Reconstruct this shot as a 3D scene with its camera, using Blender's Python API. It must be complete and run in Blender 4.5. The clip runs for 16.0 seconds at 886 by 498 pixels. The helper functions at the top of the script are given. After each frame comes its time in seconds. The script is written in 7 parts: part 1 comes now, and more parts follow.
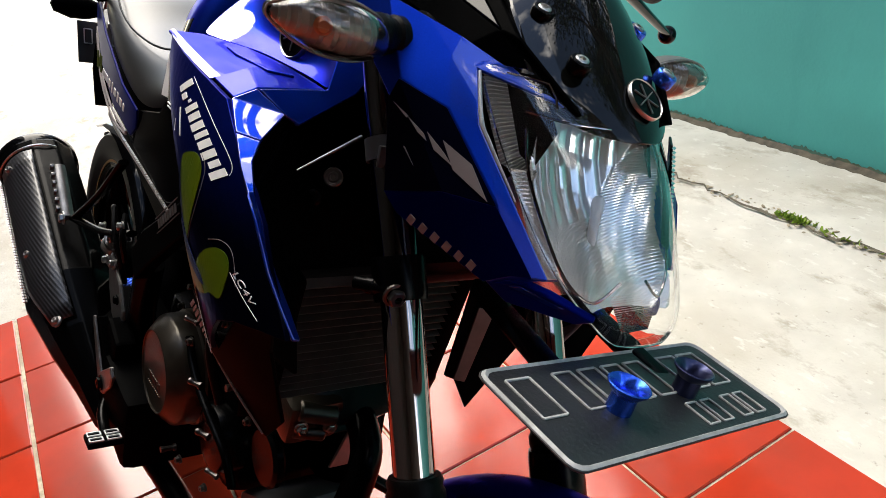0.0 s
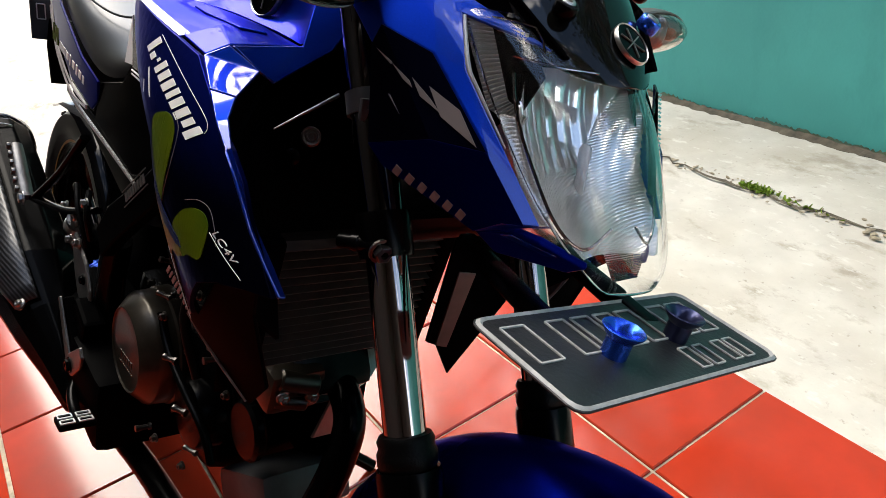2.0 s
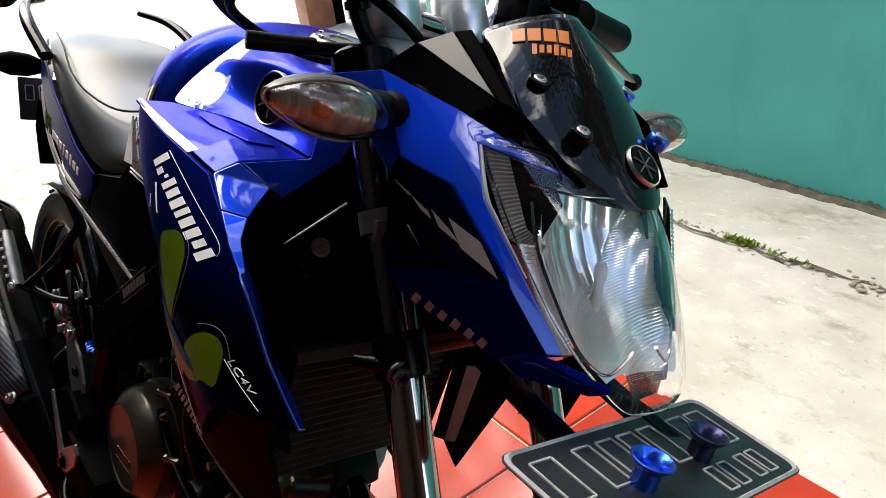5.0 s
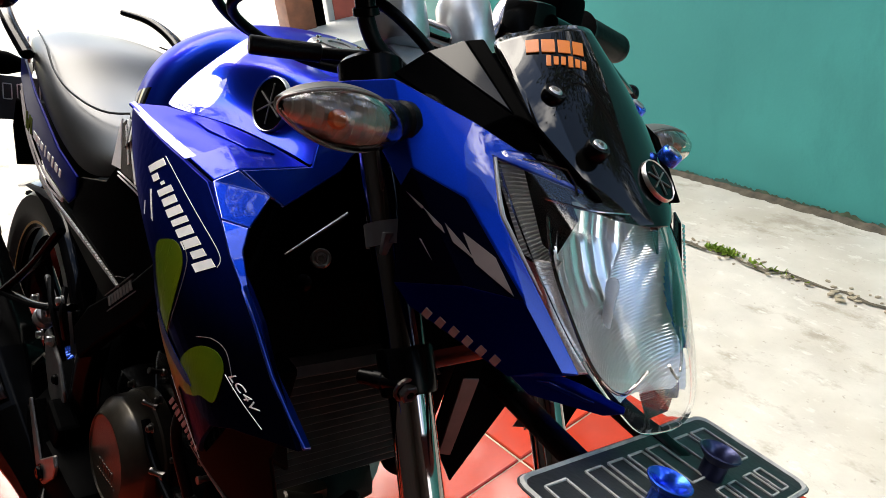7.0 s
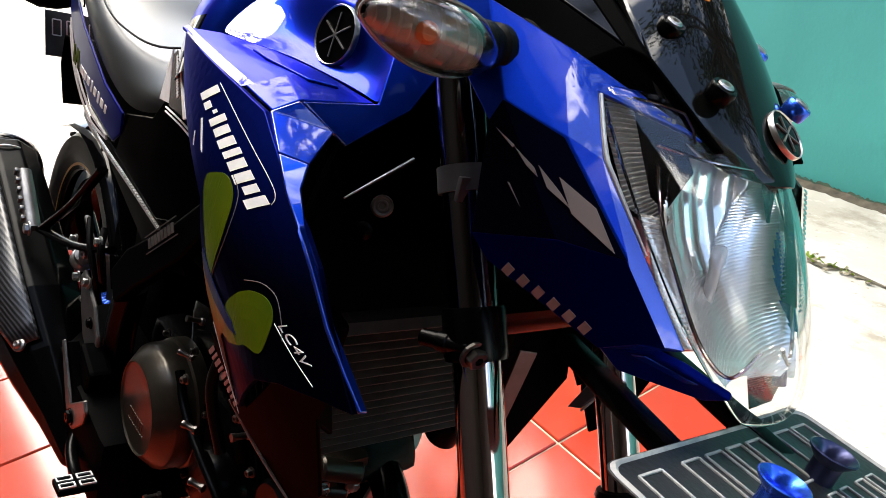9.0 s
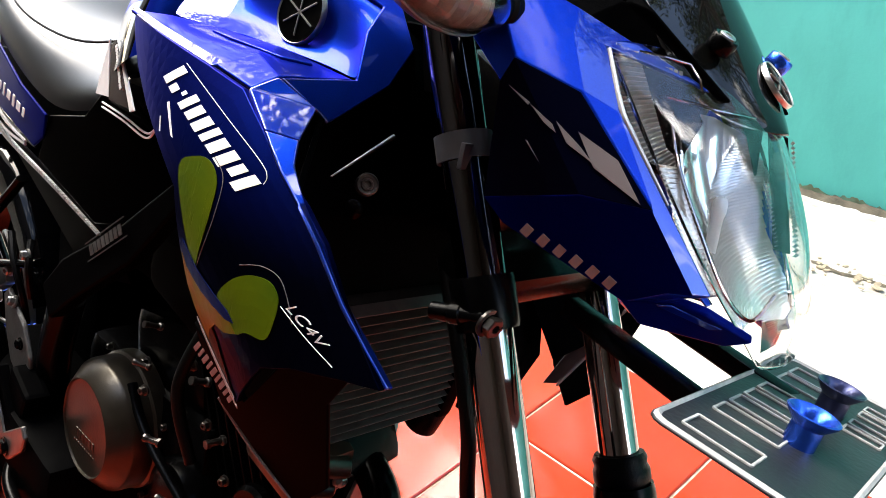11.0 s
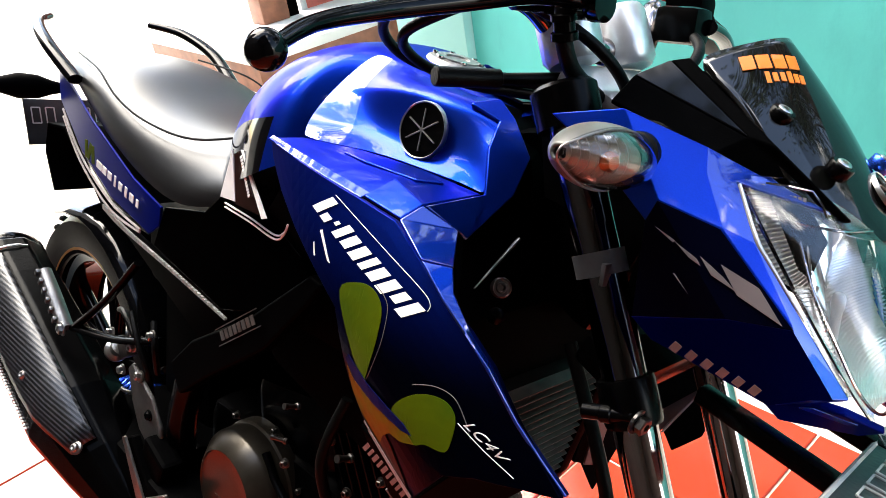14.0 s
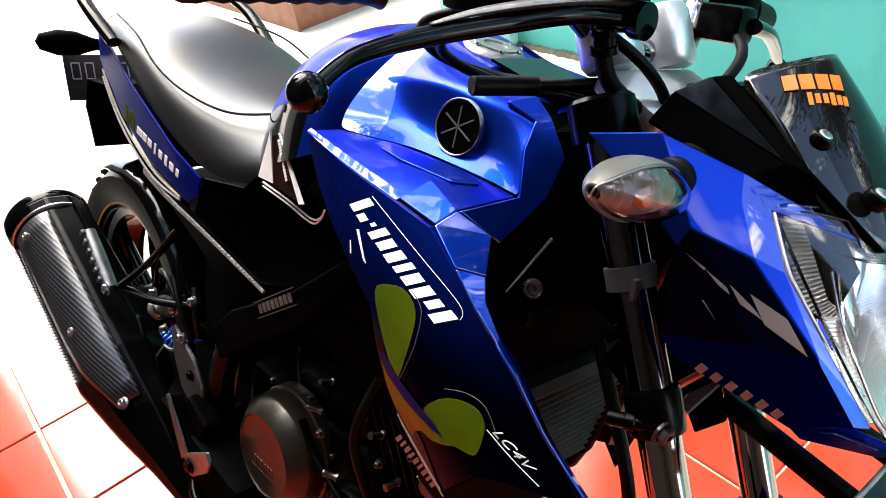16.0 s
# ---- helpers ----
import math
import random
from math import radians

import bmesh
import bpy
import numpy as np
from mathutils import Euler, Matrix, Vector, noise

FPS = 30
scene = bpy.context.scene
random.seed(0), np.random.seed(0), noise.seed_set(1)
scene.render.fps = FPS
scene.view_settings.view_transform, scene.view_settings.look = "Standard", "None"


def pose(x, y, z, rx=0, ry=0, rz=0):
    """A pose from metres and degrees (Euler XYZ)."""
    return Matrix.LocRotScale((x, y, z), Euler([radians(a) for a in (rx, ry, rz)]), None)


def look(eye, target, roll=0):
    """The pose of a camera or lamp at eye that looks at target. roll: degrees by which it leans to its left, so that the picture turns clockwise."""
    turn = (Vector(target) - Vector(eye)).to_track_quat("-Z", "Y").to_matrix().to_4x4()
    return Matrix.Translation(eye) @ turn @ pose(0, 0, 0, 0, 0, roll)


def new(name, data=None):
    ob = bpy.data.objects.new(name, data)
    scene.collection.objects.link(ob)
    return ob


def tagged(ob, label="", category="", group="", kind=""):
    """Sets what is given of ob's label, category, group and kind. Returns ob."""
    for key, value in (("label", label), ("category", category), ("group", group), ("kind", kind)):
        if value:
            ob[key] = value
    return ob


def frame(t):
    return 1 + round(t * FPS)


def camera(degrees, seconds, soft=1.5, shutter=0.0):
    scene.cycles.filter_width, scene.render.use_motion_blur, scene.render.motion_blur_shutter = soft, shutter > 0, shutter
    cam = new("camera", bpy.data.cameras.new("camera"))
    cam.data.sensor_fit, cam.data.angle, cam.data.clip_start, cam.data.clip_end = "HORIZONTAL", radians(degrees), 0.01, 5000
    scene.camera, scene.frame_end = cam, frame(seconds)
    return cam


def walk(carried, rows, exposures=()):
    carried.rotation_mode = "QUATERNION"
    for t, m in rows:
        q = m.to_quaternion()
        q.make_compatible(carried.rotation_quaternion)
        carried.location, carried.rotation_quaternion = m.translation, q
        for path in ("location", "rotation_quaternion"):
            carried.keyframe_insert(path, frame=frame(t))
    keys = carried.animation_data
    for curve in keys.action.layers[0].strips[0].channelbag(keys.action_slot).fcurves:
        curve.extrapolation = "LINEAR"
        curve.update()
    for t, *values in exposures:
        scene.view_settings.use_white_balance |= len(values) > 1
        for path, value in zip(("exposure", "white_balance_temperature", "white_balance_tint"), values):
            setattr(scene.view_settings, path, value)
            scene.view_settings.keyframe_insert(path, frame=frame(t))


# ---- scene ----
cam = camera(61.58, 16.0, 0.8)
PATH = [
    (0, 0.9243, -0.4270, 1.0041, 60.684, 6.950, 58.776),
    (0.5, 0.9244, -0.4269, 1.0013, 60.607, 7.419, 57.273),
    (1, 0.9234, -0.4297, 0.9946, 60.571, 6.647, 56.115),
    (1.5, 0.9202, -0.4354, 0.9887, 60.035, 6.915, 55.083),
    (2, 0.9166, -0.4439, 0.9821, 59.157, 6.826, 55.683),
    (2.5, 0.9072, -0.4437, 0.9900, 60.373, 6.486, 55.839),
    (3, 0.8964, -0.4401, 1.0142, 61.708, 6.661, 56.209),
    (3.5, 0.8906, -0.4353, 1.0297, 61.980, 7.600, 54.747),
    (3.7, 0.8885, -0.4372, 1.0323, 62.250, 7.559, 53.961),
    (5.8, 0.8800, -0.4521, 1.0292, 62.150, 7.415, 53.395),
    (6, 0.8782, -0.4553, 1.0287, 61.982, 6.968, 52.924),
    (6.5, 0.8699, -0.4546, 1.0293, 61.924, 6.336, 52.112),
    (7, 0.8584, -0.4536, 1.0346, 62.325, 6.057, 52.235),
    (7.5, 0.8454, -0.4585, 1.0269, 61.381, 6.002, 53.457),
    (8, 0.8305, -0.4604, 1.0172, 60.625, 4.553, 54.291),
    (8.5, 0.8141, -0.4593, 1.0079, 59.695, 4.371, 54.170),
    (9, 0.8036, -0.4537, 0.9943, 60.907, 3.897, 56.256),
    (9.2, 0.8005, -0.4503, 0.9861, 60.592, 3.023, 57.739),
    (11.3, 0.7638, -0.5158, 0.9745, 61.060, 3.295, 46.814),
    (11.5, 0.7625, -0.5231, 0.9757, 61.212, 2.981, 46.407),
    (12, 0.7571, -0.5365, 0.9891, 61.417, 4.338, 47.555),
    (12.5, 0.7519, -0.5535, 1.0142, 59.942, 5.281, 50.273),
    (13, 0.7470, -0.5618, 1.0328, 58.204, 4.028, 50.194),
    (13.5, 0.7365, -0.5595, 1.0623, 58.044, 6.155, 47.893),
    (14, 0.7289, -0.5599, 1.0829, 60.101, 8.639, 47.982),
    (14.5, 0.7286, -0.5606, 1.0934, 59.444, 8.330, 48.237),
    (15, 0.7275, -0.5607, 1.1043, 57.564, 8.174, 50.041),
    (15.5, 0.7213, -0.5551, 1.1212, 56.873, 8.920, 50.353),
    (16, 0.7188, -0.5431, 1.1344, 55.350, 8.975, 50.656),
]
EXPOSURE = [(0, 1.62, 7000, 10), (7, 1.67, 7000, 10), (8, 1.85, 7000, 10), (9.2, 2.25, 7000, 10), (11.3, 2.76, 7000, 10), (13, 2.82, 7000, 10), (16, 2.72, 7000, 10)]
walk(cam, [(t, pose(x, y, z, rx, ry, rz)) for t, x, y, z, rx, ry, rz in PATH], EXPOSURE)

# ==== world
SUN_EL, SUN_AZ = 52.0, 176.0          # degrees; azimuth of the sun seen from the place, from +X towards +Y
world = bpy.data.worlds.new("sky")
scene.world = world
world.use_nodes = True
wn, wl = world.node_tree.nodes, world.node_tree.links
sky = wn.new("ShaderNodeTexSky")
sky.sky_type, sky.sun_disc = "NISHITA", False
sky.sun_elevation, sky.sun_rotation = radians(SUN_EL), radians(90 - SUN_AZ)
wn["Background"].inputs["Strength"].default_value = 0.15
# broken bright cloud over the clear sky
where = wn.new("ShaderNodeTexCoord")
puffs = wn.new("ShaderNodeTexNoise")
puffs.inputs["Scale"].default_value, puffs.inputs["Detail"].default_value, puffs.inputs["Roughness"].default_value = 3.2, 9, 0.62
wl.new(where.outputs["Generated"], puffs.inputs["Vector"])
cover_of = wn.new("ShaderNodeMapRange")
cover_of.inputs["From Min"].default_value, cover_of.inputs["From Max"].default_value = 0.53, 0.62
sun_way = Vector((math.cos(radians(SUN_EL)) * math.cos(radians(SUN_AZ)), math.cos(radians(SUN_EL)) * math.sin(radians(SUN_AZ)), math.sin(radians(SUN_EL))))
near_sun, veil, both = wn.new("ShaderNodeVectorMath"), wn.new("ShaderNodeMapRange"), wn.new("ShaderNodeMath")
near_sun.operation = "DOT_PRODUCT"
near_sun.inputs[1].default_value = sun_way
wl.new(where.outputs["Generated"], near_sun.inputs[0])
veil.interpolation_type = "SMOOTHSTEP"
veil.inputs["From Min"].default_value, veil.inputs["From Max"].default_value = 0.78, 0.99
veil.inputs["To Max"].default_value = 0.125
wl.new(near_sun.outputs["Value"], veil.inputs["Value"])
wl.new(puffs.outputs["Fac"], both.inputs[0])
wl.new(veil.outputs[0], both.inputs[1])
wl.new(both.outputs[0], cover_of.inputs["Value"])
clouds = wn.new("ShaderNodeMix")
clouds.data_type = "RGBA"
clouds.inputs["B"].default_value = (13.0, 13.0, 13.3, 1)
wl.new(cover_of.outputs[0], clouds.inputs["Factor"])
wl.new(sky.outputs[0], clouds.inputs["A"])
wl.new(clouds.outputs["Result"], wn["Background"].inputs["Color"])
sun = new("sun", bpy.data.lights.new("sun", "SUN"))
sun.data.energy, sun.data.angle, sun.data.color = 1.85, radians(50.0), (1.0, 0.95, 0.87)
sun.matrix_world = look(sun_way * 20, (0, 0, 0))


# ==== materials
def material(name, color, rough=0.5, metal=0.0, coat=0.0, spread=0.12, scale=40.0, bump=0.0, bump_scale=300.0, spec=0.5, stain=None, stain_scale=3.0, coat_ior=1.5, coat_rough=0.03):
    """A surface with grain and blotches: spread is how far the colour varies, stain a second colour in large blotches."""
    m = bpy.data.materials.new(name)
    m.use_nodes = True
    n, l = m.node_tree.nodes, m.node_tree.links
    b = n["Principled BSDF"]
    b.inputs["Roughness"].default_value, b.inputs["Metallic"].default_value = rough, metal
    b.inputs["Coat Weight"].default_value, b.inputs["Coat Roughness"].default_value = coat, coat_rough
    b.inputs["Coat IOR"].default_value = coat_ior
    b.inputs["Specular IOR Level"].default_value = spec
    co = n.new("ShaderNodeTexCoord")
    fine = n.new("ShaderNodeTexNoise")
    fine.inputs["Scale"].default_value, fine.inputs["Detail"].default_value = scale, 6
    l.new(co.outputs["Object"], fine.inputs["Vector"])
    ramp = n.new("ShaderNodeMapRange")
    ramp.inputs["From Min"].default_value, ramp.inputs["From Max"].default_value = 0.3, 0.7
    ramp.inputs["To Min"].default_value, ramp.inputs["To Max"].default_value = 1 - spread, 1 + spread
    l.new(fine.outputs["Fac"], ramp.inputs["Value"])
    mul = n.new("ShaderNodeVectorMath")
    mul.operation = "SCALE"
    mul.inputs[0].default_value = color
    l.new(ramp.outputs[0], mul.inputs["Scale"])
    out = mul.outputs[0]
    big = n.new("ShaderNodeTexNoise")
    big.inputs["Scale"].default_value, big.inputs["Detail"].default_value = stain_scale, 5
    l.new(co.outputs["Object"], big.inputs["Vector"])
    if stain:
        mix = n.new("ShaderNodeMix")
        mix.data_type = "RGBA"
        cut = n.new("ShaderNodeMapRange")
        cut.inputs["From Min"].default_value, cut.inputs["From Max"].default_value = 0.45, 0.7
        l.new(big.outputs["Fac"], cut.inputs["Value"])
        l.new(cut.outputs[0], mix.inputs["Factor"])
        l.new(out, mix.inputs["A"])
        mix.inputs["B"].default_value = (*stain, 1)
        out = mix.outputs["Result"]
    l.new(out, b.inputs["Base Color"])
    wear = n.new("ShaderNodeMapRange")
    wear.inputs["To Min"].default_value, wear.inputs["To Max"].default_value = max(0.0, rough * 0.75), min(1, rough * 1.3)
    l.new(big.outputs["Fac"], wear.inputs["Value"])
    l.new(wear.outputs[0], b.inputs["Roughness"])
    if bump:
        grain = n.new("ShaderNodeTexNoise")
        grain.inputs["Scale"].default_value, grain.inputs["Detail"].default_value = bump_scale, 4
        l.new(co.outputs["Object"], grain.inputs["Vector"])
        bp = n.new("ShaderNodeBump")
        bp.inputs["Strength"].default_value, bp.inputs["Distance"].default_value = bump, 0.002
        l.new(grain.outputs["Fac"], bp.inputs["Height"])
        l.new(bp.outputs[0], b.inputs["Normal"])
    return m


def carbon(name):
    """Dark weave in narrow slanting ribs."""
    m = material(name, (0.02, 0.021, 0.024), 0.3, 0.0, 0.15, 0.1)
    n, l = m.node_tree.nodes, m.node_tree.links
    co = n.new("ShaderNodeTexCoord")
    across, turns, wv, level = n.new("ShaderNodeVectorMath"), n.new("ShaderNodeMath"), n.new("ShaderNodeMath"), n.new("ShaderNodeMapRange")
    across.operation, turns.operation, wv.operation = "DOT_PRODUCT", "MULTIPLY", "SINE"
    across.inputs[1].default_value = (0.06, 0.63, 0.773)
    turns.inputs[1].default_value = 2 * math.pi / 0.0056
    level.inputs["From Min"].default_value = -1.0
    l.new(co.outputs["Object"], across.inputs[0])
    l.new(across.outputs["Value"], turns.inputs[0])
    l.new(turns.outputs[0], wv.inputs[0])
    l.new(wv.outputs[0], level.inputs["Value"])
    mix = n.new("ShaderNodeMix")
    mix.data_type = "RGBA"
    mix.inputs["A"].default_value, mix.inputs["B"].default_value = (0.0015, 0.0015, 0.002, 1), (0.034, 0.035, 0.040, 1)
    sharp = n.new("ShaderNodeMapRange")
    sharp.inputs["From Min"].default_value, sharp.inputs["From Max"].default_value = 0.45, 0.65
    l.new(level.outputs[0], sharp.inputs["Value"])
    l.new(sharp.outputs[0], mix.inputs["Factor"])
    l.new(mix.outputs["Result"], n["Principled BSDF"].inputs["Base Color"])
    bp = n.new("ShaderNodeBump")
    bp.inputs["Strength"].default_value, bp.inputs["Distance"].default_value = 0.22, 0.0006
    l.new(level.outputs[0], bp.inputs["Height"])
    l.new(bp.outputs[0], n["Principled BSDF"].inputs["Normal"])
    return m


def clear(name, tint=(1, 1, 1), rough=0.0):
    m = bpy.data.materials.new(name)
    m.use_nodes = True
    b = m.node_tree.nodes["Principled BSDF"]
    b.inputs["Base Color"].default_value = (*tint, 1)
    b.inputs["Transmission Weight"].default_value = 1.0
    b.inputs["Roughness"].default_value, b.inputs["IOR"].default_value = rough, 1.45
    return m


BLUE = material("blue_metallic_paint", (0.0005, 0.025, 0.33), 0.34, 0.88, 0.2, 0.08, 900.0, coat_ior=1.5, coat_rough=0.04)
# the same blue with a stronger coat, put where white sky sheen is wanted
BLUE_SHEEN = material("blue_paint_sheen_copy", (0.0006, 0.028, 0.33), 0.32, 0.88, 1.0, 0.08, 900.0, coat_ior=1.75)
BLUE_DARK = material("deep_blue_metallic", (0.0002, 0.0024, 0.09), 0.28, 0.85, 0.0, 0.1, 900.0, spec=0.015, coat_ior=1.4)
TAIL_BLUE = material("dark_blue_tail_paint", (0.0003, 0.004, 0.11), 0.3, 0.0, 0.0, 0.08, 900.0, spec=0.02)
BLUE_BLACK = material("black_fade_print", (0.0005, 0.0007, 0.005), 0.3, 0.0, 0.0, 0.1, 900.0, spec=0.03, coat_ior=1.4)
FADE = material("blue_paint_fading_to_black", (0.0003, 0.0075, 0.11), 0.33, 0.8, 0.08, 0.08, 900.0, spec=0.1, coat_ior=1.4)
fn, fl = FADE.node_tree.nodes, FADE.node_tree.links        # the colour darkens from the rim down to the tip
f_xyz, f_co, f_ramp, f_mul = fn.new("ShaderNodeSeparateXYZ"), fn.new("ShaderNodeTexCoord"), fn.new("ShaderNodeMapRange"), fn.new("ShaderNodeVectorMath")
f_ramp.inputs["From Min"].default_value, f_ramp.inputs["From Max"].default_value = 0.725, 0.815
f_ramp.inputs["To Min"].default_value, f_ramp.inputs["To Max"].default_value = 0.03, 1.0
f_ramp.interpolation_type = "SMOOTHSTEP"
f_mul.operation = "SCALE"
fl.new(f_co.outputs["Object"], f_xyz.inputs[0])
fl.new(f_xyz.outputs["Z"], f_ramp.inputs["Value"])
fl.new(fn["Principled BSDF"].inputs["Base Color"].links[0].from_socket, f_mul.inputs[0])
fl.new(f_ramp.outputs[0], f_mul.inputs["Scale"])
fl.new(f_mul.outputs[0], fn["Principled BSDF"].inputs["Base Color"])
for paint in (BLUE, BLUE_DARK, TAIL_BLUE, BLUE_SHEEN, FADE):        # flake paint keeps its blue at flat angles
    paint.node_tree.nodes["Principled BSDF"].inputs["Specular Tint"].default_value = (0.02, 0.08, 0.6, 1)
BLACK_GLOSS = material("gloss_black_plastic", (0.0012, 0.0012, 0.0015), 0.06, 0.0, 0.0, 0.2, 60.0, spec=0.14)
BLACK = material("matt_black_plastic", (0.0008, 0.0008, 0.0009), 0.45, 0.0, 0.0, 0.3, 80.0, 0.1, 900.0, 0.004)
BLACK_METAL = material("black_painted_metal", (0.0007, 0.0007, 0.0008), 0.24, 0.0, 0.0, 0.3, 50.0, spec=0.06)
RUBBER = material("black_rubber", (0.0012, 0.0012, 0.0012), 0.42, 0.0, 0.0, 0.2, 120.0, 0.2, 500.0, 0.08)
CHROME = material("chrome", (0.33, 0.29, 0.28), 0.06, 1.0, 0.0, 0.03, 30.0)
# chrome again, its colour darkened to stand in for dark reflections
SHADED_CHROME = material("chrome_darkened_as_shaded", (0.07, 0.066, 0.066), 0.08, 1.0, 0.0, 0.05, 30.0)
STEEL = material("brushed_steel", (0.5, 0.49, 0.47), 0.28, 1.0, 0.0, 0.12, 200.0)
ALLOY = material("cast_alloy", (0.22, 0.21, 0.20), 0.35, 0.9, 0.0, 0.2, 60.0, 0.2, 400.0)
DULL_STEEL = material("dull_dark_steel", (0.075, 0.07, 0.066), 0.3, 0.9, 0.0, 0.25, 80.0)
DARK_GREY = material("dark_grey_sheet", (0.035, 0.036, 0.038), 0.45, 0.2, 0.0, 0.2, 60.0)
SILVER = material("silver_painted_alloy", (0.6, 0.6, 0.6), 0.3, 0.7, 0.2, 0.05, 200.0)
COVER = material("bronze_grey_engine_paint", (0.034, 0.0285, 0.021), 0.32, 0.7, 0.1, 0.15, 80.0, 0.1, 500.0)
SEAT = material("black_seat_vinyl", (0.004, 0.004, 0.0045), 0.34, 0.0, 0.0, 0.2, 200.0, 0.02, 700.0, 0.25)
CARBON = carbon("carbon_weave")
CLEAR = clear("clear_lens")
FROSTED = material("frosted_plastic", (0.55, 0.55, 0.56), 0.5, 0.2)
RIB = material("grey_ribbed_plastic", (0.22, 0.22, 0.22), 0.3, 0.6)
HEAD_IN = material("silvered_plastic", (0.88, 0.88, 0.88), 0.2, 0.8, 0.0, 0.03, 40.0)
SMOKE = clear("smoked_lens", (0.85, 0.80, 0.75))
AMBER = material("amber_bulb", (0.26, 0.055, 0.01), 0.35, 0.0, 0.2)
SIGNAL_SHELL = material("satin_grey_plastic", (0.075, 0.075, 0.068), 0.4, 0.1, 0.1, 0.06)
SIGNAL_IN = material("warm_grey_reflector", (0.16, 0.13, 0.11), 0.5, 0.05, 0.0, 0.15, 60.0)
REFLECTOR = material("bright_reflector", (0.90, 0.89, 0.88), 0.08, 0.66, 0.0, 0.02)
WHITE_INK = material("white_sticker", (0.72, 0.72, 0.72), 0.4, 0.0, 0.3, 0.06)
GREY_INK = material("grey_sticker", (0.33, 0.29, 0.29), 0.4, 0.2, 0.3, 0.1)
FAINT_INK = material("faint_grey_line", (0.1, 0.09, 0.09), 0.4, 0.0, 0.0, 0.1)
FLASH = material("silver_flash_sticker", (0.21, 0.175, 0.17), 0.35, 0.3, 0.3, 0.06)
NAME_INK = material("faded_red_sticker", (0.17, 0.12, 0.12), 0.4, 0.1, 0.3, 0.25, 60.0)
RED_INK = material("dull_red_sticker", (0.2, 0.085, 0.08), 0.4, 0.0, 0.2, 0.1)
ORANGE_INK = material("orange_sticker", (0.6, 0.15, 0.006), 0.4, 0.0, 0.2, 0.06)
GREEN_INK = material("lime_sticker", (0.047, 0.066, 0.002), 0.35, 0.0, 0.0, 0.12, 20.0, spec=0.05, stain=(0.030, 0.058, 0.0025), stain_scale=22.0)
AMBER_INK = material("ochre_sticker", (0.13, 0.038, 0.003), 0.35, 0.0, 0.0, 0.15, 20.0, spec=0.05, stain=(0.075, 0.08, 0.004), stain_scale=26.0)
DART = material("blue_dart_print", (0.0002, 0.0032, 0.035), 0.35, 0.0, 0.0, 0.1, 60.0, spec=0.03)
MAROON_INK = material("dark_red_sticker", (0.022, 0.0018, 0.0015), 0.35, 0.0, 0.0, 0.2, 40.0, spec=0.05)
SATIN_BROWN = material("glossy_dark_brown", (0.012, 0.004, 0.003), 0.15, 0.0, 0.0, 0.2, 60.0, spec=0.3)
MAROON = material("dark_brown_plastic", (0.0003, 0.0002, 0.0002), 0.16, 0.0, 0.0, 0.2, 60.0, spec=0.006)
CORE = material("dark_brown_radiator_core", (0.007, 0.0035, 0.003), 0.5, 0.0, 0.0, 0.3, 80.0, spec=0.1)
SLAT = material("dusty_brown_slat", (0.034, 0.022, 0.020), 0.4, 0.0, 0.0, 0.3, 60.0, spec=0.3)
FAR_FIN = material("brown_plastic", (0.1, 0.045, 0.035), 0.4, 0.0, 0.1, 0.2, 60.0)
FIN = material("dusty_brown_plastic", (0.06, 0.04, 0.038), 0.4, 0.0, 0.2, 0.2, 60.0)
RED = material("red_paint", (0.35, 0.03, 0.02), 0.35, 0.0, 0.4, 0.1)
PLATE = material("worn_black_plate", (0.010, 0.011, 0.013), 0.42, 0.1, 0.0, 0.35, 25.0, 0.2, 300.0, stain=(0.020, 0.022, 0.025), stain_scale=9.0)
PLATE_WHITE = material("scuffed_white_paint", (0.40, 0.40, 0.39), 0.5, 0.0, 0.0, 0.25, 120.0, 0.2, 500.0, 0.3, stain=(0.3, 0.3, 0.3), stain_scale=40.0)
ANODISED = material("blue_anodised_alloy", (0.02, 0.1, 0.65), 0.25, 0.9, 0.2, 0.08)
DARK_ANODISED = material("dark_anodised_alloy", (0.03, 0.035, 0.09), 0.3, 0.8, 0.2, 0.08)
GOLD = material("gold_rim_stripe", (0.5, 0.3, 0.08), 0.35, 0.6, 0.0, 0.1)


# ==== builders
def mesh_of(name, verts, faces):
    me = bpy.data.meshes.new(name)
    me.from_pydata([tuple(v) for v in verts], [], faces)
    me.update()
    return me


def part(name, bm, mat, parent=None, label="", smooth=True):
    """Links a bmesh or a mesh as one object under its thing or part."""
    if isinstance(bm, bmesh.types.BMesh):
        bmesh.ops.recalc_face_normals(bm, faces=bm.faces)
        me = bpy.data.meshes.new(name)
        bm.to_mesh(me)
        bm.free()
    else:
        me = bm
    if mat:
        me.materials.append(mat)
    if smooth:
        me.polygons.foreach_set("use_smooth", [True] * len(me.polygons))
        me.set_sharp_from_angle(angle=radians(42))
    ob = new(name, me)
    ob.parent = parent
    if label:
        tagged(ob, label)
    return ob


def edges(ob, width=0.002, segments=2, angle=28):
    b = ob.modifiers.new("edges", "BEVEL")
    b.width, b.segments, b.limit_method, b.angle_limit, b.harden_normals = width, segments, "ANGLE", radians(angle), True
    return ob


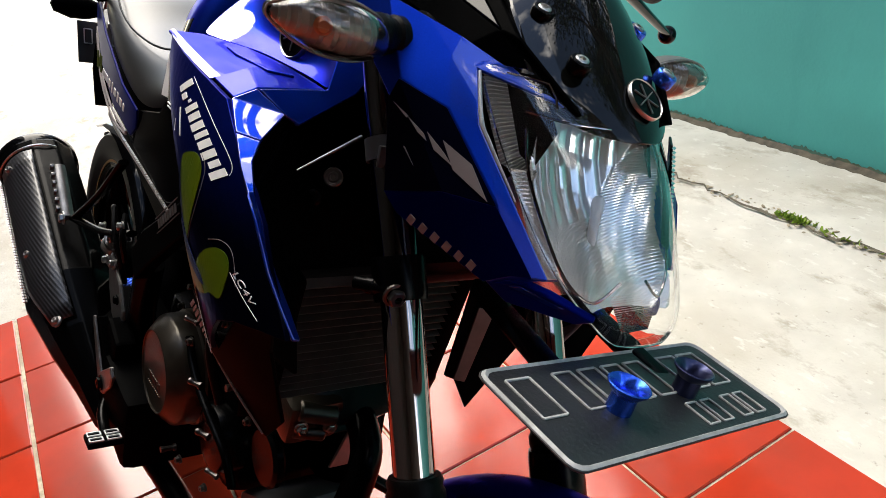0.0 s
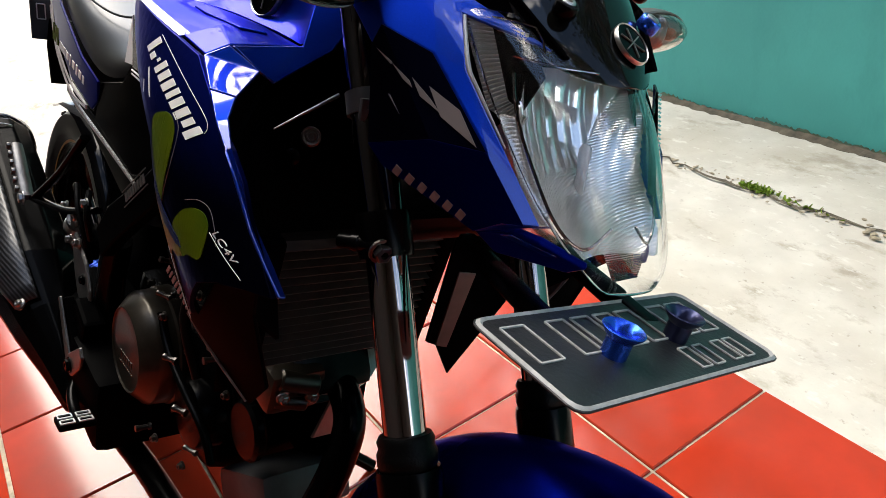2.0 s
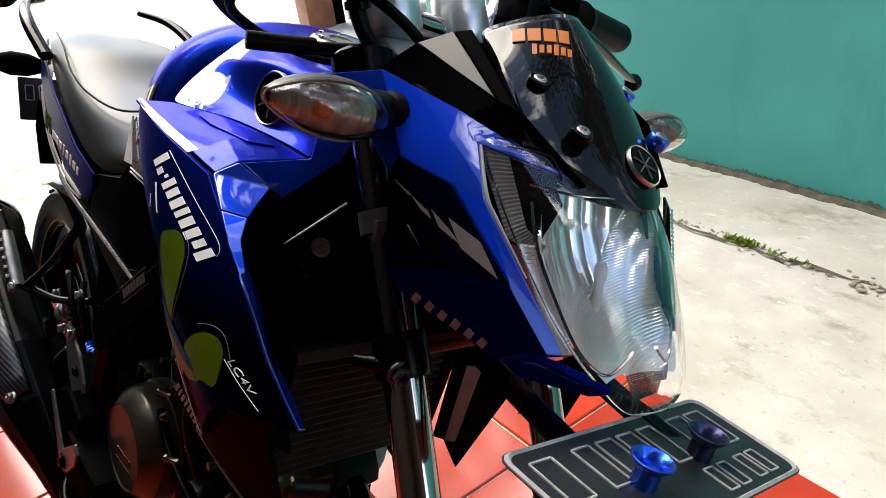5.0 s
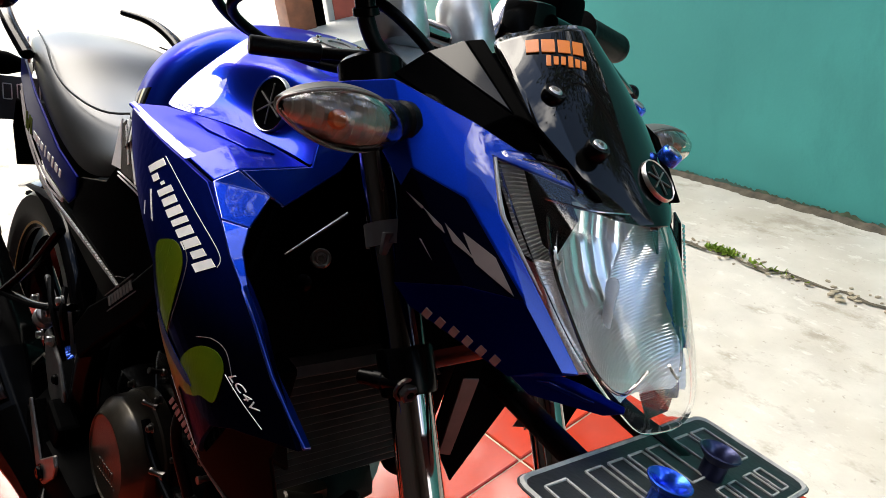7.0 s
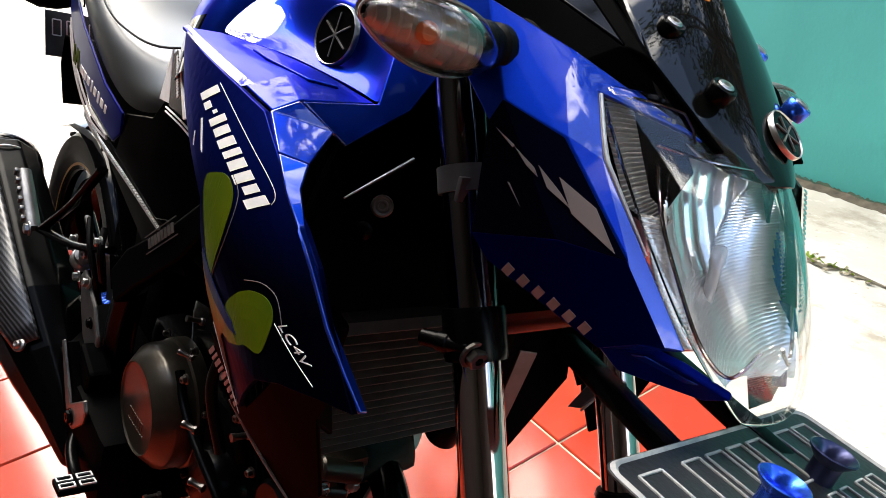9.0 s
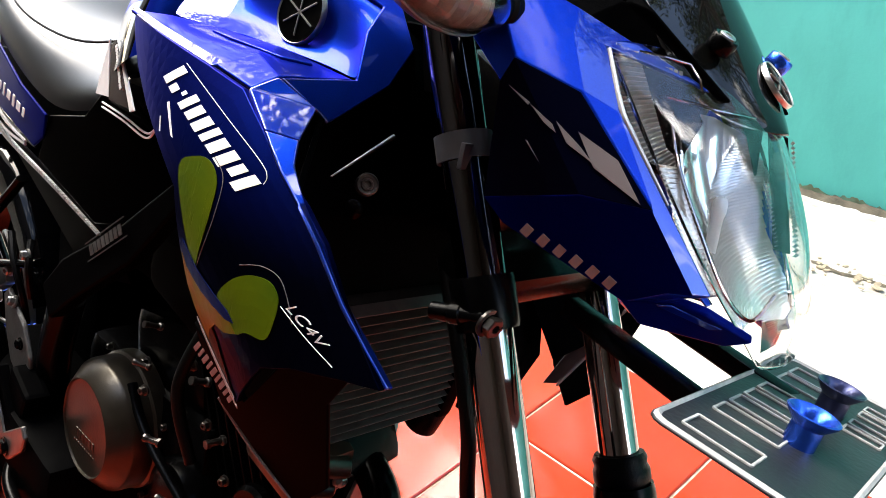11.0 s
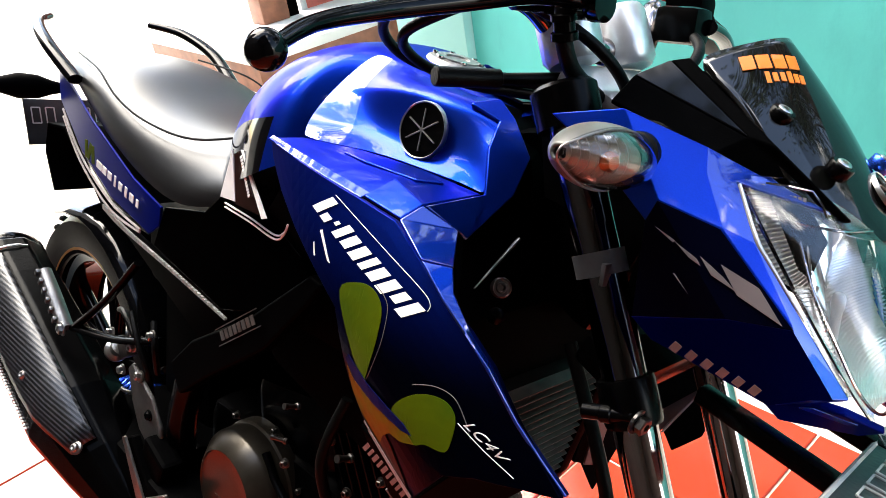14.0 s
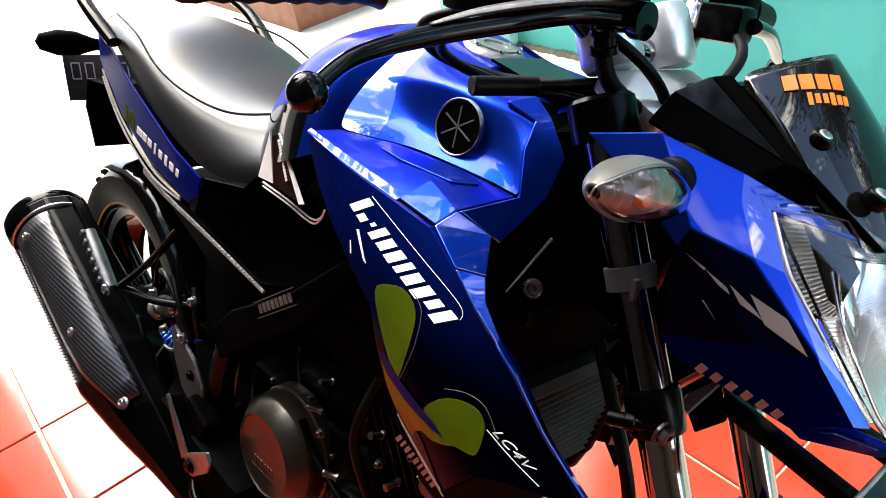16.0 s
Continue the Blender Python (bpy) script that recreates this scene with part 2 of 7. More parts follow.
def shell(name, verts, faces, mat, parent, label="", thick=0.003, width=0.0015, rounds=0):
    """A panel of flat facets with real thickness and rounded edges."""
    bm = bmesh.new()
    vs = [bm.verts.new(v) for v in verts]
    for f in faces:
        bm.faces.new([vs[i] for i in f])
    bmesh.ops.triangulate(bm, faces=[f for f in bm.faces if len(f.verts) > 4])
    bmesh.ops.recalc_face_normals(bm, faces=bm.faces)
    ob = part(name, bm, mat, parent, label)
    if rounds:
        s = ob.modifiers.new("round", "SUBSURF")
        s.levels = s.render_levels = rounds
    s = ob.modifiers.new("thick", "SOLIDIFY")
    s.thickness, s.offset = thick, 0
    return edges(ob, width, 2, 20)


def box(bm, size, m=None, bevel=0.0):
    r = bmesh.ops.create_cube(bm, size=1.0, matrix=(m or Matrix()) @ Matrix.Diagonal((*size, 1)))
    if bevel:
        es = list({e for v in r["verts"] for e in v.link_edges})
        bmesh.ops.bevel(bm, geom=es, offset=bevel, segments=2, affect="EDGES", profile=0.6)


def between(p, q):
    """A frame at p whose z runs to q."""
    p, q = Vector(p), Vector(q)
    return Matrix.Translation(p) @ (q - p).to_track_quat("Z", "Y").to_matrix().to_4x4()


def lathe(bm, profile, m=None, n=28, closed=True):
    """Turns (radius, height) pairs round z."""
    m = m or Matrix()
    rings = []
    for r, z in profile:
        if r < 1e-6:
            rings.append([bm.verts.new(m @ Vector((0, 0, z)))])
        else:
            rings.append([bm.verts.new(m @ Vector((r * math.cos(2 * math.pi * i / n), r * math.sin(2 * math.pi * i / n), z))) for i in range(n)])
    for a, b in zip(rings, rings[1:]):
        for i in range(n):
            j = (i + 1) % n
            f = [a[i % len(a)], a[j % len(a)], b[j % len(b)], b[i % len(b)]]
            f = list(dict.fromkeys(f))
            if len(f) > 2:
                bm.faces.new(f)
    if closed:
        for ring in (rings[0], rings[-1]):
            if len(ring) > 2:
                bm.faces.new(ring)


def rod(bm, p, q, r, r2=None, n=20, bevel=0.0):
    d = (Vector(q) - Vector(p)).length
    r2 = r if r2 is None else r2
    if bevel:
        prof = [(0, 0), (r - bevel, 0), (r, bevel), (r2, d - bevel), (r2 - bevel, d), (0, d)]
    else:
        prof = [(0, 0), (r, 0), (r2, d), (0, d)]
    lathe(bm, prof, between(p, q), n)


def smooth_path(points, steps=8):
    pts = [Vector(p) for p in points]
    out = []
    for i in range(len(pts) - 1):
        a, b, c, d = pts[max(i - 1, 0)], pts[i], pts[i + 1], pts[min(i + 2, len(pts) - 1)]
        for k in range(steps):
            t = k / steps
            out.append(0.5 * ((2 * b) + (c - a) * t + (2 * a - 5 * b + 4 * c - d) * t * t + (3 * b - a - 3 * c + d) * t ** 3))
    return out + [pts[-1]]


def pipe(bm, points, r, n=14, steps=8, flat=1.0):
    """A tube along a smooth line; r may be a list with one radius for each point."""
    line = smooth_path(points, steps)
    radii = [r] * len(line) if not isinstance(r, (list, tuple)) else [np.interp(i / (len(line) - 1) * (len(r) - 1), range(len(r)), r) for i in range(len(line))]
    rings, up = [], None
    for i, p in enumerate(line):
        d = (line[min(i + 1, len(line) - 1)] - line[max(i - 1, 0)]).normalized()
        side = d.cross(up if up else (Vector((0, 0, 1)) if abs(d.z) < 0.9 else Vector((1, 0, 0)))).normalized()
        up = side.cross(d).normalized()
        rings.append([bm.verts.new(p + side * math.cos(2 * math.pi * k / n) * radii[i] + up * math.sin(2 * math.pi * k / n) * radii[i] * flat) for k in range(n)])
    for a, b in zip(rings, rings[1:]):
        for k in range(n):
            bm.faces.new([a[k], a[(k + 1) % n], b[(k + 1) % n], b[k]])
    bm.faces.new(rings[0])
    bm.faces.new(rings[-1])


def loft(sections, closed=False):
    """A skin over sections that have the same number of points."""
    bm = bmesh.new()
    rows = [[bm.verts.new(p) for p in s] for s in sections]
    for a, b in zip(rows, rows[1:]):
        k = len(a)
        for i in range(k if closed else k - 1):
            bm.faces.new([a[i], a[(i + 1) % k], b[(i + 1) % k], b[i]])
    if closed:
        bm.faces.new(rows[0])
        bm.faces.new(rows[-1])
    return bm


def soften(ob, levels=2):
    at = ob.data.attributes.get("sharp_edge")
    if at:
        ob.data.attributes.remove(at)
    s = ob.modifiers.new("soft", "SUBSURF")
    s.levels = s.render_levels = levels
    return ob


def plank(outline, thick, m, bevel=0.001):
    """A flat shape cut out of a sheet: outline in the plane of m, thickness along its z."""
    bm = bmesh.new()
    vs = [bm.verts.new(m @ Vector((x, y, 0))) for x, y in outline]
    f = bm.faces.new(vs)
    r = bmesh.ops.extrude_face_region(bm, geom=[f])
    bmesh.ops.translate(bm, verts=[v for v in r["geom"] if isinstance(v, bmesh.types.BMVert)], vec=m.to_3x3() @ Vector((0, 0, thick)))
    if bevel:
        bmesh.ops.bevel(bm, geom=[e for e in bm.edges], offset=bevel, segments=1, affect="EDGES")
    return bm


def rounded(pts, steps=4):
    """A closed outline drawn as a smooth curve through its corners."""
    n, out = len(pts), []
    for i in range(n):
        p0, p1, p2, p3 = (Vector(pts[(i + k) % n]) for k in (-1, 0, 1, 2))
        for k in range(steps):
            t = k / steps
            q = 0.5 * (2 * p1 + (p2 - p0) * t + (2 * p0 - 5 * p1 + 4 * p2 - p3) * t * t + (3 * p1 - p0 - 3 * p2 + p3) * t ** 3)
            out.append((q.x, q.y))
    return out


def blocks(name, pieces, mat, parent, label=""):
    """Small raised blocks, each its own part: size and pose for each."""
    for size, m in pieces:
        b = bmesh.new()
        box(b, size, m, min(size) * 0.25)
        part(name, b, mat, parent, label, False)


def mirror(points, mid):
    return [(x, 2 * mid - y, z) for x, y, z in points]


def seated(origin, across, up):
    """A frame at origin with x along across and z along the normal; y is nearest to up."""
    x = Vector(across).normalized()
    z = x.cross(Vector(up)).normalized()
    y = z.cross(x)
    return Matrix.Translation(origin) @ Matrix((x, y, z)).transposed().to_4x4()


def bolt(name, place, way, r, parent, mat=STEEL, head=0.006, label=""):
    bm = bmesh.new()
    m = between(place, Vector(place) + Vector(way))
    lathe(bm, [(0, 0), (r * 1.35, 0), (r * 1.35, head * 0.25), (r * 1.02, head * 0.3)], m, 20, False)
    lathe(bm, [(r, head * 0.3), (r, head * 0.9), (r * 0.85, head), (r * 0.45, head), (r * 0.45, head * 0.6), (0, head * 0.6)], m, 6, False)
    return part(name, bm, mat, parent, label, False)


# ==== structure: porch, yard, walls
EDGE_Y, EDGE_X = 0.535, -1.172
YARD_Z = -0.115
TILE = material("glazed_red_tile", (0.46, 0.036, 0.014), 0.10, 0.0, 0.0, 0.10, 12.0, 0.03, 60.0, 0.48, stain=(0.36, 0.036, 0.016), stain_scale=5.0)
tn, tl = TILE.node_tree.nodes, TILE.node_tree.links
info = tn.new("ShaderNodeObjectInfo")
vary = tn.new("ShaderNodeMapRange")
vary.inputs["To Min"].default_value, vary.inputs["To Max"].default_value = 0.86, 1.14
tl.new(info.outputs["Random"], vary.inputs["Value"])
old = tn["Principled BSDF"].inputs["Base Color"].links[0].from_socket
tint = tn.new("ShaderNodeVectorMath")
tint.operation = "SCALE"
tl.new(old, tint.inputs[0])
tl.new(vary.outputs[0], tint.inputs["Scale"])
tl.new(tint.outputs[0], tn["Principled BSDF"].inputs["Base Color"])
GROUT = material("pale_cement_grout", (0.52, 0.46, 0.33), 0.85, 0.0, 0.0, 0.3, 60.0, 0.5, 200.0, stain=(0.25, 0.2, 0.14), stain_scale=7.0)
CONCRETE = material("worn_concrete", (0.53, 0.50, 0.44), 0.9, 0.0, 0.0, 0.10, 9.0, 0.6, 140.0, 0.3, stain=(0.42, 0.38, 0.31), stain_scale=2.4)


def weather(m, color, scale, low, high, stretch=(1, 1, 1), amount=1.0):
    """Lays one more layer of broken stains over a surface."""
    n, l = m.node_tree.nodes, m.node_tree.links
    b = n["Principled BSDF"]
    under = b.inputs["Base Color"].links[0].from_socket
    co = n.new("ShaderNodeTexCoord")
    mp = n.new("ShaderNodeMapping")
    mp.inputs["Scale"].default_value = stretch
    tex = n.new("ShaderNodeTexNoise")
    tex.inputs["Scale"].default_value, tex.inputs["Detail"].default_value, tex.inputs["Roughness"].default_value = scale, 8, 0.65
    cutoff = n.new("ShaderNodeMapRange")
    cutoff.inputs["From Min"].default_value, cutoff.inputs["From Max"].default_value = low, high
    cutoff.inputs["To Max"].default_value = amount
    mix = n.new("ShaderNodeMix")
    mix.data_type = "RGBA"
    mix.inputs["B"].default_value = (*color, 1)
    l.new(co.outputs["Object"], mp.inputs["Vector"])
    l.new(mp.outputs[0], tex.inputs["Vector"])
    l.new(tex.outputs["Fac"], cutoff.inputs["Value"])
    l.new(cutoff.outputs[0], mix.inputs["Factor"])
    l.new(under, mix.inputs["A"])
    l.new(mix.outputs["Result"], b.inputs["Base Color"])


weather(CONCRETE, (0.30, 0.26, 0.20), 5.0, 0.56, 0.68, (1, 1.6, 1), 0.8)
weather(CONCRETE, (0.22, 0.19, 0.15), 45.0, 0.62, 0.72, (1, 1, 1), 0.7)
weather(CONCRETE, (0.62, 0.60, 0.54), 16.0, 0.58, 0.66, (1, 2, 1), 0.7)
weather(TILE, (0.33, 0.03, 0.014), 30.0, 0.62, 0.75, (1, 1, 1), 0.6)
TEAL = material("teal_wall_paint", (0.066, 0.42, 0.395), 0.6, 0.0, 0.0, 0.06, 4.0, 0.25, 90.0, 0.4, stain=(0.06, 0.37, 0.35), stain_scale=1.4)
weather(TEAL, (0.05, 0.33, 0.315), 7.0, 0.55, 0.75, (1, 1, 0.35), 0.7)
MINT = material("pale_mint_wall_paint", (0.26, 0.52, 0.49), 0.7, 0.0, 0.0, 0.06, 4.0, 0.2, 90.0, stain=(0.22, 0.46, 0.43), stain_scale=2.0)
PLASTER = material("white_plaster", (0.68, 0.67, 0.63), 0.8, 0.0, 0.0, 0.06, 5.0, 0.2, 80.0, stain=(0.6, 0.58, 0.53), stain_scale=1.5)
MOSS = material("moss", (0.2, 0.3, 0.03), 0.9, 0.0, 0.0, 0.4, 90.0, 0.8, 300.0)
DAMP = material("olive_damp_stain", (0.13, 0.17, 0.11), 0.85, 0.0, 0.0, 0.35, 25.0, 0.4, 150.0, 0.2, stain=(0.08, 0.2, 0.17), stain_scale=6.0)
RUBBLE = material("beige_crumbs", (0.33, 0.28, 0.2), 0.95, 0.0, 0.0, 0.35, 20.0, 0.4, 200.0, 0.2, stain=(0.14, 0.11, 0.07), stain_scale=9.0)
MUD = material("dark_damp_mud", (0.09, 0.075, 0.05), 0.9, 0.0, 0.0, 0.4, 30.0, 0.6, 150.0)
BROWN = material("brown_stained_wood", (0.22, 0.075, 0.035), 0.5, 0.0, 0.1, 0.25, 15.0, 0.2, 100.0)
PINK = material("faded_red_paint", (0.5, 0.11, 0.08), 0.6, 0.0, 0.0, 0.12, 10.0)
DARK_BLOCKER = material("dark_unseen_wall", (0.035, 0.024, 0.018), 0.6, 0.0, 0.0, 0.3, 8.0, 0.2, 60.0)
BARK = material("grey_brown_bark", (0.12, 0.09, 0.065), 0.9, 0.0, 0.0, 0.3, 12.0, 0.6, 60.0)
LEAF = material("green_leaves", (0.055, 0.10, 0.03), 0.5, 0.0, 0.0, 0.5, 3.0)
ROOF_BLOCKER = material("dark_unseen_roof", (0.06, 0.055, 0.05), 0.9, 0.0, 0.0, 0.1, 5.0)

# the yard: one rough sheet to the horizon, with a slightly lower strip's joint along the wall
bm = bmesh.new()
xs = [-60, -20, -8] + [-4 + 0.25 * i for i in range(29)] + [6, 15, 60]
ys = [-60, -15, -4, -2] + [-1 + 0.25 * i for i in range(9)] + [1.335, 1.35, 1.5, 1.75, 2.5, 4, 10, 60]
grid = [[bm.verts.new((x, y, YARD_Z + (0.004 * noise.noise((x * 1.3, y * 1.3, 0)) if abs(x) < 5 and abs(y) < 4 else 0) + (0.006 if 1.34 < y < 2 else 0))) for x in xs] for y in ys]
for a, b in zip(grid, grid[1:]):
    for i in range(len(xs) - 1):
        bm.faces.new([a[i], a[i + 1], b[i + 1], b[i]])
ground = tagged(part("ground", bm, CONCRETE), "sunlit rough grey-white concrete yard with a cracked joint", "ground", "", "structure")

# the open joint in the concrete: a ragged dark line
bm = bmesh.new()
rng = random.Random(4)
line = []
x = -2.2
while x < 2.2:
    line.append((x, 1.345 + rng.uniform(-0.014, 0.014) + 0.01 * math.sin(x * 5), rng.uniform(0.001, 0.006)))
    x += rng.uniform(0.03, 0.07)
top = [bm.verts.new((x, y + w, YARD_Z + 0.012)) for x, y, w in line]
low = [bm.verts.new((x, y - w, YARD_Z + 0.009)) for x, y, w in line]
for i in range(len(line) - 1):
    bm.faces.new([low[i], low[i + 1], top[i + 1], top[i]])
tagged(part("trim_crack", bm, MUD, None, "", False), "ragged dark crack along the concrete yard", "crack", "", "structure")


def tufts(name, centre, spread, count, seed):
    r = random.Random(seed)
    b = bmesh.new()
    for _ in range(count):
        px, py = r.gauss(centre[0], spread[0]), r.gauss(centre[1], spread[1])
        h, a, w = r.uniform(0.004, 0.014), r.uniform(0, 6.3), r.uniform(0.003, 0.008)
        d = Vector((math.cos(a), math.sin(a), 0)) * w
        base = Vector((px, py, YARD_Z + 0.009))
        tip = base + Vector((r.uniform(-0.01, 0.01), r.uniform(-0.01, 0.01), h))
        vs = [b.verts.new(base - d), b.verts.new(base + d), b.verts.new(tip + d * 0.5), b.verts.new(tip - d * 0.3)]
        b.faces.new(vs)
    return tagged(part(name, b, MOSS, None, "", False), "small green moss tufts growing in the concrete crack", "moss", "", "stuff")


tufts("moss", (-0.27, 1.352), (0.022, 0.008), 190, 1)
tufts("moss", (-0.12, 1.345), (0.05, 0.005), 22, 2)

# porch slab and its tiles
bm = bmesh.new()
box(bm, (3.6, 2.8, 0.3), Matrix.Translation((EDGE_X + 1.8, EDGE_Y - 1.4, -0.155)), 0.004)
floor = tagged(part("floor", bm, GROUT), "porch floor of glossy red ceramic tiles with pale grout", "floor", "", "structure")

# teal wall along the yard, with a pilaster that starts a paler stretch
bm = bmesh.new()
box(bm, (8.4, 0.14, 1.8), Matrix.Translation((2.36, 1.77 + 0.07, 0.75)), 0.004)
tagged(part("wall_north", bm, TEAL), "teal painted masonry wall with damp stains", "wall", "", "structure")
bm = bmesh.new()
box(bm, (0.5, 0.22, 1.8), Matrix.Translation((-2.092, 1.77 + 0.06, 0.75)), 0.004)
tagged(part("wall_pilaster", bm, MINT), "pale mint painted wall pier", "wall", "", "structure")
bm = bmesh.new()
box(bm, (3.0, 0.14, 1.8), Matrix.Translation((-3.842, 2.9, 0.75)), 0.004)
tagged(part("wall_far", bm, MINT), "pale mint painted boundary wall", "wall", "", "structure")
# mud and dirt at the foot of the wall
bm = bmesh.new()
rng = random.Random(9)
n = 260
top, low = [], []
for i in range(n):
    x = -1.84 + 4.4 * i / (n - 1)
    top.append(bm.verts.new((x, 1.767, YARD_Z + 0.016 + rng.uniform(0, 0.008))))
    low.append(bm.verts.new((x, 1.75 - rng.uniform(0, 0.012), YARD_Z + 0.006)))
for i in range(n - 1):
    bm.faces.new([low[i], low[i + 1], top[i + 1], top[i]])
tagged(part("trim_mud", bm, MUD), "dark damp dirt at the foot of the teal wall", "dirt", "", "structure")

# ragged tide mark of damp on the paint
bm = bmesh.new()
top, low = [], []
for i in range(600):
    x = -1.84 + 4.4 * i / 599
    h = 0.020 + 0.016 * noise.noise((x * 3.1, 2.0, 0)) + 0.012 * noise.noise((x * 14.0, 5.0, 0)) + rng.uniform(0, 0.012)
    top.append(bm.verts.new((x, 1.7685, YARD_Z + max(h, 0.008))))
    low.append(bm.verts.new((x, 1.7685, YARD_Z + 0.004)))
for i in range(599):
    bm.faces.new([low[i], low[i + 1], top[i + 1], top[i]])
tagged(part("trim_damp", bm, DAMP), "olive brown damp mark low on the teal wall", "stain", "", "structure")
# crumbs and grit broken out along the crack
bm = bmesh.new()
for i in range(420):
    x = rng.uniform(-1.2, 1.6)
    wide = 0.012 + 0.03 * max(0.0, noise.noise((x * 2.2, 7.0, 0)) + 0.25)
    y = 1.347 + rng.gauss(0, wide)
    r = rng.uniform(0.002, 0.0075) * (1.3 if x > 0 else 0.8)
    m = Matrix.Translation((x, y, YARD_Z + 0.009)) @ pose(0, 0, 0, 0, 0, rng.uniform(0, 360)) @ Matrix.Diagonal((r * rng.uniform(1, 2.2), r, r * 0.45, 1))
    bmesh.ops.create_icosphere(bm, subdivisions=1, radius=1.0, matrix=m)
tagged(part("rubble", bm, RUBBLE, None, "", False), "beige crumbs of concrete along the crack", "rubble", "", "stuff")

# unseen, added to darken reflections: tall front beside the porch, wing behind, roof ahead
bm = bmesh.new()
box(bm, (3.6, 2.25, 0.12), Matrix.Translation((2.4, -1.175, 3.2)))
tagged(part("ceiling", bm, ROOF_BLOCKER), "unseen dark flat roof added to block the sky", "ceiling", "", "structure")
bm = bmesh.new()
box(bm, (11.0, 0.14, 5.0), Matrix.Translation((-1.3, -2.3, 2.33)))
box(bm, (0.14, 2.3, 3.3), Matrix.Translation((3.2, -1.15, 1.48)))
tagged(part("wall_unseen_front", bm, DARK_BLOCKER), "unseen dark walls added to darken reflections", "wall", "", "structure")
bm = bmesh.new()
box(bm, (2.9, 1.25, 6.4), Matrix.Translation((-3.75, -1.6, 3.08)))
tagged(part("wall_unseen_wing", bm, DARK_BLOCKER), "unseen dark block added behind to darken reflections", "wall", "", "structure")


# trees beyond the boundary wall, seen mirrored in paint and glass
def tree(place, height, spread, seed):
    r = random.Random(seed)
    base = tagged(new("tree"), "leafy green tree growing beyond the teal boundary wall", "tree", "trees beyond the wall")
    b = bmesh.new()
    pipe(b, [(0, 0, 0), (0.05, 0.02, height * 0.3), (-0.03, 0.06, height * 0.6)], [0.14, 0.11, 0.07], 10, 5)
    part("trunk", b, BARK, base)
    tips = []
    for k in range(9):
        a = 2.4 * k + r.uniform(-0.3, 0.3)
        h0 = height * r.uniform(0.35, 0.58)
        tip = Vector((math.cos(a) * spread * r.uniform(0.5, 0.85), math.sin(a) * spread * r.uniform(0.5, 0.85), height * r.uniform(0.6, 0.98)))
        b = bmesh.new()
        pipe(b, [(0, 0.03, h0), (tip.x * 0.45, tip.y * 0.45, h0 + (tip.z - h0) * 0.6), tuple(tip)], [0.05, 0.03, 0.012], 7, 4)
        part("limb", b, BARK, base)
        tips += [tip, tip * 0.75 + Vector((0, 0, height * 0.17))]
    verts, faces = [], []
    for _ in range(3600):
        c = r.choice(tips)
        p = c + Vector((r.gauss(0, 0.34), r.gauss(0, 0.34), r.gauss(0, 0.26)))
        m = Matrix.Translation(p) @ pose(0, 0, 0, r.uniform(-60, 60), r.uniform(-60, 60), r.uniform(0, 360))
        l, w = r.uniform(0.05, 0.11), r.uniform(0.018, 0.035)
        k = len(verts)
        verts += [m @ Vector(v) for v in ((-l, 0, 0), (0, -w, 0.008), (l, 0, -0.01), (0, w, 0.008))]
        faces.append((k, k + 1, k + 2, k + 3))
    part("crown", mesh_of("crown", verts, faces), LEAF, base, "", False)
    base.matrix_world = Matrix.Translation((*place, YARD_Z))


for place, height, spread, seed in (((-5.6, 4.4), 4.6, 1.9, 1), ((-2.4, 5.2), 5.2, 2.2, 2), ((1.2, 4.6), 4.4, 1.8, 3), ((4.2, 5.6), 5.4, 2.2, 4), ((2.7, 4.9), 6.6, 2.3, 5), ((1.7, 2.9), 6.2, 2.0, 6), ((-3.1, 2.9), 6.2, 1.7, 7), ((-0.9, 3.2), 6.4, 1.8, 8)):
    tree(place, height, spread, seed)

# the neighbour's raised step with its brown post, across the yard
step = tagged(new("entrance_step"), "white topped raised step with brown tiled riser across the yard", "step")
bm = bmesh.new()
box(bm, (1.6, 1.5, 0.06), Matrix.Translation((-3.95, 2.05, YARD_Z + 0.2)), 0.006)
part("step_top", bm, PLASTER, step)
bm = bmesh.new()
box(bm, (1.56, 1.46, 0.17), Matrix.Translation((-3.95, 2.05, YARD_Z + 0.085)), 0.004)
part("riser", bm, BROWN, step)
post = tagged(new("porch_post"), "brown and black painted square post on the raised step", "post")
bm = bmesh.new()
box(bm, (0.16, 0.2, 1.9), Matrix.Translation((-3.9, 1.86, YARD_Z + 1.18)), 0.006)
part("shaft", bm, BROWN, post)
bm = bmesh.new()
box(bm, (0.1, 0.09, 1.9), Matrix.Translation((-3.9, 2.005, YARD_Z + 1.18)), 0.004)
part("edge_strip", bm, BLACK, post, "black painted edge strip")
gate = tagged(new("red_gate"), "faded red painted metal sheet gate behind the post", "gate")
bm = bmesh.new()
box(bm, (0.04, 0.5, 1.8), Matrix.Translation((-3.95, 2.42, YARD_Z + 1.13)), 0.004)
part("sheet", bm, PINK, gate)
bm = bmesh.new()
box(bm, (0.05, 0.05, 1.9), Matrix.Translation((-3.95, 2.14, YARD_Z + 1.18)), 0.004)
part("frame_bar", bm, SILVER, gate)

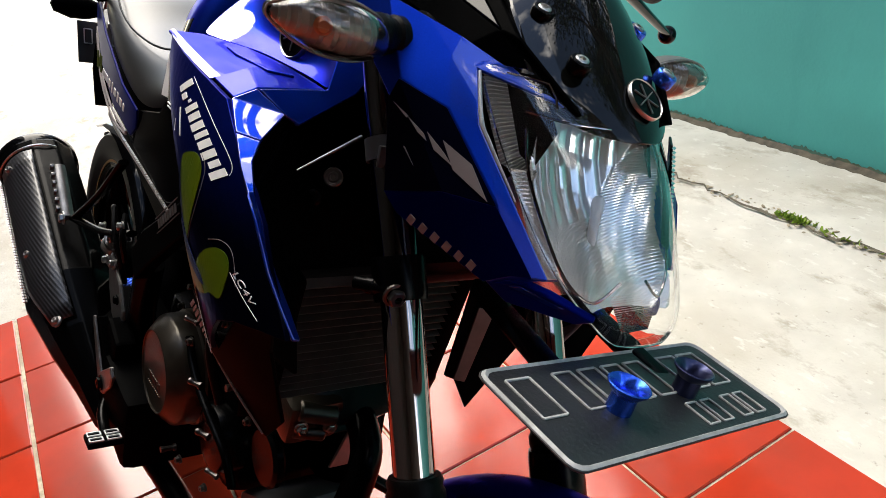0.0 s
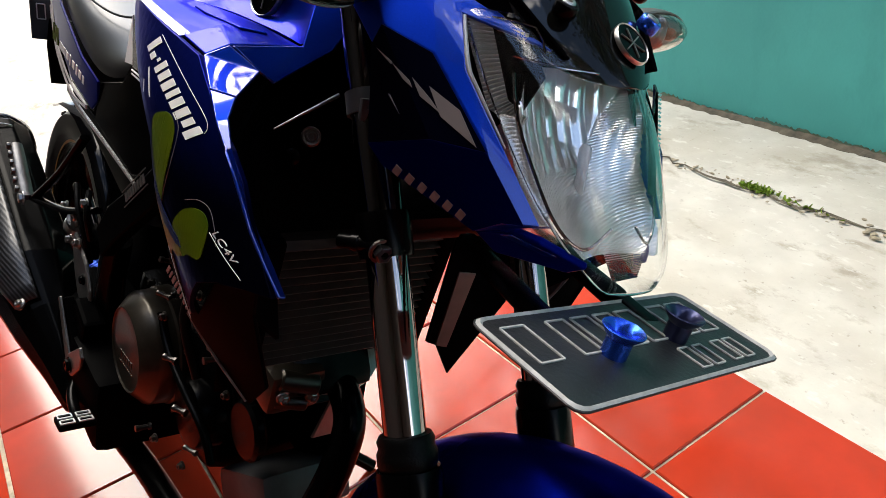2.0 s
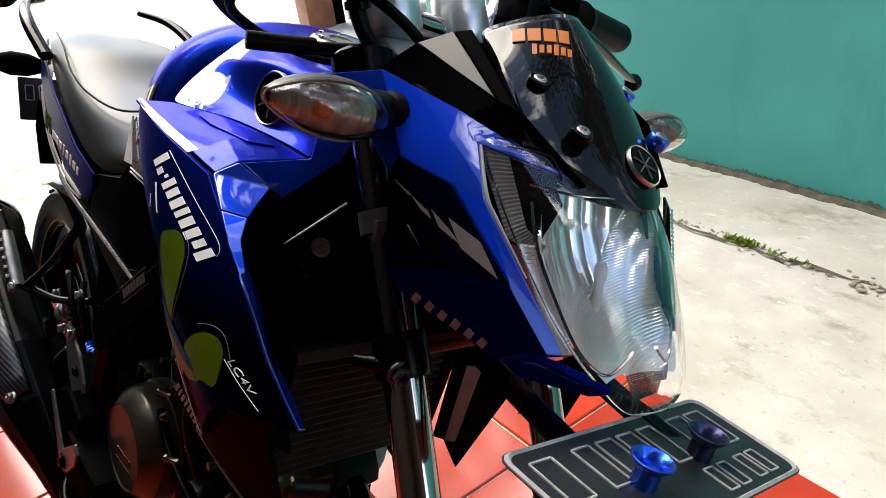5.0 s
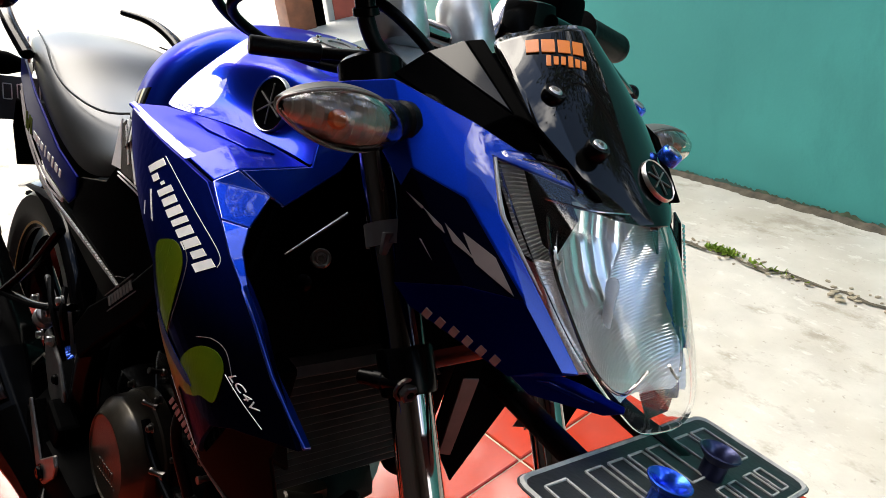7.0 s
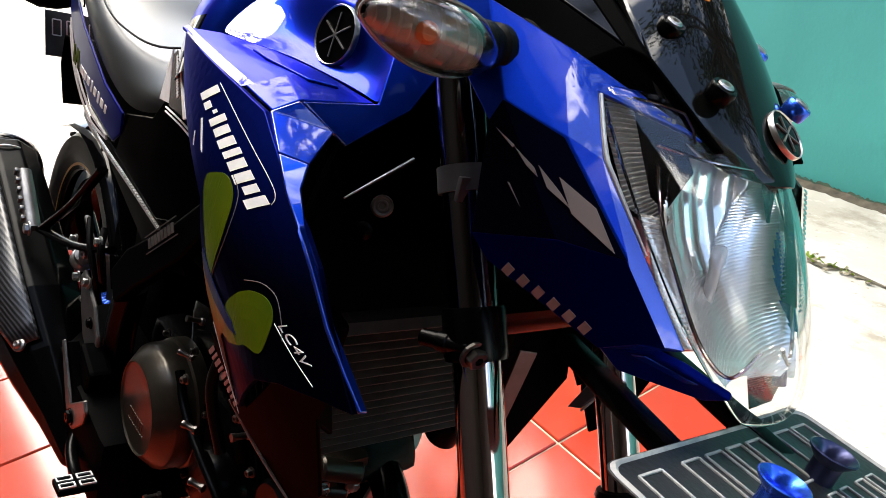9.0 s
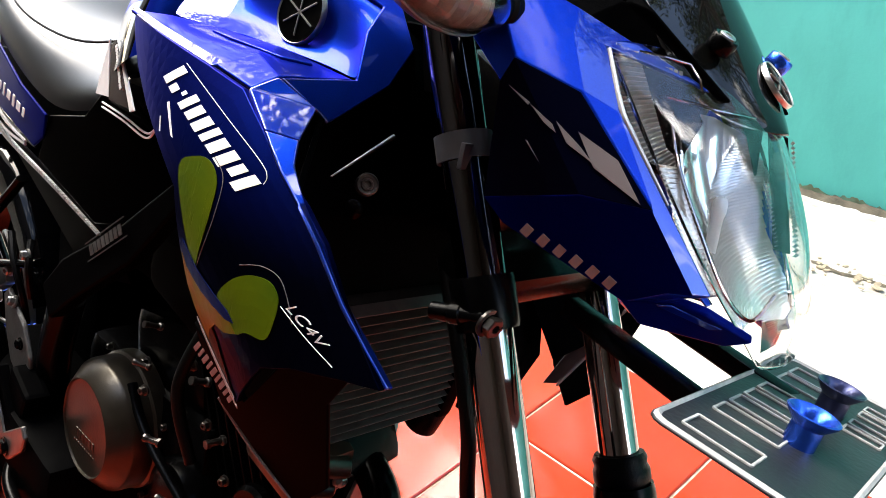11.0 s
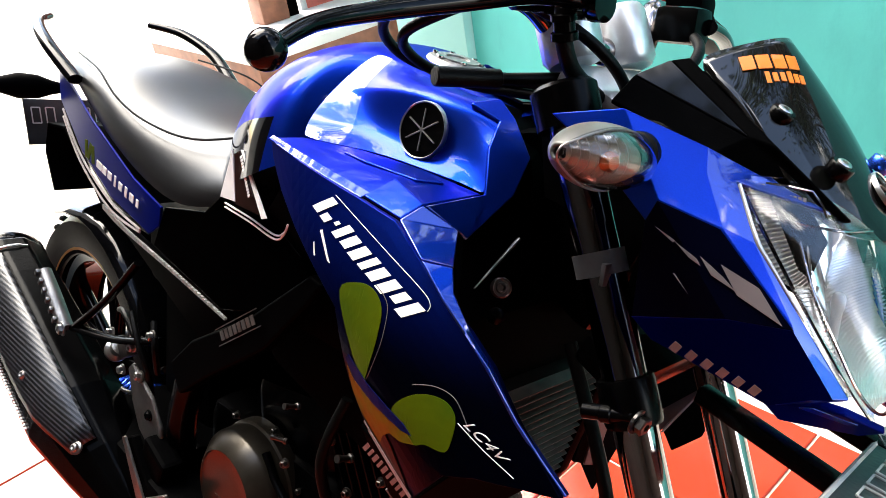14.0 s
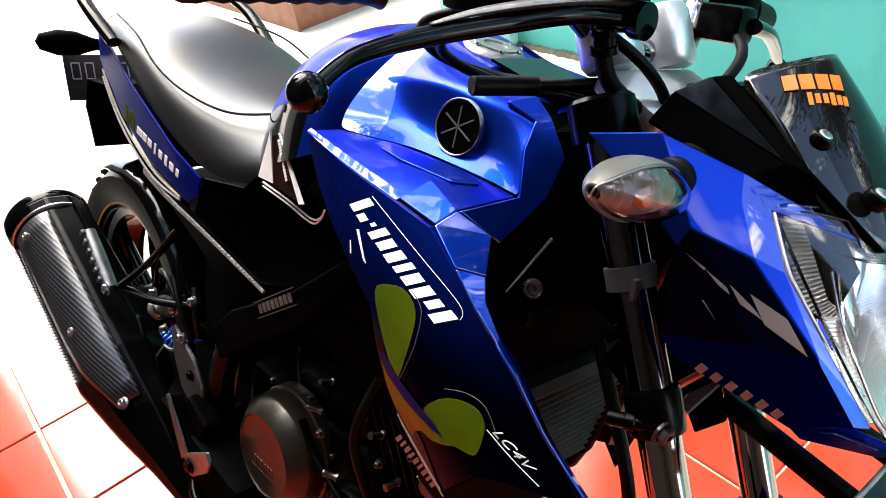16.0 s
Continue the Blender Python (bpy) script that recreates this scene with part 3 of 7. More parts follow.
# ==== the motorcycle, built upright in its own frame: x ahead, y to its left, z up
LEAN_DEG, HEADING = 20.5, 3.0
bike = tagged(new("motorcycle"), "blue and black naked street motorcycle leaning on its side stand", "motorcycle")
bike.matrix_world = Matrix.Translation((0, -0.414, 0)) @ pose(0, 0, 0, 0, 0, HEADING) @ pose(0, 0, 0, -LEAN_DEG, 0, 0)
MID = -0.028      # middle of the nose
RAKE = 0.466      # how far a fork runs ahead for each metre down


def fork_x(z):
    return 0.531 + RAKE * (0.651 - z)


# --- front fork
for side, fy in (("right", -0.114), ("left", 0.048)):
    leg = bmesh.new()
    back = 0.0 if fy < 0 else 0.024
    P = lambda z, fy=fy, back=back: (fork_x(z) - back, fy, z)
    rod(leg, P(0.735), P(0.59), 0.0158, n=32)
    fork = part("fork_leg", leg, CHROME, bike, "polished chrome fork tube")
    # upper tube is the same chrome, with the dark reflection put into its colour
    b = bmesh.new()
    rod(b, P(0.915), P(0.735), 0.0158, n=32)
    part("upper_tube", b, SHADED_CHROME, fork, "upper fork tube, chrome coloured dark for its dark reflection")
    b = bmesh.new()
    lathe(b, [(0, 0), (0.0195, 0), (0.0215, 0.004), (0.0205, 0.009), (0.0225, 0.013), (0.0225, 0.02), (0.021, 0.024), (0, 0.024)], between(P(0.596), P(0.3)), 28)
    part("dust_seal", b, RUBBER, fork)
    b = bmesh.new()
    lathe(b, [(0, 0), (0.0235, 0), (0.0245, 0.006), (0.0245, 0.05), (0.022, 0.056), (0.022, 0.29), (0.026, 0.31), (0.026, 0.36), (0, 0.365)], between(P(0.574), P(0.2)), 28)
    part("slider", b, BLACK_METAL, fork, "black fork slider")
    b = bmesh.new()
    lathe(b, [(0, 0), (0.021, 0), (0.024, 0.003), (0.024, 0.03), (0, 0.03)], between(P(0.93), P(0.85)), 28)
    part("fork_cap", b, BLACK_METAL, fork, "black fork top cap")
    # strap of the headlight bracket
    b = bmesh.new()
    lathe(b, [(0.0162, 0), (0.0185, 0), (0.0185, 0.0165), (0.0162, 0.0165)], between(P(0.822), P(0.7)), 28, False)
    sgn = -1 if fy < 0 else 1
    box(b, (0.004, 0.022, 0.016), Matrix.Translation((fork_x(0.812) + 0.012 - back, fy + sgn * 0.006, 0.812)), 0.001)
    part("bracket_strap", b, DARK_GREY, fork, "dark grey bracket strap")

# lower yoke with pinch bolts
b = bmesh.new()
for fy, back in ((-0.114, 0.0), (0.048, 0.024)):
    lathe(b, [(0.0162, 0), (0.0198, 0), (0.0205, 0.003), (0.0205, 0.03), (0.0198, 0.033), (0.0162, 0.033)], between((fork_x(0.742) - back, fy, 0.742), (fork_x(0.6) - back, fy, 0.6)), 28, False)
    rod(b, (0.474 - back, fy - 0.0235, 0.7166), (0.508 - back, fy - 0.013, 0.7235), 0.0056, n=18, bevel=0.001)
    rod(b, (0.486 - back, fy - 0.020, 0.7190), (0.494 - back, fy - 0.0175, 0.7205), 0.0066, n=18, bevel=0.001)
box(b, (0.05, 0.14, 0.026), Matrix.Translation((fork_x(0.73) - 0.03, -0.033, 0.735)) @ pose(0, 0, 0, 0, 25, 0), 0.006)
yoke = part("lower_yoke", b, BLACK_METAL, bike, "black lower fork clamp")
bolt("pinch_bolt", (fork_x(0.722) + 0.012, -0.126, 0.721), (1, -0.1, -0.2), 0.0070, yoke, DULL_STEEL, 0.008, "worn dark steel hexagon bolt")
# top yoke and bar risers
b = bmesh.new()
box(b, (0.06, 0.125, 0.02), Matrix.Translation((fork_x(0.935) + 0.002, -0.022, 0.925)) @ pose(0, 0, 0, 0, 25, 0), 0.006)
part("top_yoke", b, SILVER, bike, "silver top yoke")
for ry in (-0.07, 0.005):
    b = bmesh.new()
    lathe(b, [(0, 0), (0.02, 0), (0.024, 0.006), (0.024, 0.044), (0.021, 0.05), (0, 0.05)], between((0.378, ry, 0.945), (0.352, ry, 1.0)), 24)
    part("bar_riser", b, SILVER, bike, "silver handlebar riser")

V = [(0.366, -0.088, 0.908), (0.385, -0.095, 0.926), (0.405, -0.06, 0.918), (0.425, -0.075, 0.895), (0.405, -0.100, 0.885), (0.40, -0.085, 0.84), (0.37, -0.072, 0.84)]
shell("yoke_cover", V, [(0, 1, 4), (1, 2, 3, 4), (0, 4, 5, 6)], BLACK, bike, "black plastic cover below the yoke", 0.003, 0.0015)
# --- handlebar, grips, levers
b = bmesh.new()
pipe(b, [(0.30, -0.36, 0.985), (0.335, -0.22, 0.995), (0.355, -0.12, 0.99), (0.362, -0.075, 0.968), (0.366, -0.03, 0.958), (0.370, 0.02, 0.956), (0.368, 0.042, 0.972), (0.355, 0.072, 0.998), (0.325, 0.17, 0.995), (0.28, 0.31, 0.985)], 0.0112, 18, 8)
bar = part("handlebar", b, CHROME, bike, "chrome handlebar tube")
for s in (-1, 1):
    yy = lambda v, s=s: -0.03 + s * v
    b = bmesh.new()
    lathe(b, [(0, 0), (0.016, 0), (0.0175, 0.004)] + [(0.0175 - 0.0015 * (k % 2), 0.012 + 0.007 * k) for k in range(14)] + [(0.018, 0.115), (0.02, 0.12), (0, 0.122)], between((0.297, yy(0.345), 0.986), (0.333, yy(0.215), 0.995)), 24)
    part("grip", b, RUBBER, bar, "ribbed black rubber grip")
    b = bmesh.new()
    box(b, (0.05, 0.05, 0.042), Matrix.Translation((0.352, yy(0.155), 0.998)) @ pose(0, 0, 0, 0, 0, s * 12), 0.008)
    box(b, (0.018, 0.03, 0.02), Matrix.Translation((0.335, yy(0.15), 1.022)), 0.004)
    sw = part("switch_box", b, BLACK, bar, "black switch housing")
    b = bmesh.new()
    box(b, (0.014, 0.012, 0.012), Matrix.Translation((0.348, yy(0.137), 1.025)), 0.003)
    part("switch_button", b, RED, sw, "red switch button")
# brake lever on the right: a forged blade that thickens to a ball
b = bmesh.new()
pipe(b, [(0.423, -0.125, 0.985), (0.412, -0.17, 0.985), (0.392, -0.215, 0.975), (0.378, -0.265, 0.964), (0.378, -0.31, 0.953), (0.394, -0.347, 0.939)], [0.009, 0.0085, 0.0085, 0.008, 0.0065, 0.0055], 16, 8, 0.75)
lathe(b, [(0, -0.0108)] + [(0.0108 * math.cos(a), 0.0108 * math.sin(a)) for a in np.linspace(-1.2, 1.2, 9)] + [(0, 0.0108)], Matrix.Translation((0.394, -0.349, 0.938)), 24, False)
lever = part("brake_lever", b, BLACK_GLOSS, bar, "glossy black brake lever with a ball end")
# the alloy blade of the lever, seen from above
b = bmesh.new()
pipe(b, [(0.42, -0.13, 0.996), (0.408, -0.18, 0.992), (0.388, -0.225, 0.982), (0.380, -0.26, 0.972)], [0.009, 0.008, 0.006, 0.002], 12, 6, 0.4)
part("lever_blade", b, ALLOY, bar, "bare alloy top of the brake lever")
b = bmesh.new()
pipe(b, [(0.415, 0.055, 0.985), (0.408, 0.10, 0.98), (0.385, 0.17, 0.968), (0.36, 0.24, 0.953), (0.332, 0.312, 0.939)], [0.009, 0.008, 0.007, 0.006, 0.005], 16, 8, 0.75)
lathe(b, [(0, -0.0108)] + [(0.0108 * math.cos(a), 0.0108 * math.sin(a)) for a in np.linspace(-1.2, 1.2, 9)] + [(0, 0.0108)], Matrix.Translation((0.327, 0.319, 0.938)), 24, False)
part("clutch_lever", b, BLACK_GLOSS, bar, "glossy black clutch lever with a ball end")
# master cylinder, reservoir and lever perches
b = bmesh.new()
rod(b, (0.40, -0.085, 0.992), (0.375, -0.15, 0.99), 0.014, n=18, bevel=0.002)
box(b, (0.03, 0.03, 0.03), Matrix.Translation((0.40, -0.115, 0.99)), 0.006)
master = part("master_cylinder", b, BLACK_METAL, bar, "black brake master cylinder")
b = bmesh.new()
lathe(b, [(0, 0), (0.019, 0), (0.021, 0.004), (0.021, 0.032), (0.023, 0.035), (0.023, 0.042), (0, 0.043)], Matrix.Translation((0.425, -0.135, 1.0)), 24)
part("reservoir", b, BLACK, master, "round black fluid reservoir")
b = bmesh.new()
lathe(b, [(0, 0), (0.010, 0), (0.012, 0.003), (0.012, 0.012), (0, 0.013)], between((0.424, -0.128, 0.985), (0.44, -0.128, 0.985)), 20)
part("lever_pivot", b, BLACK_GLOSS, master)
b = bmesh.new()
box(b, (0.04, 0.028, 0.03), Matrix.Translation((0.395, 0.05, 0.985)), 0.006)
part("clutch_perch", b, BLACK_METAL, bar, "black clutch lever perch")
# hoses and cables
cables = (("brake_hose", [(0.405, -0.131, 0.985), (0.405, -0.128, 0.966), (0.408, -0.117, 0.943), (0.412, -0.095, 0.928), (0.41, -0.06, 0.912), (0.41, -0.03, 0.88)], 0.0062),
          ("throttle_cable", [(0.35, -0.165, 0.985), (0.29, -0.185, 0.965), (0.265, -0.15, 0.94), (0.29, -0.105, 0.925), (0.36, -0.07, 0.925), (0.40, -0.04, 0.90)], 0.0042),
          ("throttle_cable", [(0.35, -0.16, 0.98), (0.30, -0.175, 0.955), (0.283, -0.145, 0.935), (0.30, -0.10, 0.92), (0.37, -0.065, 0.915), (0.41, -0.04, 0.89)], 0.0042),
          ("switch_cable", [(0.35, -0.13, 0.99), (0.40, -0.095, 0.965), (0.42, -0.06, 0.93), (0.42, -0.04, 0.88)], 0.0045),
          ("clutch_cable", [(0.39, 0.06, 0.985), (0.43, 0.02, 0.965), (0.435, -0.03, 0.93), (0.41, -0.05, 0.88)], 0.0045))
for cname, pts, r in cables:
    b = bmesh.new()
    pipe(b, pts, r, 10, 8)
    part(cname, b, RUBBER, bar)
b = bmesh.new()
rod(b, (0.335, -0.176, 0.927), (0.352, -0.125, 0.929), 0.0072, n=16, bevel=0.001)
rod(b, (0.352, -0.125, 0.929), (0.372, -0.07, 0.934), 0.0045, n=16)
part("cable_joint", b, RUBBER, bar, "black cable adjuster sleeve")

b = bmesh.new()
lathe(b, [(0.0062, 0), (0.009, 0.001), (0.009, 0.005), (0.0075, 0.006), (0.0075, 0.012), (0.0095, 0.013), (0.0095, 0.018), (0.0062, 0.019)], between((0.405, -0.130, 0.978), (0.406, -0.124, 0.955)), 18, False)
part("hose_union", b, BLACK_METAL, bar, "black ribbed hose union")
# --- instrument unit behind the screen
b = bmesh.new()
box(b, (0.04, 0.10, 0.035), Matrix.Translation((0.464, MID + 0.01, 0.928)) @ pose(0, 0, 0, 0, -28, 0), 0.008)
dash = part("instrument_unit", b, BLACK, bike, "black instrument housing")
b = bmesh.new()
box(b, (0.004, 0.09, 0.028), Matrix.Translation((0.4435, MID + 0.01, 0.933)) @ pose(0, 0, 0, 0, -28, 0), 0.001)
part("display", b, BLACK_GLOSS, dash)

# --- headlight: clear shield over a bright bowl, with dark ribbed corners
ROWS_HL = ((0.893, 0.079, 0.530, 0.572), (0.868, 0.080, 0.552, 0.598), (0.84, 0.078, 0.574, 0.618), (0.805, 0.070, 0.600, 0.637), (0.775, 0.062, 0.620, 0.645), (0.752, 0.049, 0.632, 0.647), (0.737, 0.039, 0.635, 0.646), (0.728, 0.027, 0.635, 0.641))


def lens_mid(z):
    """The bars are turned a little, so the lower lens leads to the left."""
    return MID + np.interp(z, [0.728, 0.752, 0.775, 0.805], [0.026, 0.014, 0.005, 0.0])


def shield(inset=0.0, back=0.0, cols=12):
    secs = []
    for z, w, xe, xc in ROWS_HL:
        w2 = max(w - inset, 0.004)
        cy = lens_mid(z)
        sec = []
        for i in range(cols + 1):
            u = -1 + 2 * i / cols
            sec.append((xe + (xc - xe) * (1 - abs(u) ** 2.4) - back, cy + w2 * u, z))
        secs.append(sec)
    return secs


headlight = part("headlight", loft(shield(0.006, 0.09)), HEAD_IN, bike, "clear shield shaped headlight with a bright bowl")
lens = part("lens", loft(shield()), CLEAR, headlight, "clear moulded headlight lens")
lens.visible_shadow = False
soften(lens, 2)
th = lens.modifiers.new("thick", "SOLIDIFY")
th.thickness, th.offset = 0.0025, -1
# bowl: upright bands of pillowed facets on a deep dish
def lens_x(y, z):
    zs = [r[0] for r in ROWS_HL][::-1]
    w, xe, xc = (np.interp(z, zs, [r[k] for r in ROWS_HL][::-1]) for k in (1, 2, 3))
    u = min(1.0, abs(y - lens_mid(z)) / w)
    return xe + (xc - xe) * (1 - u ** 2.4)


b = bmesh.new()
BC = Vector((0.612, MID + 0.002, 0.815))
NU, NV = 120, 280
grid = []
for i in range(NU + 1):
    row = []
    for j in range(NV + 1):
        u, v = -0.066 + 0.132 * i / NU, -0.062 + 0.117 * j / NV
        depth = 0.044 - 8.0 * u * u - 6.0 * v * v
        upper = max(0.0, min(1.0, (v + 0.022 - 1.6 * max(0.0, u - 0.012)) / 0.006))
        ripple = upper * (0.0016 * abs(math.sin(math.pi * u / 0.0125)) + 0.0007 * abs(math.sin(math.pi * (v + 0.2 * u) / 0.026))) + (1 - upper) * 0.0004 * abs(math.sin(math.pi * (v - 0.35 * u) / 0.0017))
        x = BC.x - 0.006 - 0.6 * v - max(depth, 0.002) + ripple
        y, z = BC.y + u, BC.z + v
        row.append(b.verts.new((min(x, lens_x(y, z) - 0.009 + ripple), y, z)))
    grid.append(row)
for r0, r1 in zip(grid, grid[1:]):
    for k in range(NV):
        c = (r0[k].co + r1[k + 1].co) / 2
        w = np.interp(c.z, [r[0] for r in ROWS_HL][::-1], [r[1] for r in ROWS_HL][::-1])
        if abs(c.y - lens_mid(c.z)) < w - 0.012 and (c.z < 0.862 - 0.3 * max(0, abs(c.y - MID) - 0.03) and abs(c.y - MID) < 0.046 + 0.6 * (0.87 - c.z)) and (c - BC).length > 0.0:
            b.faces.new([r0[k], r0[k + 1], r1[k + 1], r1[k]])
bmesh.ops.delete(b, geom=[v for v in b.verts if not v.link_faces], context="VERTS")
bowl = part("reflector_bowl", b, REFLECTOR, headlight, "bright reflector bowl with upright and level flutes", False)
m = between((0.585, BC.y + 0.006, 0.774), (0.579, BC.y + 0.006, 0.874))
b = bmesh.new()
lathe(b, [(0, 0), (0.003, 0.0005), (0.0036, 0.003), (0.0036, 0.030), (0.0046, 0.033), (0.0046, 0.040), (0.003, 0.043), (0, 0.044)], m, 18)
part("bulb", b, FROSTED, headlight, "pale upright bulb shield")


def fluted(name, a, c, d, e, count, depth, mat, label):
    """A panel a-c-d-e with sharp flutes that run from the edge a-e to the edge c-d."""
    a, c, d, e = (Vector(v) for v in (a, c, d, e))
    out = (c - a).cross(e - a).normalized()
    out *= 1 if out.x > 0 else -1
    rows = []
    for k in range(2 * count + 1):
        t = k / (2 * count)
        lift = out * (depth if k % 2 else 0.0)
        rows.append([a.lerp(e, t) + lift, c.lerp(d, t) + lift])
    return part(name, loft(rows), mat, headlight, label, False)


for s in (-1, 1):
    Y = lambda v, s=s: (MID + v if s > 0 else MID - v)
    # stepped band along the rim, inner flutes beside the bowl, and the bright line between them
    fluted("side_flute_band", (0.578, Y(0.074), 0.834), (0.584, Y(0.066), 0.834), (0.618, Y(0.049), 0.772), (0.612, Y(0.060), 0.770), 26, 0.0022, HEAD_IN, "stepped bright band along the rim")
    b = bmesh.new()
    pipe(b, [(0.572, Y(0.062), 0.858), (0.586, Y(0.066), 0.834), (0.603, Y(0.061), 0.806), (0.621, Y(0.050), 0.776), (0.632, Y(0.032), 0.762), (0.634, Y(0.012), 0.775)], 0.0011, 8, 6)
    part("bright_line", b, CHROME, headlight, "bright moulded line")
V = [(0.578, MID + 0.072, 0.862), (0.592, MID + 0.058, 0.858), (0.618, MID + 0.050, 0.79), (0.604, MID + 0.062, 0.788)]
shell("inner_wall", V, [(0, 1, 2, 3)], BLACK_GLOSS, headlight, "dark inner wall of the headlight", 0.002, 0.0005)
fluted("far_flute_band", (0.594, MID + 0.058, 0.858), (0.598, MID + 0.051, 0.857), (0.624, MID + 0.043, 0.79), (0.620, MID + 0.050, 0.789), 24, 0.0018, HEAD_IN, "stepped bright band")
# the fluted lobe
fluted("lobe_flute_panel", (0.632, MID - 0.018, 0.766), (0.634, MID + 0.03, 0.768), (0.630, MID + 0.034, 0.736), (0.630, MID + 0.008, 0.735), 18, 0.0005, CLEAR, "level flutes of the clear lower lobe")
b = bmesh.new()
pipe(b, [(0.566, MID - 0.06, 0.868), (0.588, MID - 0.04, 0.866), (0.598, MID, 0.866), (0.588, MID + 0.04, 0.866), (0.566, MID + 0.06, 0.868)], 0.001, 8, 6)
part("upper_line", b, CHROME, headlight, "bright upper edge of the bowl")
for s in (-1, 1):
    # dark corner chamber with its rib ladder
    c = [(0.528, MID + s * 0.077, 0.888), (0.566, MID + s * 0.046, 0.886), (0.588, MID + s * 0.044, 0.858), (0.586, MID + s * 0.062, 0.826), (0.568, MID + s * 0.075, 0.834)]
    shell("corner_chamber", [(x - 0.006, y, z) for x, y, z in c], [(0, 1, 2, 3, 4)], BLACK_GLOSS, headlight, "black chamber in the headlight corner", 0.002, 0.0006)
    lift = Vector((0.002, s * 0.001, 0.001))
    P = [Vector(v) + lift for v in c]
    fluted("rib_strip", P[0], P[0].lerp(P[1], 0.4), P[4].lerp(P[2], 0.3), P[4], 22, 0.0016, RIB, "fine grey ribs")
    fluted("lower_rib_strip", P[4], P[4].lerp(P[2], 0.3), P[3].lerp(P[2], 0.2), P[3], 9, 0.0016, RIB, "fine grey ribs")
    b = bmesh.new()
    pipe(b, [P[0].lerp(P[1], 0.42), P[1], P[1].lerp(P[2], 0.5)], 0.0008, 6, 2)
    part("chamber_line", b, CHROME, headlight, "thin bright line")
    blocks("chamber_mark", [((0.0022, 0.0028, 0.0006), seated(P[0].lerp(P[1], 0.5 + 0.06 * k) + Vector((0.003, 0, -0.006)), (P[1] - P[0]) * -s, (-0.3, 0, 1))) for k in range(7)], RIB, headlight, "tiny grey moulded bar")

# --- nose cowl, one side panel each
for s in (-1, 1):
    Y = lambda v, s=s: (v if s < 0 else 2 * MID - v)
    V = [(0.428, Y(-0.158), 0.914), (0.470, Y(-0.142), 0.923), (0.512, Y(-0.108), 0.905), (0.582, Y(-0.066), 0.873),      # 0-3 upper edge
         (0.535, Y(-0.108), 0.887), (0.620, Y(-0.090), 0.774),                                                            # 4-5 along the lens
         (0.521, Y(-0.121), 0.890), (0.603, Y(-0.104), 0.772),                                                          # 6-7 crease
         (0.582, Y(-0.107), 0.760), (0.515, Y(-0.137), 0.785), (0.500, Y(-0.140), 0.796), (0.502, Y(-0.149), 0.860),      # 8-11 lower edge
         (0.506, Y(-0.146), 0.873), (0.556, Y(-0.133), 0.812), (0.556, Y(-0.115), 0.856), (0.540, Y(-0.129), 0.862),       # 12-15 print and knee
         (0.588, Y(-0.114), 0.812), (0.463, Y(-0.154), 0.893)]
    F = [(0, 1, 12, 11, 17), (1, 2, 6, 12), (2, 3, 4, 6), (6, 4, 14, 15), (6, 15, 12), (15, 14, 16), (14, 5, 7, 16), (10, 13, 9), (13, 16, 7, 8), (13, 8, 9), (7, 5, 8), (11, 12, 13, 10), (12, 15, 16, 13)]
    cowl = shell("nose_cowl", V, F, BLUE, bike, "faceted metallic blue nose cowl", 0.003, 0.0018)
    cowl.data.materials.append(BLUE_SHEEN)
    for f in cowl.data.polygons:        # facets beside the lens get the stronger coat for their white sheen
        f.material_index = 1 if f.index in (2, 3, 6) else 0
    PV = [Vector(V[k]) + Vector((0.0008, s * 0.0022, 0.0002)) for k in (11, 12, 15, 16, 13, 10)]
    shell("cowl_print", PV, [(0, 1, 4, 5), (1, 2, 3, 4)], BLUE_BLACK, cowl, "black print on the cowl", 0.0008, 0.0002)
    PV = [Vector(V[k]) + Vector((0.0006, s * 0.0022, 0.0)) for k in (10, 13, 16, 7, 8, 9)]
    PV.append(PV[3].lerp(Vector(V[5]) + Vector((0.0006, s * 0.0022, 0.0)), 0.6))
    shell("lower_overlay", PV, [(0, 1, 5), (1, 2, 3, 4), (1, 4, 5), (2, 6, 3)], BLUE_DARK, cowl, "dark blue overlay on the lower cowl", 0.0008, 0.0002)
    # grey flashes and the plain bars of the name along the lower edge
    A, B, C = Vector(V[12]), Vector(V[16]), Vector(V[13])
    nrm = (B - A).cross(C - A).normalized()
    nrm *= 1 if nrm.y * s > 0 else -1

    def on_print(x, z, lift=0.0034):
        yy = A.y - (nrm.x * (x - A.x) + nrm.z * (z - A.z)) / nrm.y
        return Vector((x, yy, z)) + nrm * lift
    for fl in (((0.508, 0.858), (0.520, 0.8515), (0.5195, 0.850)), ((0.520, 0.851), (0.533, 0.843), (0.536, 0.839), (0.529, 0.843)), ((0.534, 0.845), (0.548, 0.835), (0.556, 0.828), (0.542, 0.835)), ((0.545, 0.842), (0.566, 0.832), (0.582, 0.813), (0.557, 0.826)), ((0.524, 0.8325), (0.525, 0.8325), (0.5345, 0.822))):
        shell("grey_flash", [on_print(x, z) for x, z in fl], [tuple(range(len(fl)))], FLASH, cowl, "silver grey flash sticker", 0.0006, 0.0001)
    nm = seated((0.5525, Y(-0.1255), 0.7765), Vector((0.0575, Y(-0.109) - Y(-0.137), -0.0215)) * (1 if s < 0 else -1), (0, s * 0.15, 1))
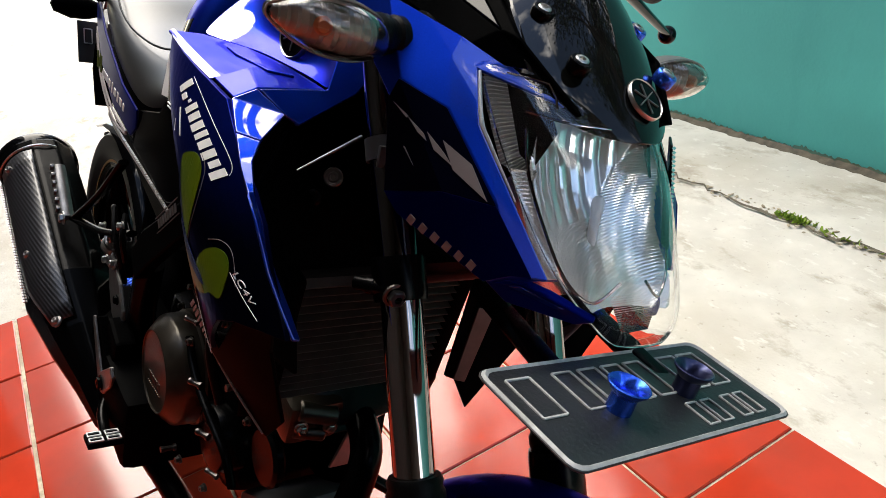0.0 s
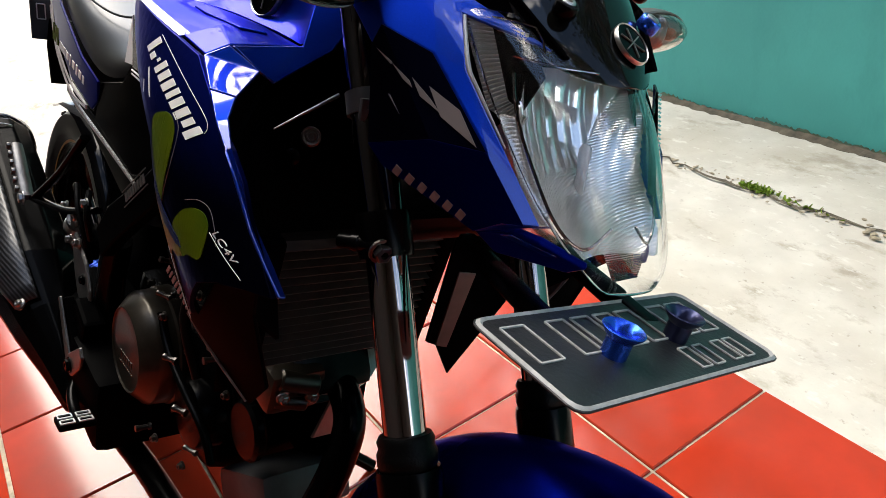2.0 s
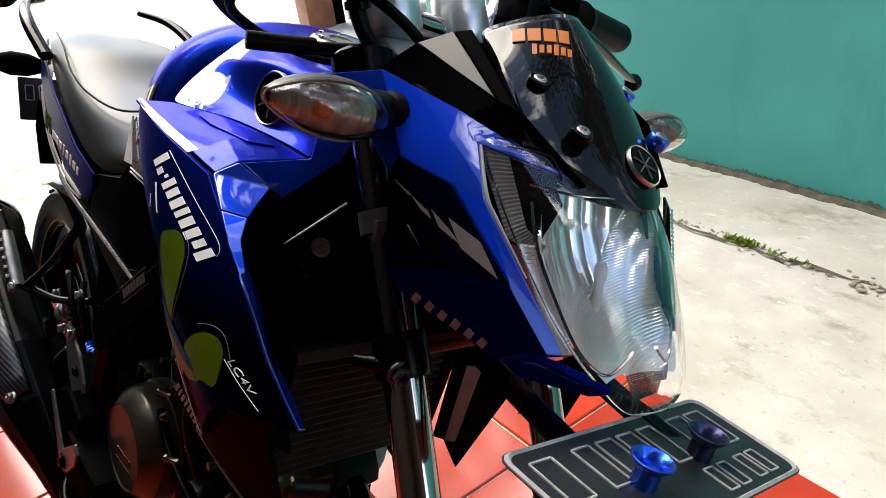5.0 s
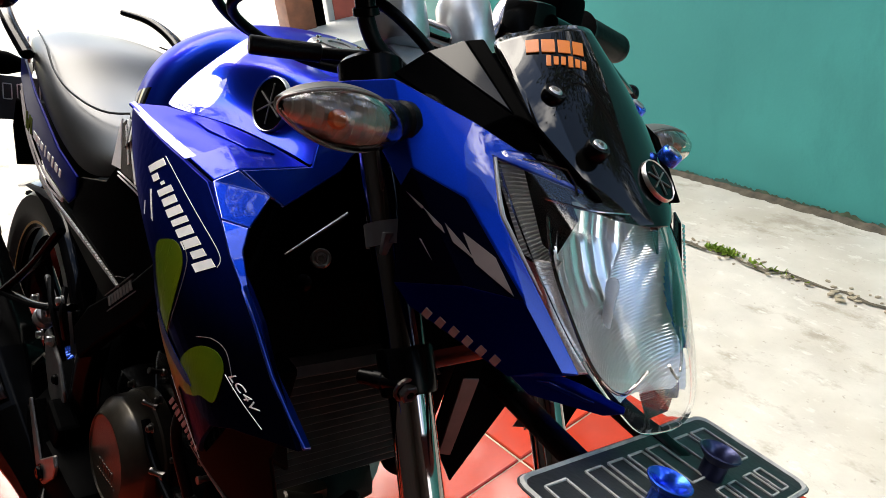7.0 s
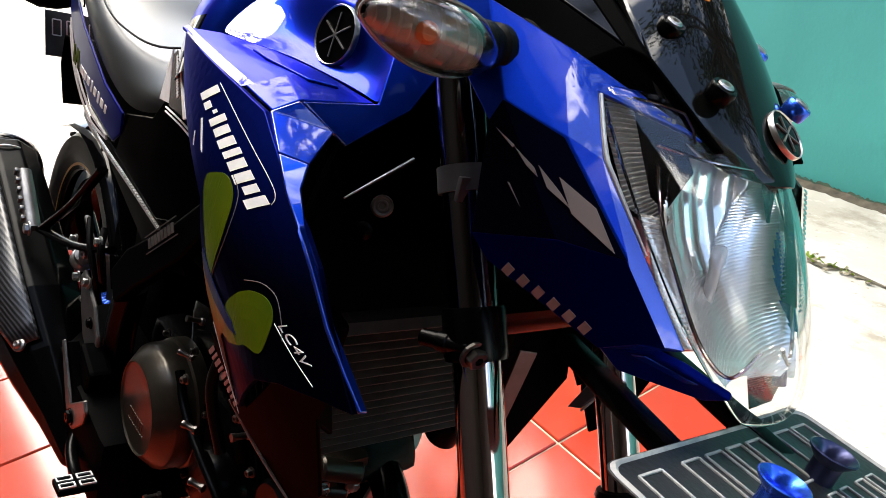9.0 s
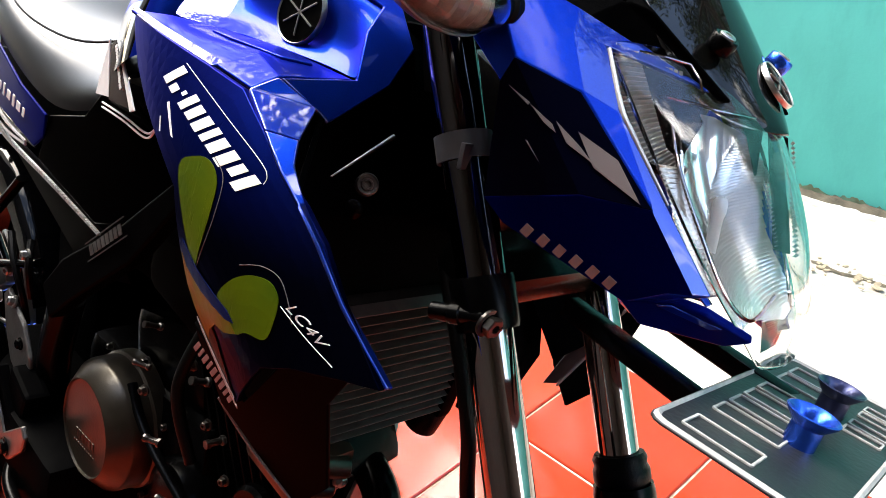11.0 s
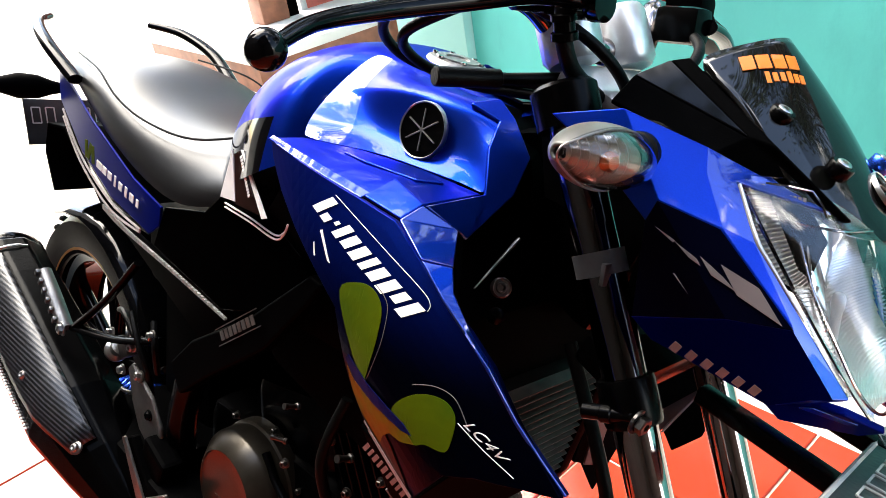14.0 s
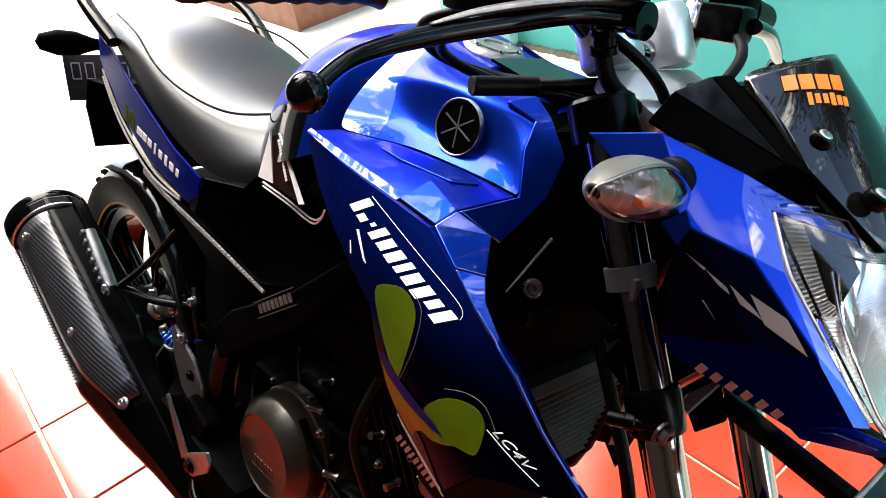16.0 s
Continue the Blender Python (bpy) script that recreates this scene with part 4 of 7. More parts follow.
    blocks("name_bar", [((0.0054, 0.0064, 0.0008), nm @ pose(-0.026 + 0.0104 * k, 0.0005, 0.0012, 0, 0, -12)) for k in range(6)], NAME_INK, cowl, "dull red and grey sticker bar")
    # silver line along the lens, a modelled highlight for the glossy cowl edge
    b = bmesh.new()
    rim = [Vector(V[4]), Vector(V[4]).lerp(Vector(V[14]), 0.9), Vector(V[14]).lerp(Vector(V[5]), 0.12), Vector(V[14]).lerp(Vector(V[5]), 0.5)]
    pipe(b, [p + Vector((0.0015, -s * 0.0004, 0.0)) for p in rim], [0.0012, 0.0017, 0.0015, 0.0006], 8, 5)
    part("lens_gloss_line", b, SILVER, cowl, "silver line standing in for the gloss beside the headlight lens")
    # chin tip
    chin = [(0.576, Y(-0.103), 0.7605), (0.606, Y(-0.0935), 0.7675), (0.6185, Y(-0.0865), 0.7655), (0.636, Y(-0.056), 0.7515), (0.622, Y(-0.058), 0.744), (0.583, Y(-0.087), 0.746)]
    blade = shell("chin_blade", chin, [(0, 1, 2, 3, 4, 5)], TAIL_BLUE, cowl, "dark blue chin blade below the headlight", 0.006, 0.002)
    facet = [Vector(p) + Vector((0.001, s * 0.0042, 0.0015)) for p in ((0.596, Y(-0.0955), 0.7605), (0.603, Y(-0.0925), 0.7625), (0.624, Y(-0.0715), 0.7545), (0.618, Y(-0.0735), 0.7525))]
    shell("chin_facet", facet, [(0, 1, 2, 3)], BLUE_SHEEN, blade, "facet of the chin, coated more strongly for its sheen", 0.001, 0.0003)

# --- screen: glossy black, its border shinier to bring out white sky streaks
MIDV = -0.018
secs = []
for t, w, dx, dz in ((0, 0.052, 0.040, 0.020), (0.15, 0.058, 0.030, 0.019), (0.3, 0.063, 0.022, 0.018), (0.5, 0.067, 0.019, 0.018), (0.7, 0.064, 0.017, 0.017), (0.84, 0.054, 0.014, 0.014), (0.93, 0.037, 0.009, 0.009), (0.98, 0.02, 0.004, 0.004), (1.0, 0.007, 0.001, 0.001)):
    cx, cz = 0.512 + t * 0.096, 0.978 - 0.117 * t + 0.006 * math.sin(math.pi * t)
    secs.append([(cx - dx * abs(u) ** 2, MIDV + w * u, cz - dz * abs(u) ** 2) for u in [-1 + i / 4 for i in range(9)]])
SCREEN = material("mottled_black_screen", (0.003, 0.003, 0.003), 0.04, 0.0, 0.0, 0.2, 30.0, spec=0.26, stain=(0.006, 0.007, 0.006), stain_scale=18.0)
SCREEN_SHEEN = material("screen_edge_sheen", (0.003, 0.003, 0.003), 0.04, 0.0, 0.0, 0.2, 30.0, spec=0.5)
screen = part("screen", loft(secs), SCREEN, bike, "mottled glossy black flyscreen")
screen.data.materials.append(SCREEN_SHEEN)
for f in screen.data.polygons:        # stronger reflection along both edges, for the band of mirrored sky
    f.material_index = 1 if abs(f.center.y - MIDV) > 0.045 and f.center.z < 0.965 else 0
soften(screen, 2)
th = screen.modifiers.new("thick", "SOLIDIFY")
th.thickness, th.offset = 0.004, -1
for s in (-1, 1):
    Y = lambda v, s=s: (v if s < 0 else 2 * MIDV - v)
    V = [(0.471, Y(-0.071), 0.957), (0.461, Y(-0.079), 0.954), (0.449, Y(-0.102), 0.942), (0.452, Y(-0.130), 0.925), (0.529, Y(-0.090), 0.913), (0.545, Y(-0.086), 0.911), (0.590, Y(-0.062), 0.872), (0.580, Y(-0.064), 0.869), (0.512, Y(-0.102), 0.899)]
    shell("panel_facet", [V[1], V[2], V[4]], [(0, 1, 2)], BLACK_GLOSS, screen, "gloss black facet", 0.004, 0.0012)
    shell("screen_side", V, [(0, 1, 4, 5), (2, 3, 8, 4), (4, 8, 7, 6, 5)], BLACK, screen, "satin black side panel of the screen", 0.004, 0.0015)
    # four collared screws
    for (bx, by, bz), mt in (((0.534, -0.064, 0.926), BLACK_METAL), ((0.574, -0.060, 0.899), BLACK_METAL)):
        b = bmesh.new()
        mm = between((bx, Y(by), bz), (bx + 0.5, Y(by) - 0.1 * (-s), bz + 0.9))
        lathe(b, [(0.0074, -0.002), (0.0080, 0.0), (0.0080, 0.006), (0.0072, 0.0072), (0.0054, 0.0072), (0.005, 0.004), (0, 0.004)], mm, 24, False)
        wsh = part("collar", b, mt if s < 0 else ANODISED, screen, "black screw collar" if s < 0 else "blue anodised screw collar")
        b = bmesh.new()
        lathe(b, [(0.0048, 0.004), (0.0048, 0.0078), (0.004, 0.0085), (0.0022, 0.0085), (0.0022, 0.006), (0, 0.006)], mm, 18, False)
        part("screw", b, STEEL, wsh, "steel cross head screw")


def badge(parent, place, normal, r, up=(0, 0, 1)):
    """A dark disc with a bright rim and six plain spokes."""
    z = Vector(normal).normalized()
    x = Vector(up).cross(z).normalized()
    m = Matrix.Translation(place) @ Matrix((x, z.cross(x), z)).transposed().to_4x4()
    b = bmesh.new()
    d = 0.14 * r        # depth of the disc
    lathe(b, [(0, 0), (r * 0.97, 0), (r * 0.97, d), (0, d)], m, 36)
    disc = part("badge", b, BLACK_METAL, parent, "round black badge with a bright rim")
    b = bmesh.new()
    lathe(b, [(r * 0.93, 0.0), (r, 0.0), (r, d * 1.14), (r * 0.965, d * 1.48), (r * 0.93, d * 1.14)], m, 40, False)
    part("rim", b, STEEL, disc, "steel rim")
    b = bmesh.new()
    for k in range(3):
        box(b, (r * 0.055, r * 1.45, 0.0012), m @ pose(0, 0, d + 0.0006, 0, 0, 60 * k), 0.0003)
    part("spoke_mark", b, ALLOY, disc, "plain steel spokes", False)
    return disc


badge(screen, (0.590, -0.009, 0.886), (0.74, 0.06, 0.66), 0.0155)

# orange sticker on the screen: plain blocks in place of its lettering
def on_screen(t, row):
    """A frame on the curved screen: t runs along the sticker, row 0 is the bold line, 1 the thin one."""
    a, c = ((Vector((0.5015, -0.0605, 0.9565)), Vector((0.526, -0.0295, 0.9605))), (Vector((0.517, -0.056, 0.9495)), Vector((0.5335, -0.0335, 0.9500))))[row]
    n = Vector((0.33, -0.69, 0.65)).lerp(Vector((0.66, -0.30, 0.68)), t if row == 0 else 0.4 + 0.6 * t).normalized()
    x = (c - a) - n * n.dot(c - a)
    x.normalize()
    bulge = 0.0022 * math.sin(math.pi * t)
    return Matrix.Translation(a.lerp(c, t) + n * (0.0012 + bulge)) @ Matrix((x, n.cross(x), n)).transposed().to_4x4()


blocks("sticker_block", [((w, 0.0115, 0.0008), on_screen(t, 0)) for t, w in ((0.1, 0.0088), (0.36, 0.009), (0.62, 0.0085), (0.86, 0.0075))], ORANGE_INK, screen, "bold orange sticker block")
blocks("sticker_line", [((0.0032, 0.0072 if k % 3 else 0.0095, 0.0008), on_screen(0.06 + 0.17 * k, 1)) for k in range(6)], ORANGE_INK, screen, "thin orange sticker stroke")

# --- turn signals
for s in (-1, 1):
    Y = lambda v, s=s: (v if s < 0 else 2 * MID - v)
    b = bmesh.new()
    lathe(b, [(0, 0), (0.0145, 0), (0.0145, 0.006), (0.012, 0.008), (0.012, 0.012), (0.0140, 0.014), (0.0140, 0.02), (0.012, 0.022), (0.012, 0.026), (0.0138, 0.028), (0.0138, 0.034), (0.012, 0.042), (0, 0.042)], between((0.482, Y(-0.126), 0.897), (0.494, Y(-0.19), 0.898)), 22)
    sig = part("turn_signal", b, RUBBER, bike, "turn signal on a ribbed black rubber stalk")
    secs_s, secs_i, secs_b = [], [], []
    for t, ry, rz in ((0, 0.0175, 0.0165), (0.1, 0.0225, 0.022), (0.3, 0.0265, 0.0262), (0.55, 0.0255, 0.0252), (0.75, 0.020, 0.0195), (0.9, 0.0125, 0.012), (1.0, 0.004, 0.0045)):
        rz *= 0.72
        cx, cy, cz = 0.490 + 0.003 * t, Y(-0.160 - 0.076 * t), 0.8945 + 0.008 * t
        angles = np.linspace(-0.5 * math.pi, 0.36 * math.pi, 11)
        rest = np.linspace(0.36 * math.pi, 1.5 * math.pi, 13)
        secs_s.append([(cx + ry * 1.05 * math.cos(a), cy, cz + rz * math.sin(a)) for a in angles])
        secs_i.append([(cx - 0.004 + ry * 0.62 * math.cos(a), cy, cz + rz * 0.86 * math.sin(a)) for a in angles])
        secs_b.append([(cx + ry * (1.05 if math.cos(a) > 0 else 0.9) * math.cos(a) * 1.01, cy, cz + rz * math.sin(a) * 1.02) for a in rest])
    body = part("signal_shell", loft(secs_b), SIGNAL_SHELL, sig, "satin silver grey shell of the turn signal")
    soften(body, 2)
    th = body.modifiers.new("thick", "SOLIDIFY")
    th.thickness, th.offset = 0.002, 0
    lens2 = part("signal_lens", loft(secs_s), SMOKE, sig, "smoked clear turn signal lens")
    lens2.visible_shadow = False
    soften(lens2, 2)
    th = lens2.modifiers.new("thick", "SOLIDIFY")
    th.thickness, th.offset = 0.0015, -1
    # ribbed inner reflector: every other section stands a little forward
    ribs = []
    for a, c in zip(secs_i, secs_i[1:]):
        for k in range(4):
            ribs.append([tuple(p + (q - p) * (k / 4) + ((0.0022 if k % 2 else 0.0) if i == 0 else 0.0) for i, (p, q) in enumerate(zip(u, v))) for u, v in zip(a, c)])
    part("signal_reflector", loft(ribs), SIGNAL_IN, sig, "ribbed warm grey inner reflector", False)
    # bright lip round the lens
    b = bmesh.new()
    lip = [sec[-1] for sec in secs_s] + [sec[0] for sec in secs_s[::-1]]
    pipe(b, lip, 0.0007, 8, 4)
    part("lens_lip", b, ALLOY, sig, "bright lip round the lens")
    b = bmesh.new()
    rod(b, (0.490, Y(-0.200), 0.899), (0.5085, Y(-0.206), 0.898), 0.0068, 0.0055, 16, 0.002)
    part("signal_bulb", b, AMBER, sig, "amber bulb")
    for k in range(3):
        b = bmesh.new()
        pipe(b, [(x - 0.0035 - 0.0022 * k, y, z - 0.0018 * k - 0.0010) for x, y, z in (sec[-1] for sec in secs_s[1:6])], 0.0007, 6, 4)
        part("lens_step", b, SILVER, sig, "bright moulded step inside the lens")
    b = bmesh.new()
    lathe(b, [(0, 0), (0.019, 0), (0.02, 0.003), (0.015, 0.006), (0, 0.006)], between((0.480, Y(-0.118), 0.897), (0.488, Y(-0.19), 0.898)), 24)
    part("stalk_foot", b, RUBBER, sig)

# --- number plate on its bracket, letters and digits as plain bars
PM = seated((0.6655, -0.026, 0.708), (-0.03, 1, -0.05), (-0.97, 0, 0.13))
if PM.col[2].z < 0:
    PM = PM @ pose(0, 0, 0, 0, 180, 0)
hw, hd, rr = 0.112, 0.046, 0.009
corner = []
for sx, sy, a0 in ((1, 1, 0), (-1, 1, 90), (-1, -1, 180), (1, -1, 270)):
    for a in (0, 30, 60, 90):
        corner.append((sx * (hw - rr) + rr * math.cos(radians(a0 + a)), sy * (hd - rr) + rr * math.sin(radians(a0 + a))))
bm = plank(corner, 0.0015, PM, 0.0003)
plate = part("number_plate", bm, PLATE, bike, "worn black metal number plate held nearly flat", False)
b = bmesh.new()
rim_in = [(x * 0.962, y * 0.915) for x, y in corner]
k = len(corner)
vo = [b.verts.new(PM @ Vector((x * 0.992, y * 0.985, 0.0016))) for x, y in corner]
vm = [b.verts.new(PM @ Vector((x * 0.977, y * 0.95, 0.0032))) for x, y in corner]
vi = [b.verts.new(PM @ Vector((x, y, 0.0016))) for x, y in rim_in]
for i in range(k):
    j = (i + 1) % k
    b.faces.new([vo[i], vo[j], vm[j], vm[i]])
    b.faces.new([vm[i], vm[j], vi[j], vi[i]])
part("plate_rim", b, PLATE_WHITE, plate, "raised scuffed white rim")


def outline_bar(b, m, x, y, w, h, t=0.0022):
    """One raised bar drawn as a rounded outline."""
    for dx, dy, ww, hh in ((-w / 2, 0, t, h), (w / 2, 0, t, h), (0, -h / 2, w, t), (0, h / 2, w, t)):
        box(b, (ww, hh, 0.0014), m @ pose(x + dx, y + dy, 0.002), 0.0004)


sgn = 1 if PM.col[0].y > 0 else -1
for bx, bw in ((-0.088, 0.02), (-0.05, 0.017), (-0.026, 0.017), (-0.003, 0.017), (0.02, 0.017), (0.058, 0.02), (0.083, 0.02)):
    b = bmesh.new()
    outline_bar(b, PM, sgn * bx, 0.014, bw, 0.036, 0.0015)
    part("plate_bar", b, PLATE_WHITE, plate, "embossed white outlined bar", False)
for bx in (0.028, 0.044, 0.068, 0.084):
    b = bmesh.new()
    outline_bar(b, PM, sgn * bx, -0.026, 0.011, 0.021, 0.0013)
    part("plate_bar", b, PLATE_WHITE, plate, "small embossed white outlined bar", False)
for (fx, fy), mt, lb in (((-0.037, -0.008), ANODISED, "bright blue anodised plate screw cup"), ((0.036, -0.004), DARK_ANODISED, "dark blue anodised plate screw cup")):
    b = bmesh.new()
    lathe(b, [(0.0085, 0.0015), (0.0085, 0.013), (0.0135, 0.0185), (0.014, 0.02), (0.013, 0.0205), (0.0095, 0.018), (0.0075, 0.012), (0, 0.010)], PM @ pose(sgn * fx, fy, 0), 28, False)
    part("screw_cup", b, mt, plate, lb)
for yy in (-0.070, 0.012):
    b = bmesh.new()
    p, q = Vector((0.520, yy + 0.012, 0.728)), Vector((0.648, yy, 0.7035))
    m = between(p, q)
    d = (q - p).length
    box(b, (0.014, 0.013, d), m @ Matrix.Translation((0, 0, d / 2)), 0.002)
    part("plate_bracket", b, BLACK_METAL, plate, "square black bracket arm")

# --- fuel tank
TANK = ((-0.075, ((0, 0.835), (0.045, 0.832), (0.08, 0.822), (0.1, 0.80), (0.112, 0.765))),
        (-0.03, ((0, 0.895), (0.06, 0.889), (0.105, 0.868), (0.128, 0.83), (0.135, 0.775))),
        (0.04, ((0, 0.941), (0.075, 0.935), (0.128, 0.905), (0.152, 0.86), (0.158, 0.79))),
        (0.11, ((0, 0.950), (0.08, 0.943), (0.138, 0.912), (0.165, 0.868), (0.178, 0.815))),
        (0.13, ((0, 0.947), (0.078, 0.94), (0.115, 0.918), (0.135, 0.876), (0.15, 0.83))),
        (0.155, ((0, 0.942), (0.072, 0.935), (0.084, 0.912), (0.095, 0.868), (0.11, 0.835))),
        (0.185, ((0, 0.934), (0.070, 0.928), (0.08, 0.906), (0.09, 0.866), (0.10, 0.838))),
        (0.235, ((0, 0.922), (0.066, 0.916), (0.074, 0.896), (0.085, 0.858), (0.095, 0.83))),
        (0.285, ((0, 0.91), (0.060, 0.905), (0.066, 0.885), (0.075, 0.849), (0.085, 0.825))),
        (0.308, ((0, 0.899), (0.052, 0.896), (0.056, 0.88), (0.065, 0.843), (0.075, 0.82))))
secs = []
for x, half in TANK:
    right = [(x, -y, z) for y, z in half]
    secs.append(right[::-1] + [(x, y, z) for y, z in half[1:]])
tank = part("fuel_tank", loft(secs), BLUE, bike, "sculpted metallic blue fuel tank")
tank.data.materials.append(BLACK_GLOSS)
for f in tank.data.polygons:        # black trim at the foot of the tank, beside the seat
    f.material_index = 1 if f.center.x < -0.03 or (f.center.x < 0.11 and f.center.z < 0.84) else 0
soften(tank, 3)
# hollowed side cover of the tank, which ends in a wing over the radiator
for s in (-1, 1):
    cove = [[(0.150, 0.075, 0.935), (0.145, 0.095, 0.918), (0.143, 0.113, 0.902), (0.146, 0.135, 0.884), (0.153, 0.153, 0.868), (0.166, 0.165, 0.857)],
            [(0.168, 0.072, 0.931), (0.170, 0.088, 0.918), (0.171, 0.104, 0.903), (0.177, 0.1105, 0.884), (0.186, 0.121, 0.866), (0.197, 0.150, 0.855)],
            [(0.195, 0.070, 0.923), (0.198, 0.092, 0.916), (0.200, 0.106, 0.906), (0.203, 0.1075, 0.888), (0.208, 0.111, 0.866), (0.219, 0.132, 0.853)],
            [(0.228, 0.066, 0.917), (0.230, 0.090, 0.915), (0.232, 0.104, 0.907), (0.234, 0.1045, 0.890), (0.237, 0.1075, 0.865), (0.246, 0.125, 0.8505)],
            [(0.262, 0.063, 0.911), (0.264, 0.088, 0.911), (0.266, 0.102, 0.904), (0.267, 0.103, 0.890), (0.270, 0.1055, 0.863), (0.281, 0.120, 0.847)],
            [(0.290, 0.060, 0.905), (0.292, 0.078, 0.905), (0.298, 0.089, 0.897), (0.302, 0.093, 0.880), (0.308, 0.099, 0.859), (0.318, 0.114, 0.843)],
            [(0.304, 0.060, 0.905), (0.312, 0.070, 0.898), (0.319, 0.081, 0.889), (0.325, 0.095, 0.873), (0.331, 0.104, 0.856), (0.340, 0.113, 0.838)]]
    tight = []
    for row in cove:        # more points at the ridge and at the foot keep both edges crisp
        v = [Vector((x, s * y, z)) for x, y, z in row]
        tight.append([v[0], v[1], v[1].lerp(v[2], 0.75), v[2].lerp(v[3], 0.12), v[3], v[4], v[4].lerp(v[5], 0.7), v[5]])
    side = part("side_cover", loft(tight), BLUE, tank, "hollowed metallic blue side of the tank")
    side.data.materials.append(BLUE_SHEEN)
    for f in side.data.polygons:        # rear wall of the hollow, coated more strongly to show white sky
        f.material_index = 1 if f.center.x < 0.18 else 0
    soften(side, 2)
    V = [(0.278, s * 0.066, 0.907), (0.300, s * 0.060, 0.908), (0.321, s * 0.063, 0.894), (0.317, s * 0.079, 0.892), (0.292, s * 0.088, 0.903),
         (0.325, s * 0.098, 0.872), (0.340, s * 0.113, 0.838), (0.352, s * 0.1425, 0.807), (0.344, s * 0.066, 0.866), (0.351, s * 0.090, 0.838), (0.3560, s * 0.1550, 0.8160), (0.333, s * 0.1715, 0.8318)]
    wing = shell("tank_wing", V, [(0, 1, 2, 3, 4), (3, 2, 8, 5), (5, 8, 9, 6), (6, 9, 7), (6, 7, 10, 11)], BLUE, tank, "blue front wing of the tank", 0.004, 0.0018)
    wing.data.materials.append(BLUE_SHEEN)
    wing.data.polygons[4].material_index = 1        # lowest facet takes the sheen copy of the paint
    # seam flange that closes the wing against the steering head
    V = [(0.300, s * 0.060, 0.906), (0.321, s * 0.063, 0.892), (0.344, s * 0.066, 0.864), (0.356, s * 0.070, 0.83), (0.335, s * 0.02, 0.83), (0.32, s * 0.02, 0.875), (0.30, s * 0.02, 0.897)]
    shell("wing_back", V, [(0, 1, 5, 6), (1, 2, 5), (2, 3, 4, 5)], BLACK, tank, "black inner face of the wing", 0.003, 0.001)
b = bmesh.new()
box(b, (0.03, 0.13, 0.09), Matrix.Translation((0.318, 0, 0.842)), 0.006)
part("front_filler", b, BLACK, tank, "black filler below the front of the tank")
badge(tank, (0.262, -0.1095, 0.877), (0.12, -0.975, 0.17), 0.025)
badge(tank, (0.262, 0.1095, 0.877), (0.12, 0.975, 0.17), 0.025)
b = bmesh.new()
mcap = between((0.185, 0, 0.930), (0.20, 0, 1.0))
lathe(b, [(0.0, 0.006), (0.012, 0.006), (0.0125, 0.0075), (0.022, 0.0075), (0.0225, 0.006), (0.027, 0.006), (0.030, 0.0045), (0.033, 0.0)], mcap, 36, False)
cap = part("filler_cap", b, ALLOY, tank, "round steel filler cap")
for k in range(6):
    b = bmesh.new()
    lathe(b, [(0, 0.005), (0.003, 0.009), (0.0025, 0.0105), (0, 0.0105)], mcap @ pose(0.0245 * math.cos(k * 1.047), 0.0245 * math.sin(k * 1.047), -0.002), 12)
    part("cap_screw", b, CHROME, cap)
# clear knee of glossy film in front of the cap
b = bmesh.new()
box(b, (0.09, 0.075, 0.003), Matrix.Translation((0.262, 0, 0.917)) @ pose(0, 0, 0, 0, 13, 0), 0.001)
part("tank_pad", b, BLACK_GLOSS, tank, "glossy tank pad", False)

# --- side shrouds: each is one bulging skin with printed stickers, a bright front blade and a shelf
def skin(x, z):
    """How far the outside of the shroud stands from the middle of the machine."""
    u, v = x - 0.35, z - 0.74
    return 0.2221 - 0.0179 * u - 0.1321 * v - 1.4443 * u * u - 3.0534 * v * v - 3.4449 * u * v


def on_skin(outline, s, lift, thick, cell=0.014):
    """A thin plate cut to an outline in side view and bent over the shroud."""
    bm = bmesh.new()
    bm.faces.new([bm.verts.new((x, 0, z)) for x, z in outline])
    bmesh.ops.triangulate(bm, faces=bm.faces[:])
    for _ in range(4):
        long = [e for e in bm.edges if e.calc_length() > cell]
        if not long:
            break
        bmesh.ops.subdivide_edges(bm, edges=long, cuts=1)
        bmesh.ops.triangulate(bm, faces=[f for f in bm.faces if len(f.verts) > 3])
    base = bm.faces[:]
    r = bmesh.ops.extrude_face_region(bm, geom=base)
    upper = {v for v in r["geom"] if isinstance(v, bmesh.types.BMVert)}
    for v in bm.verts:
        v.co.y = s * (skin(v.co.x, v.co.z) + lift + (thick if v in upper else 0.0))
    return bm


def strokes(a, c, sizes, slant, gap):
    """Slanting bars side by side along a line: (width, height, shift up) for each."""
    a, c = Vector(a), Vector(c)
    along = (c - a).normalized()
    acr = Vector((-along.y, along.x))
    acr = (acr + along * slant).normalized()
    out, u = [], 0.0
    for w, h, off in sizes:
        p = a + along * u + acr * off
        out.append([(q.x, q.y) for q in (p - acr * h / 2, p + along * w - acr * h / 2, p + along * w + acr * h / 2, p + acr * h / 2)])
        u += w + gap
    return out


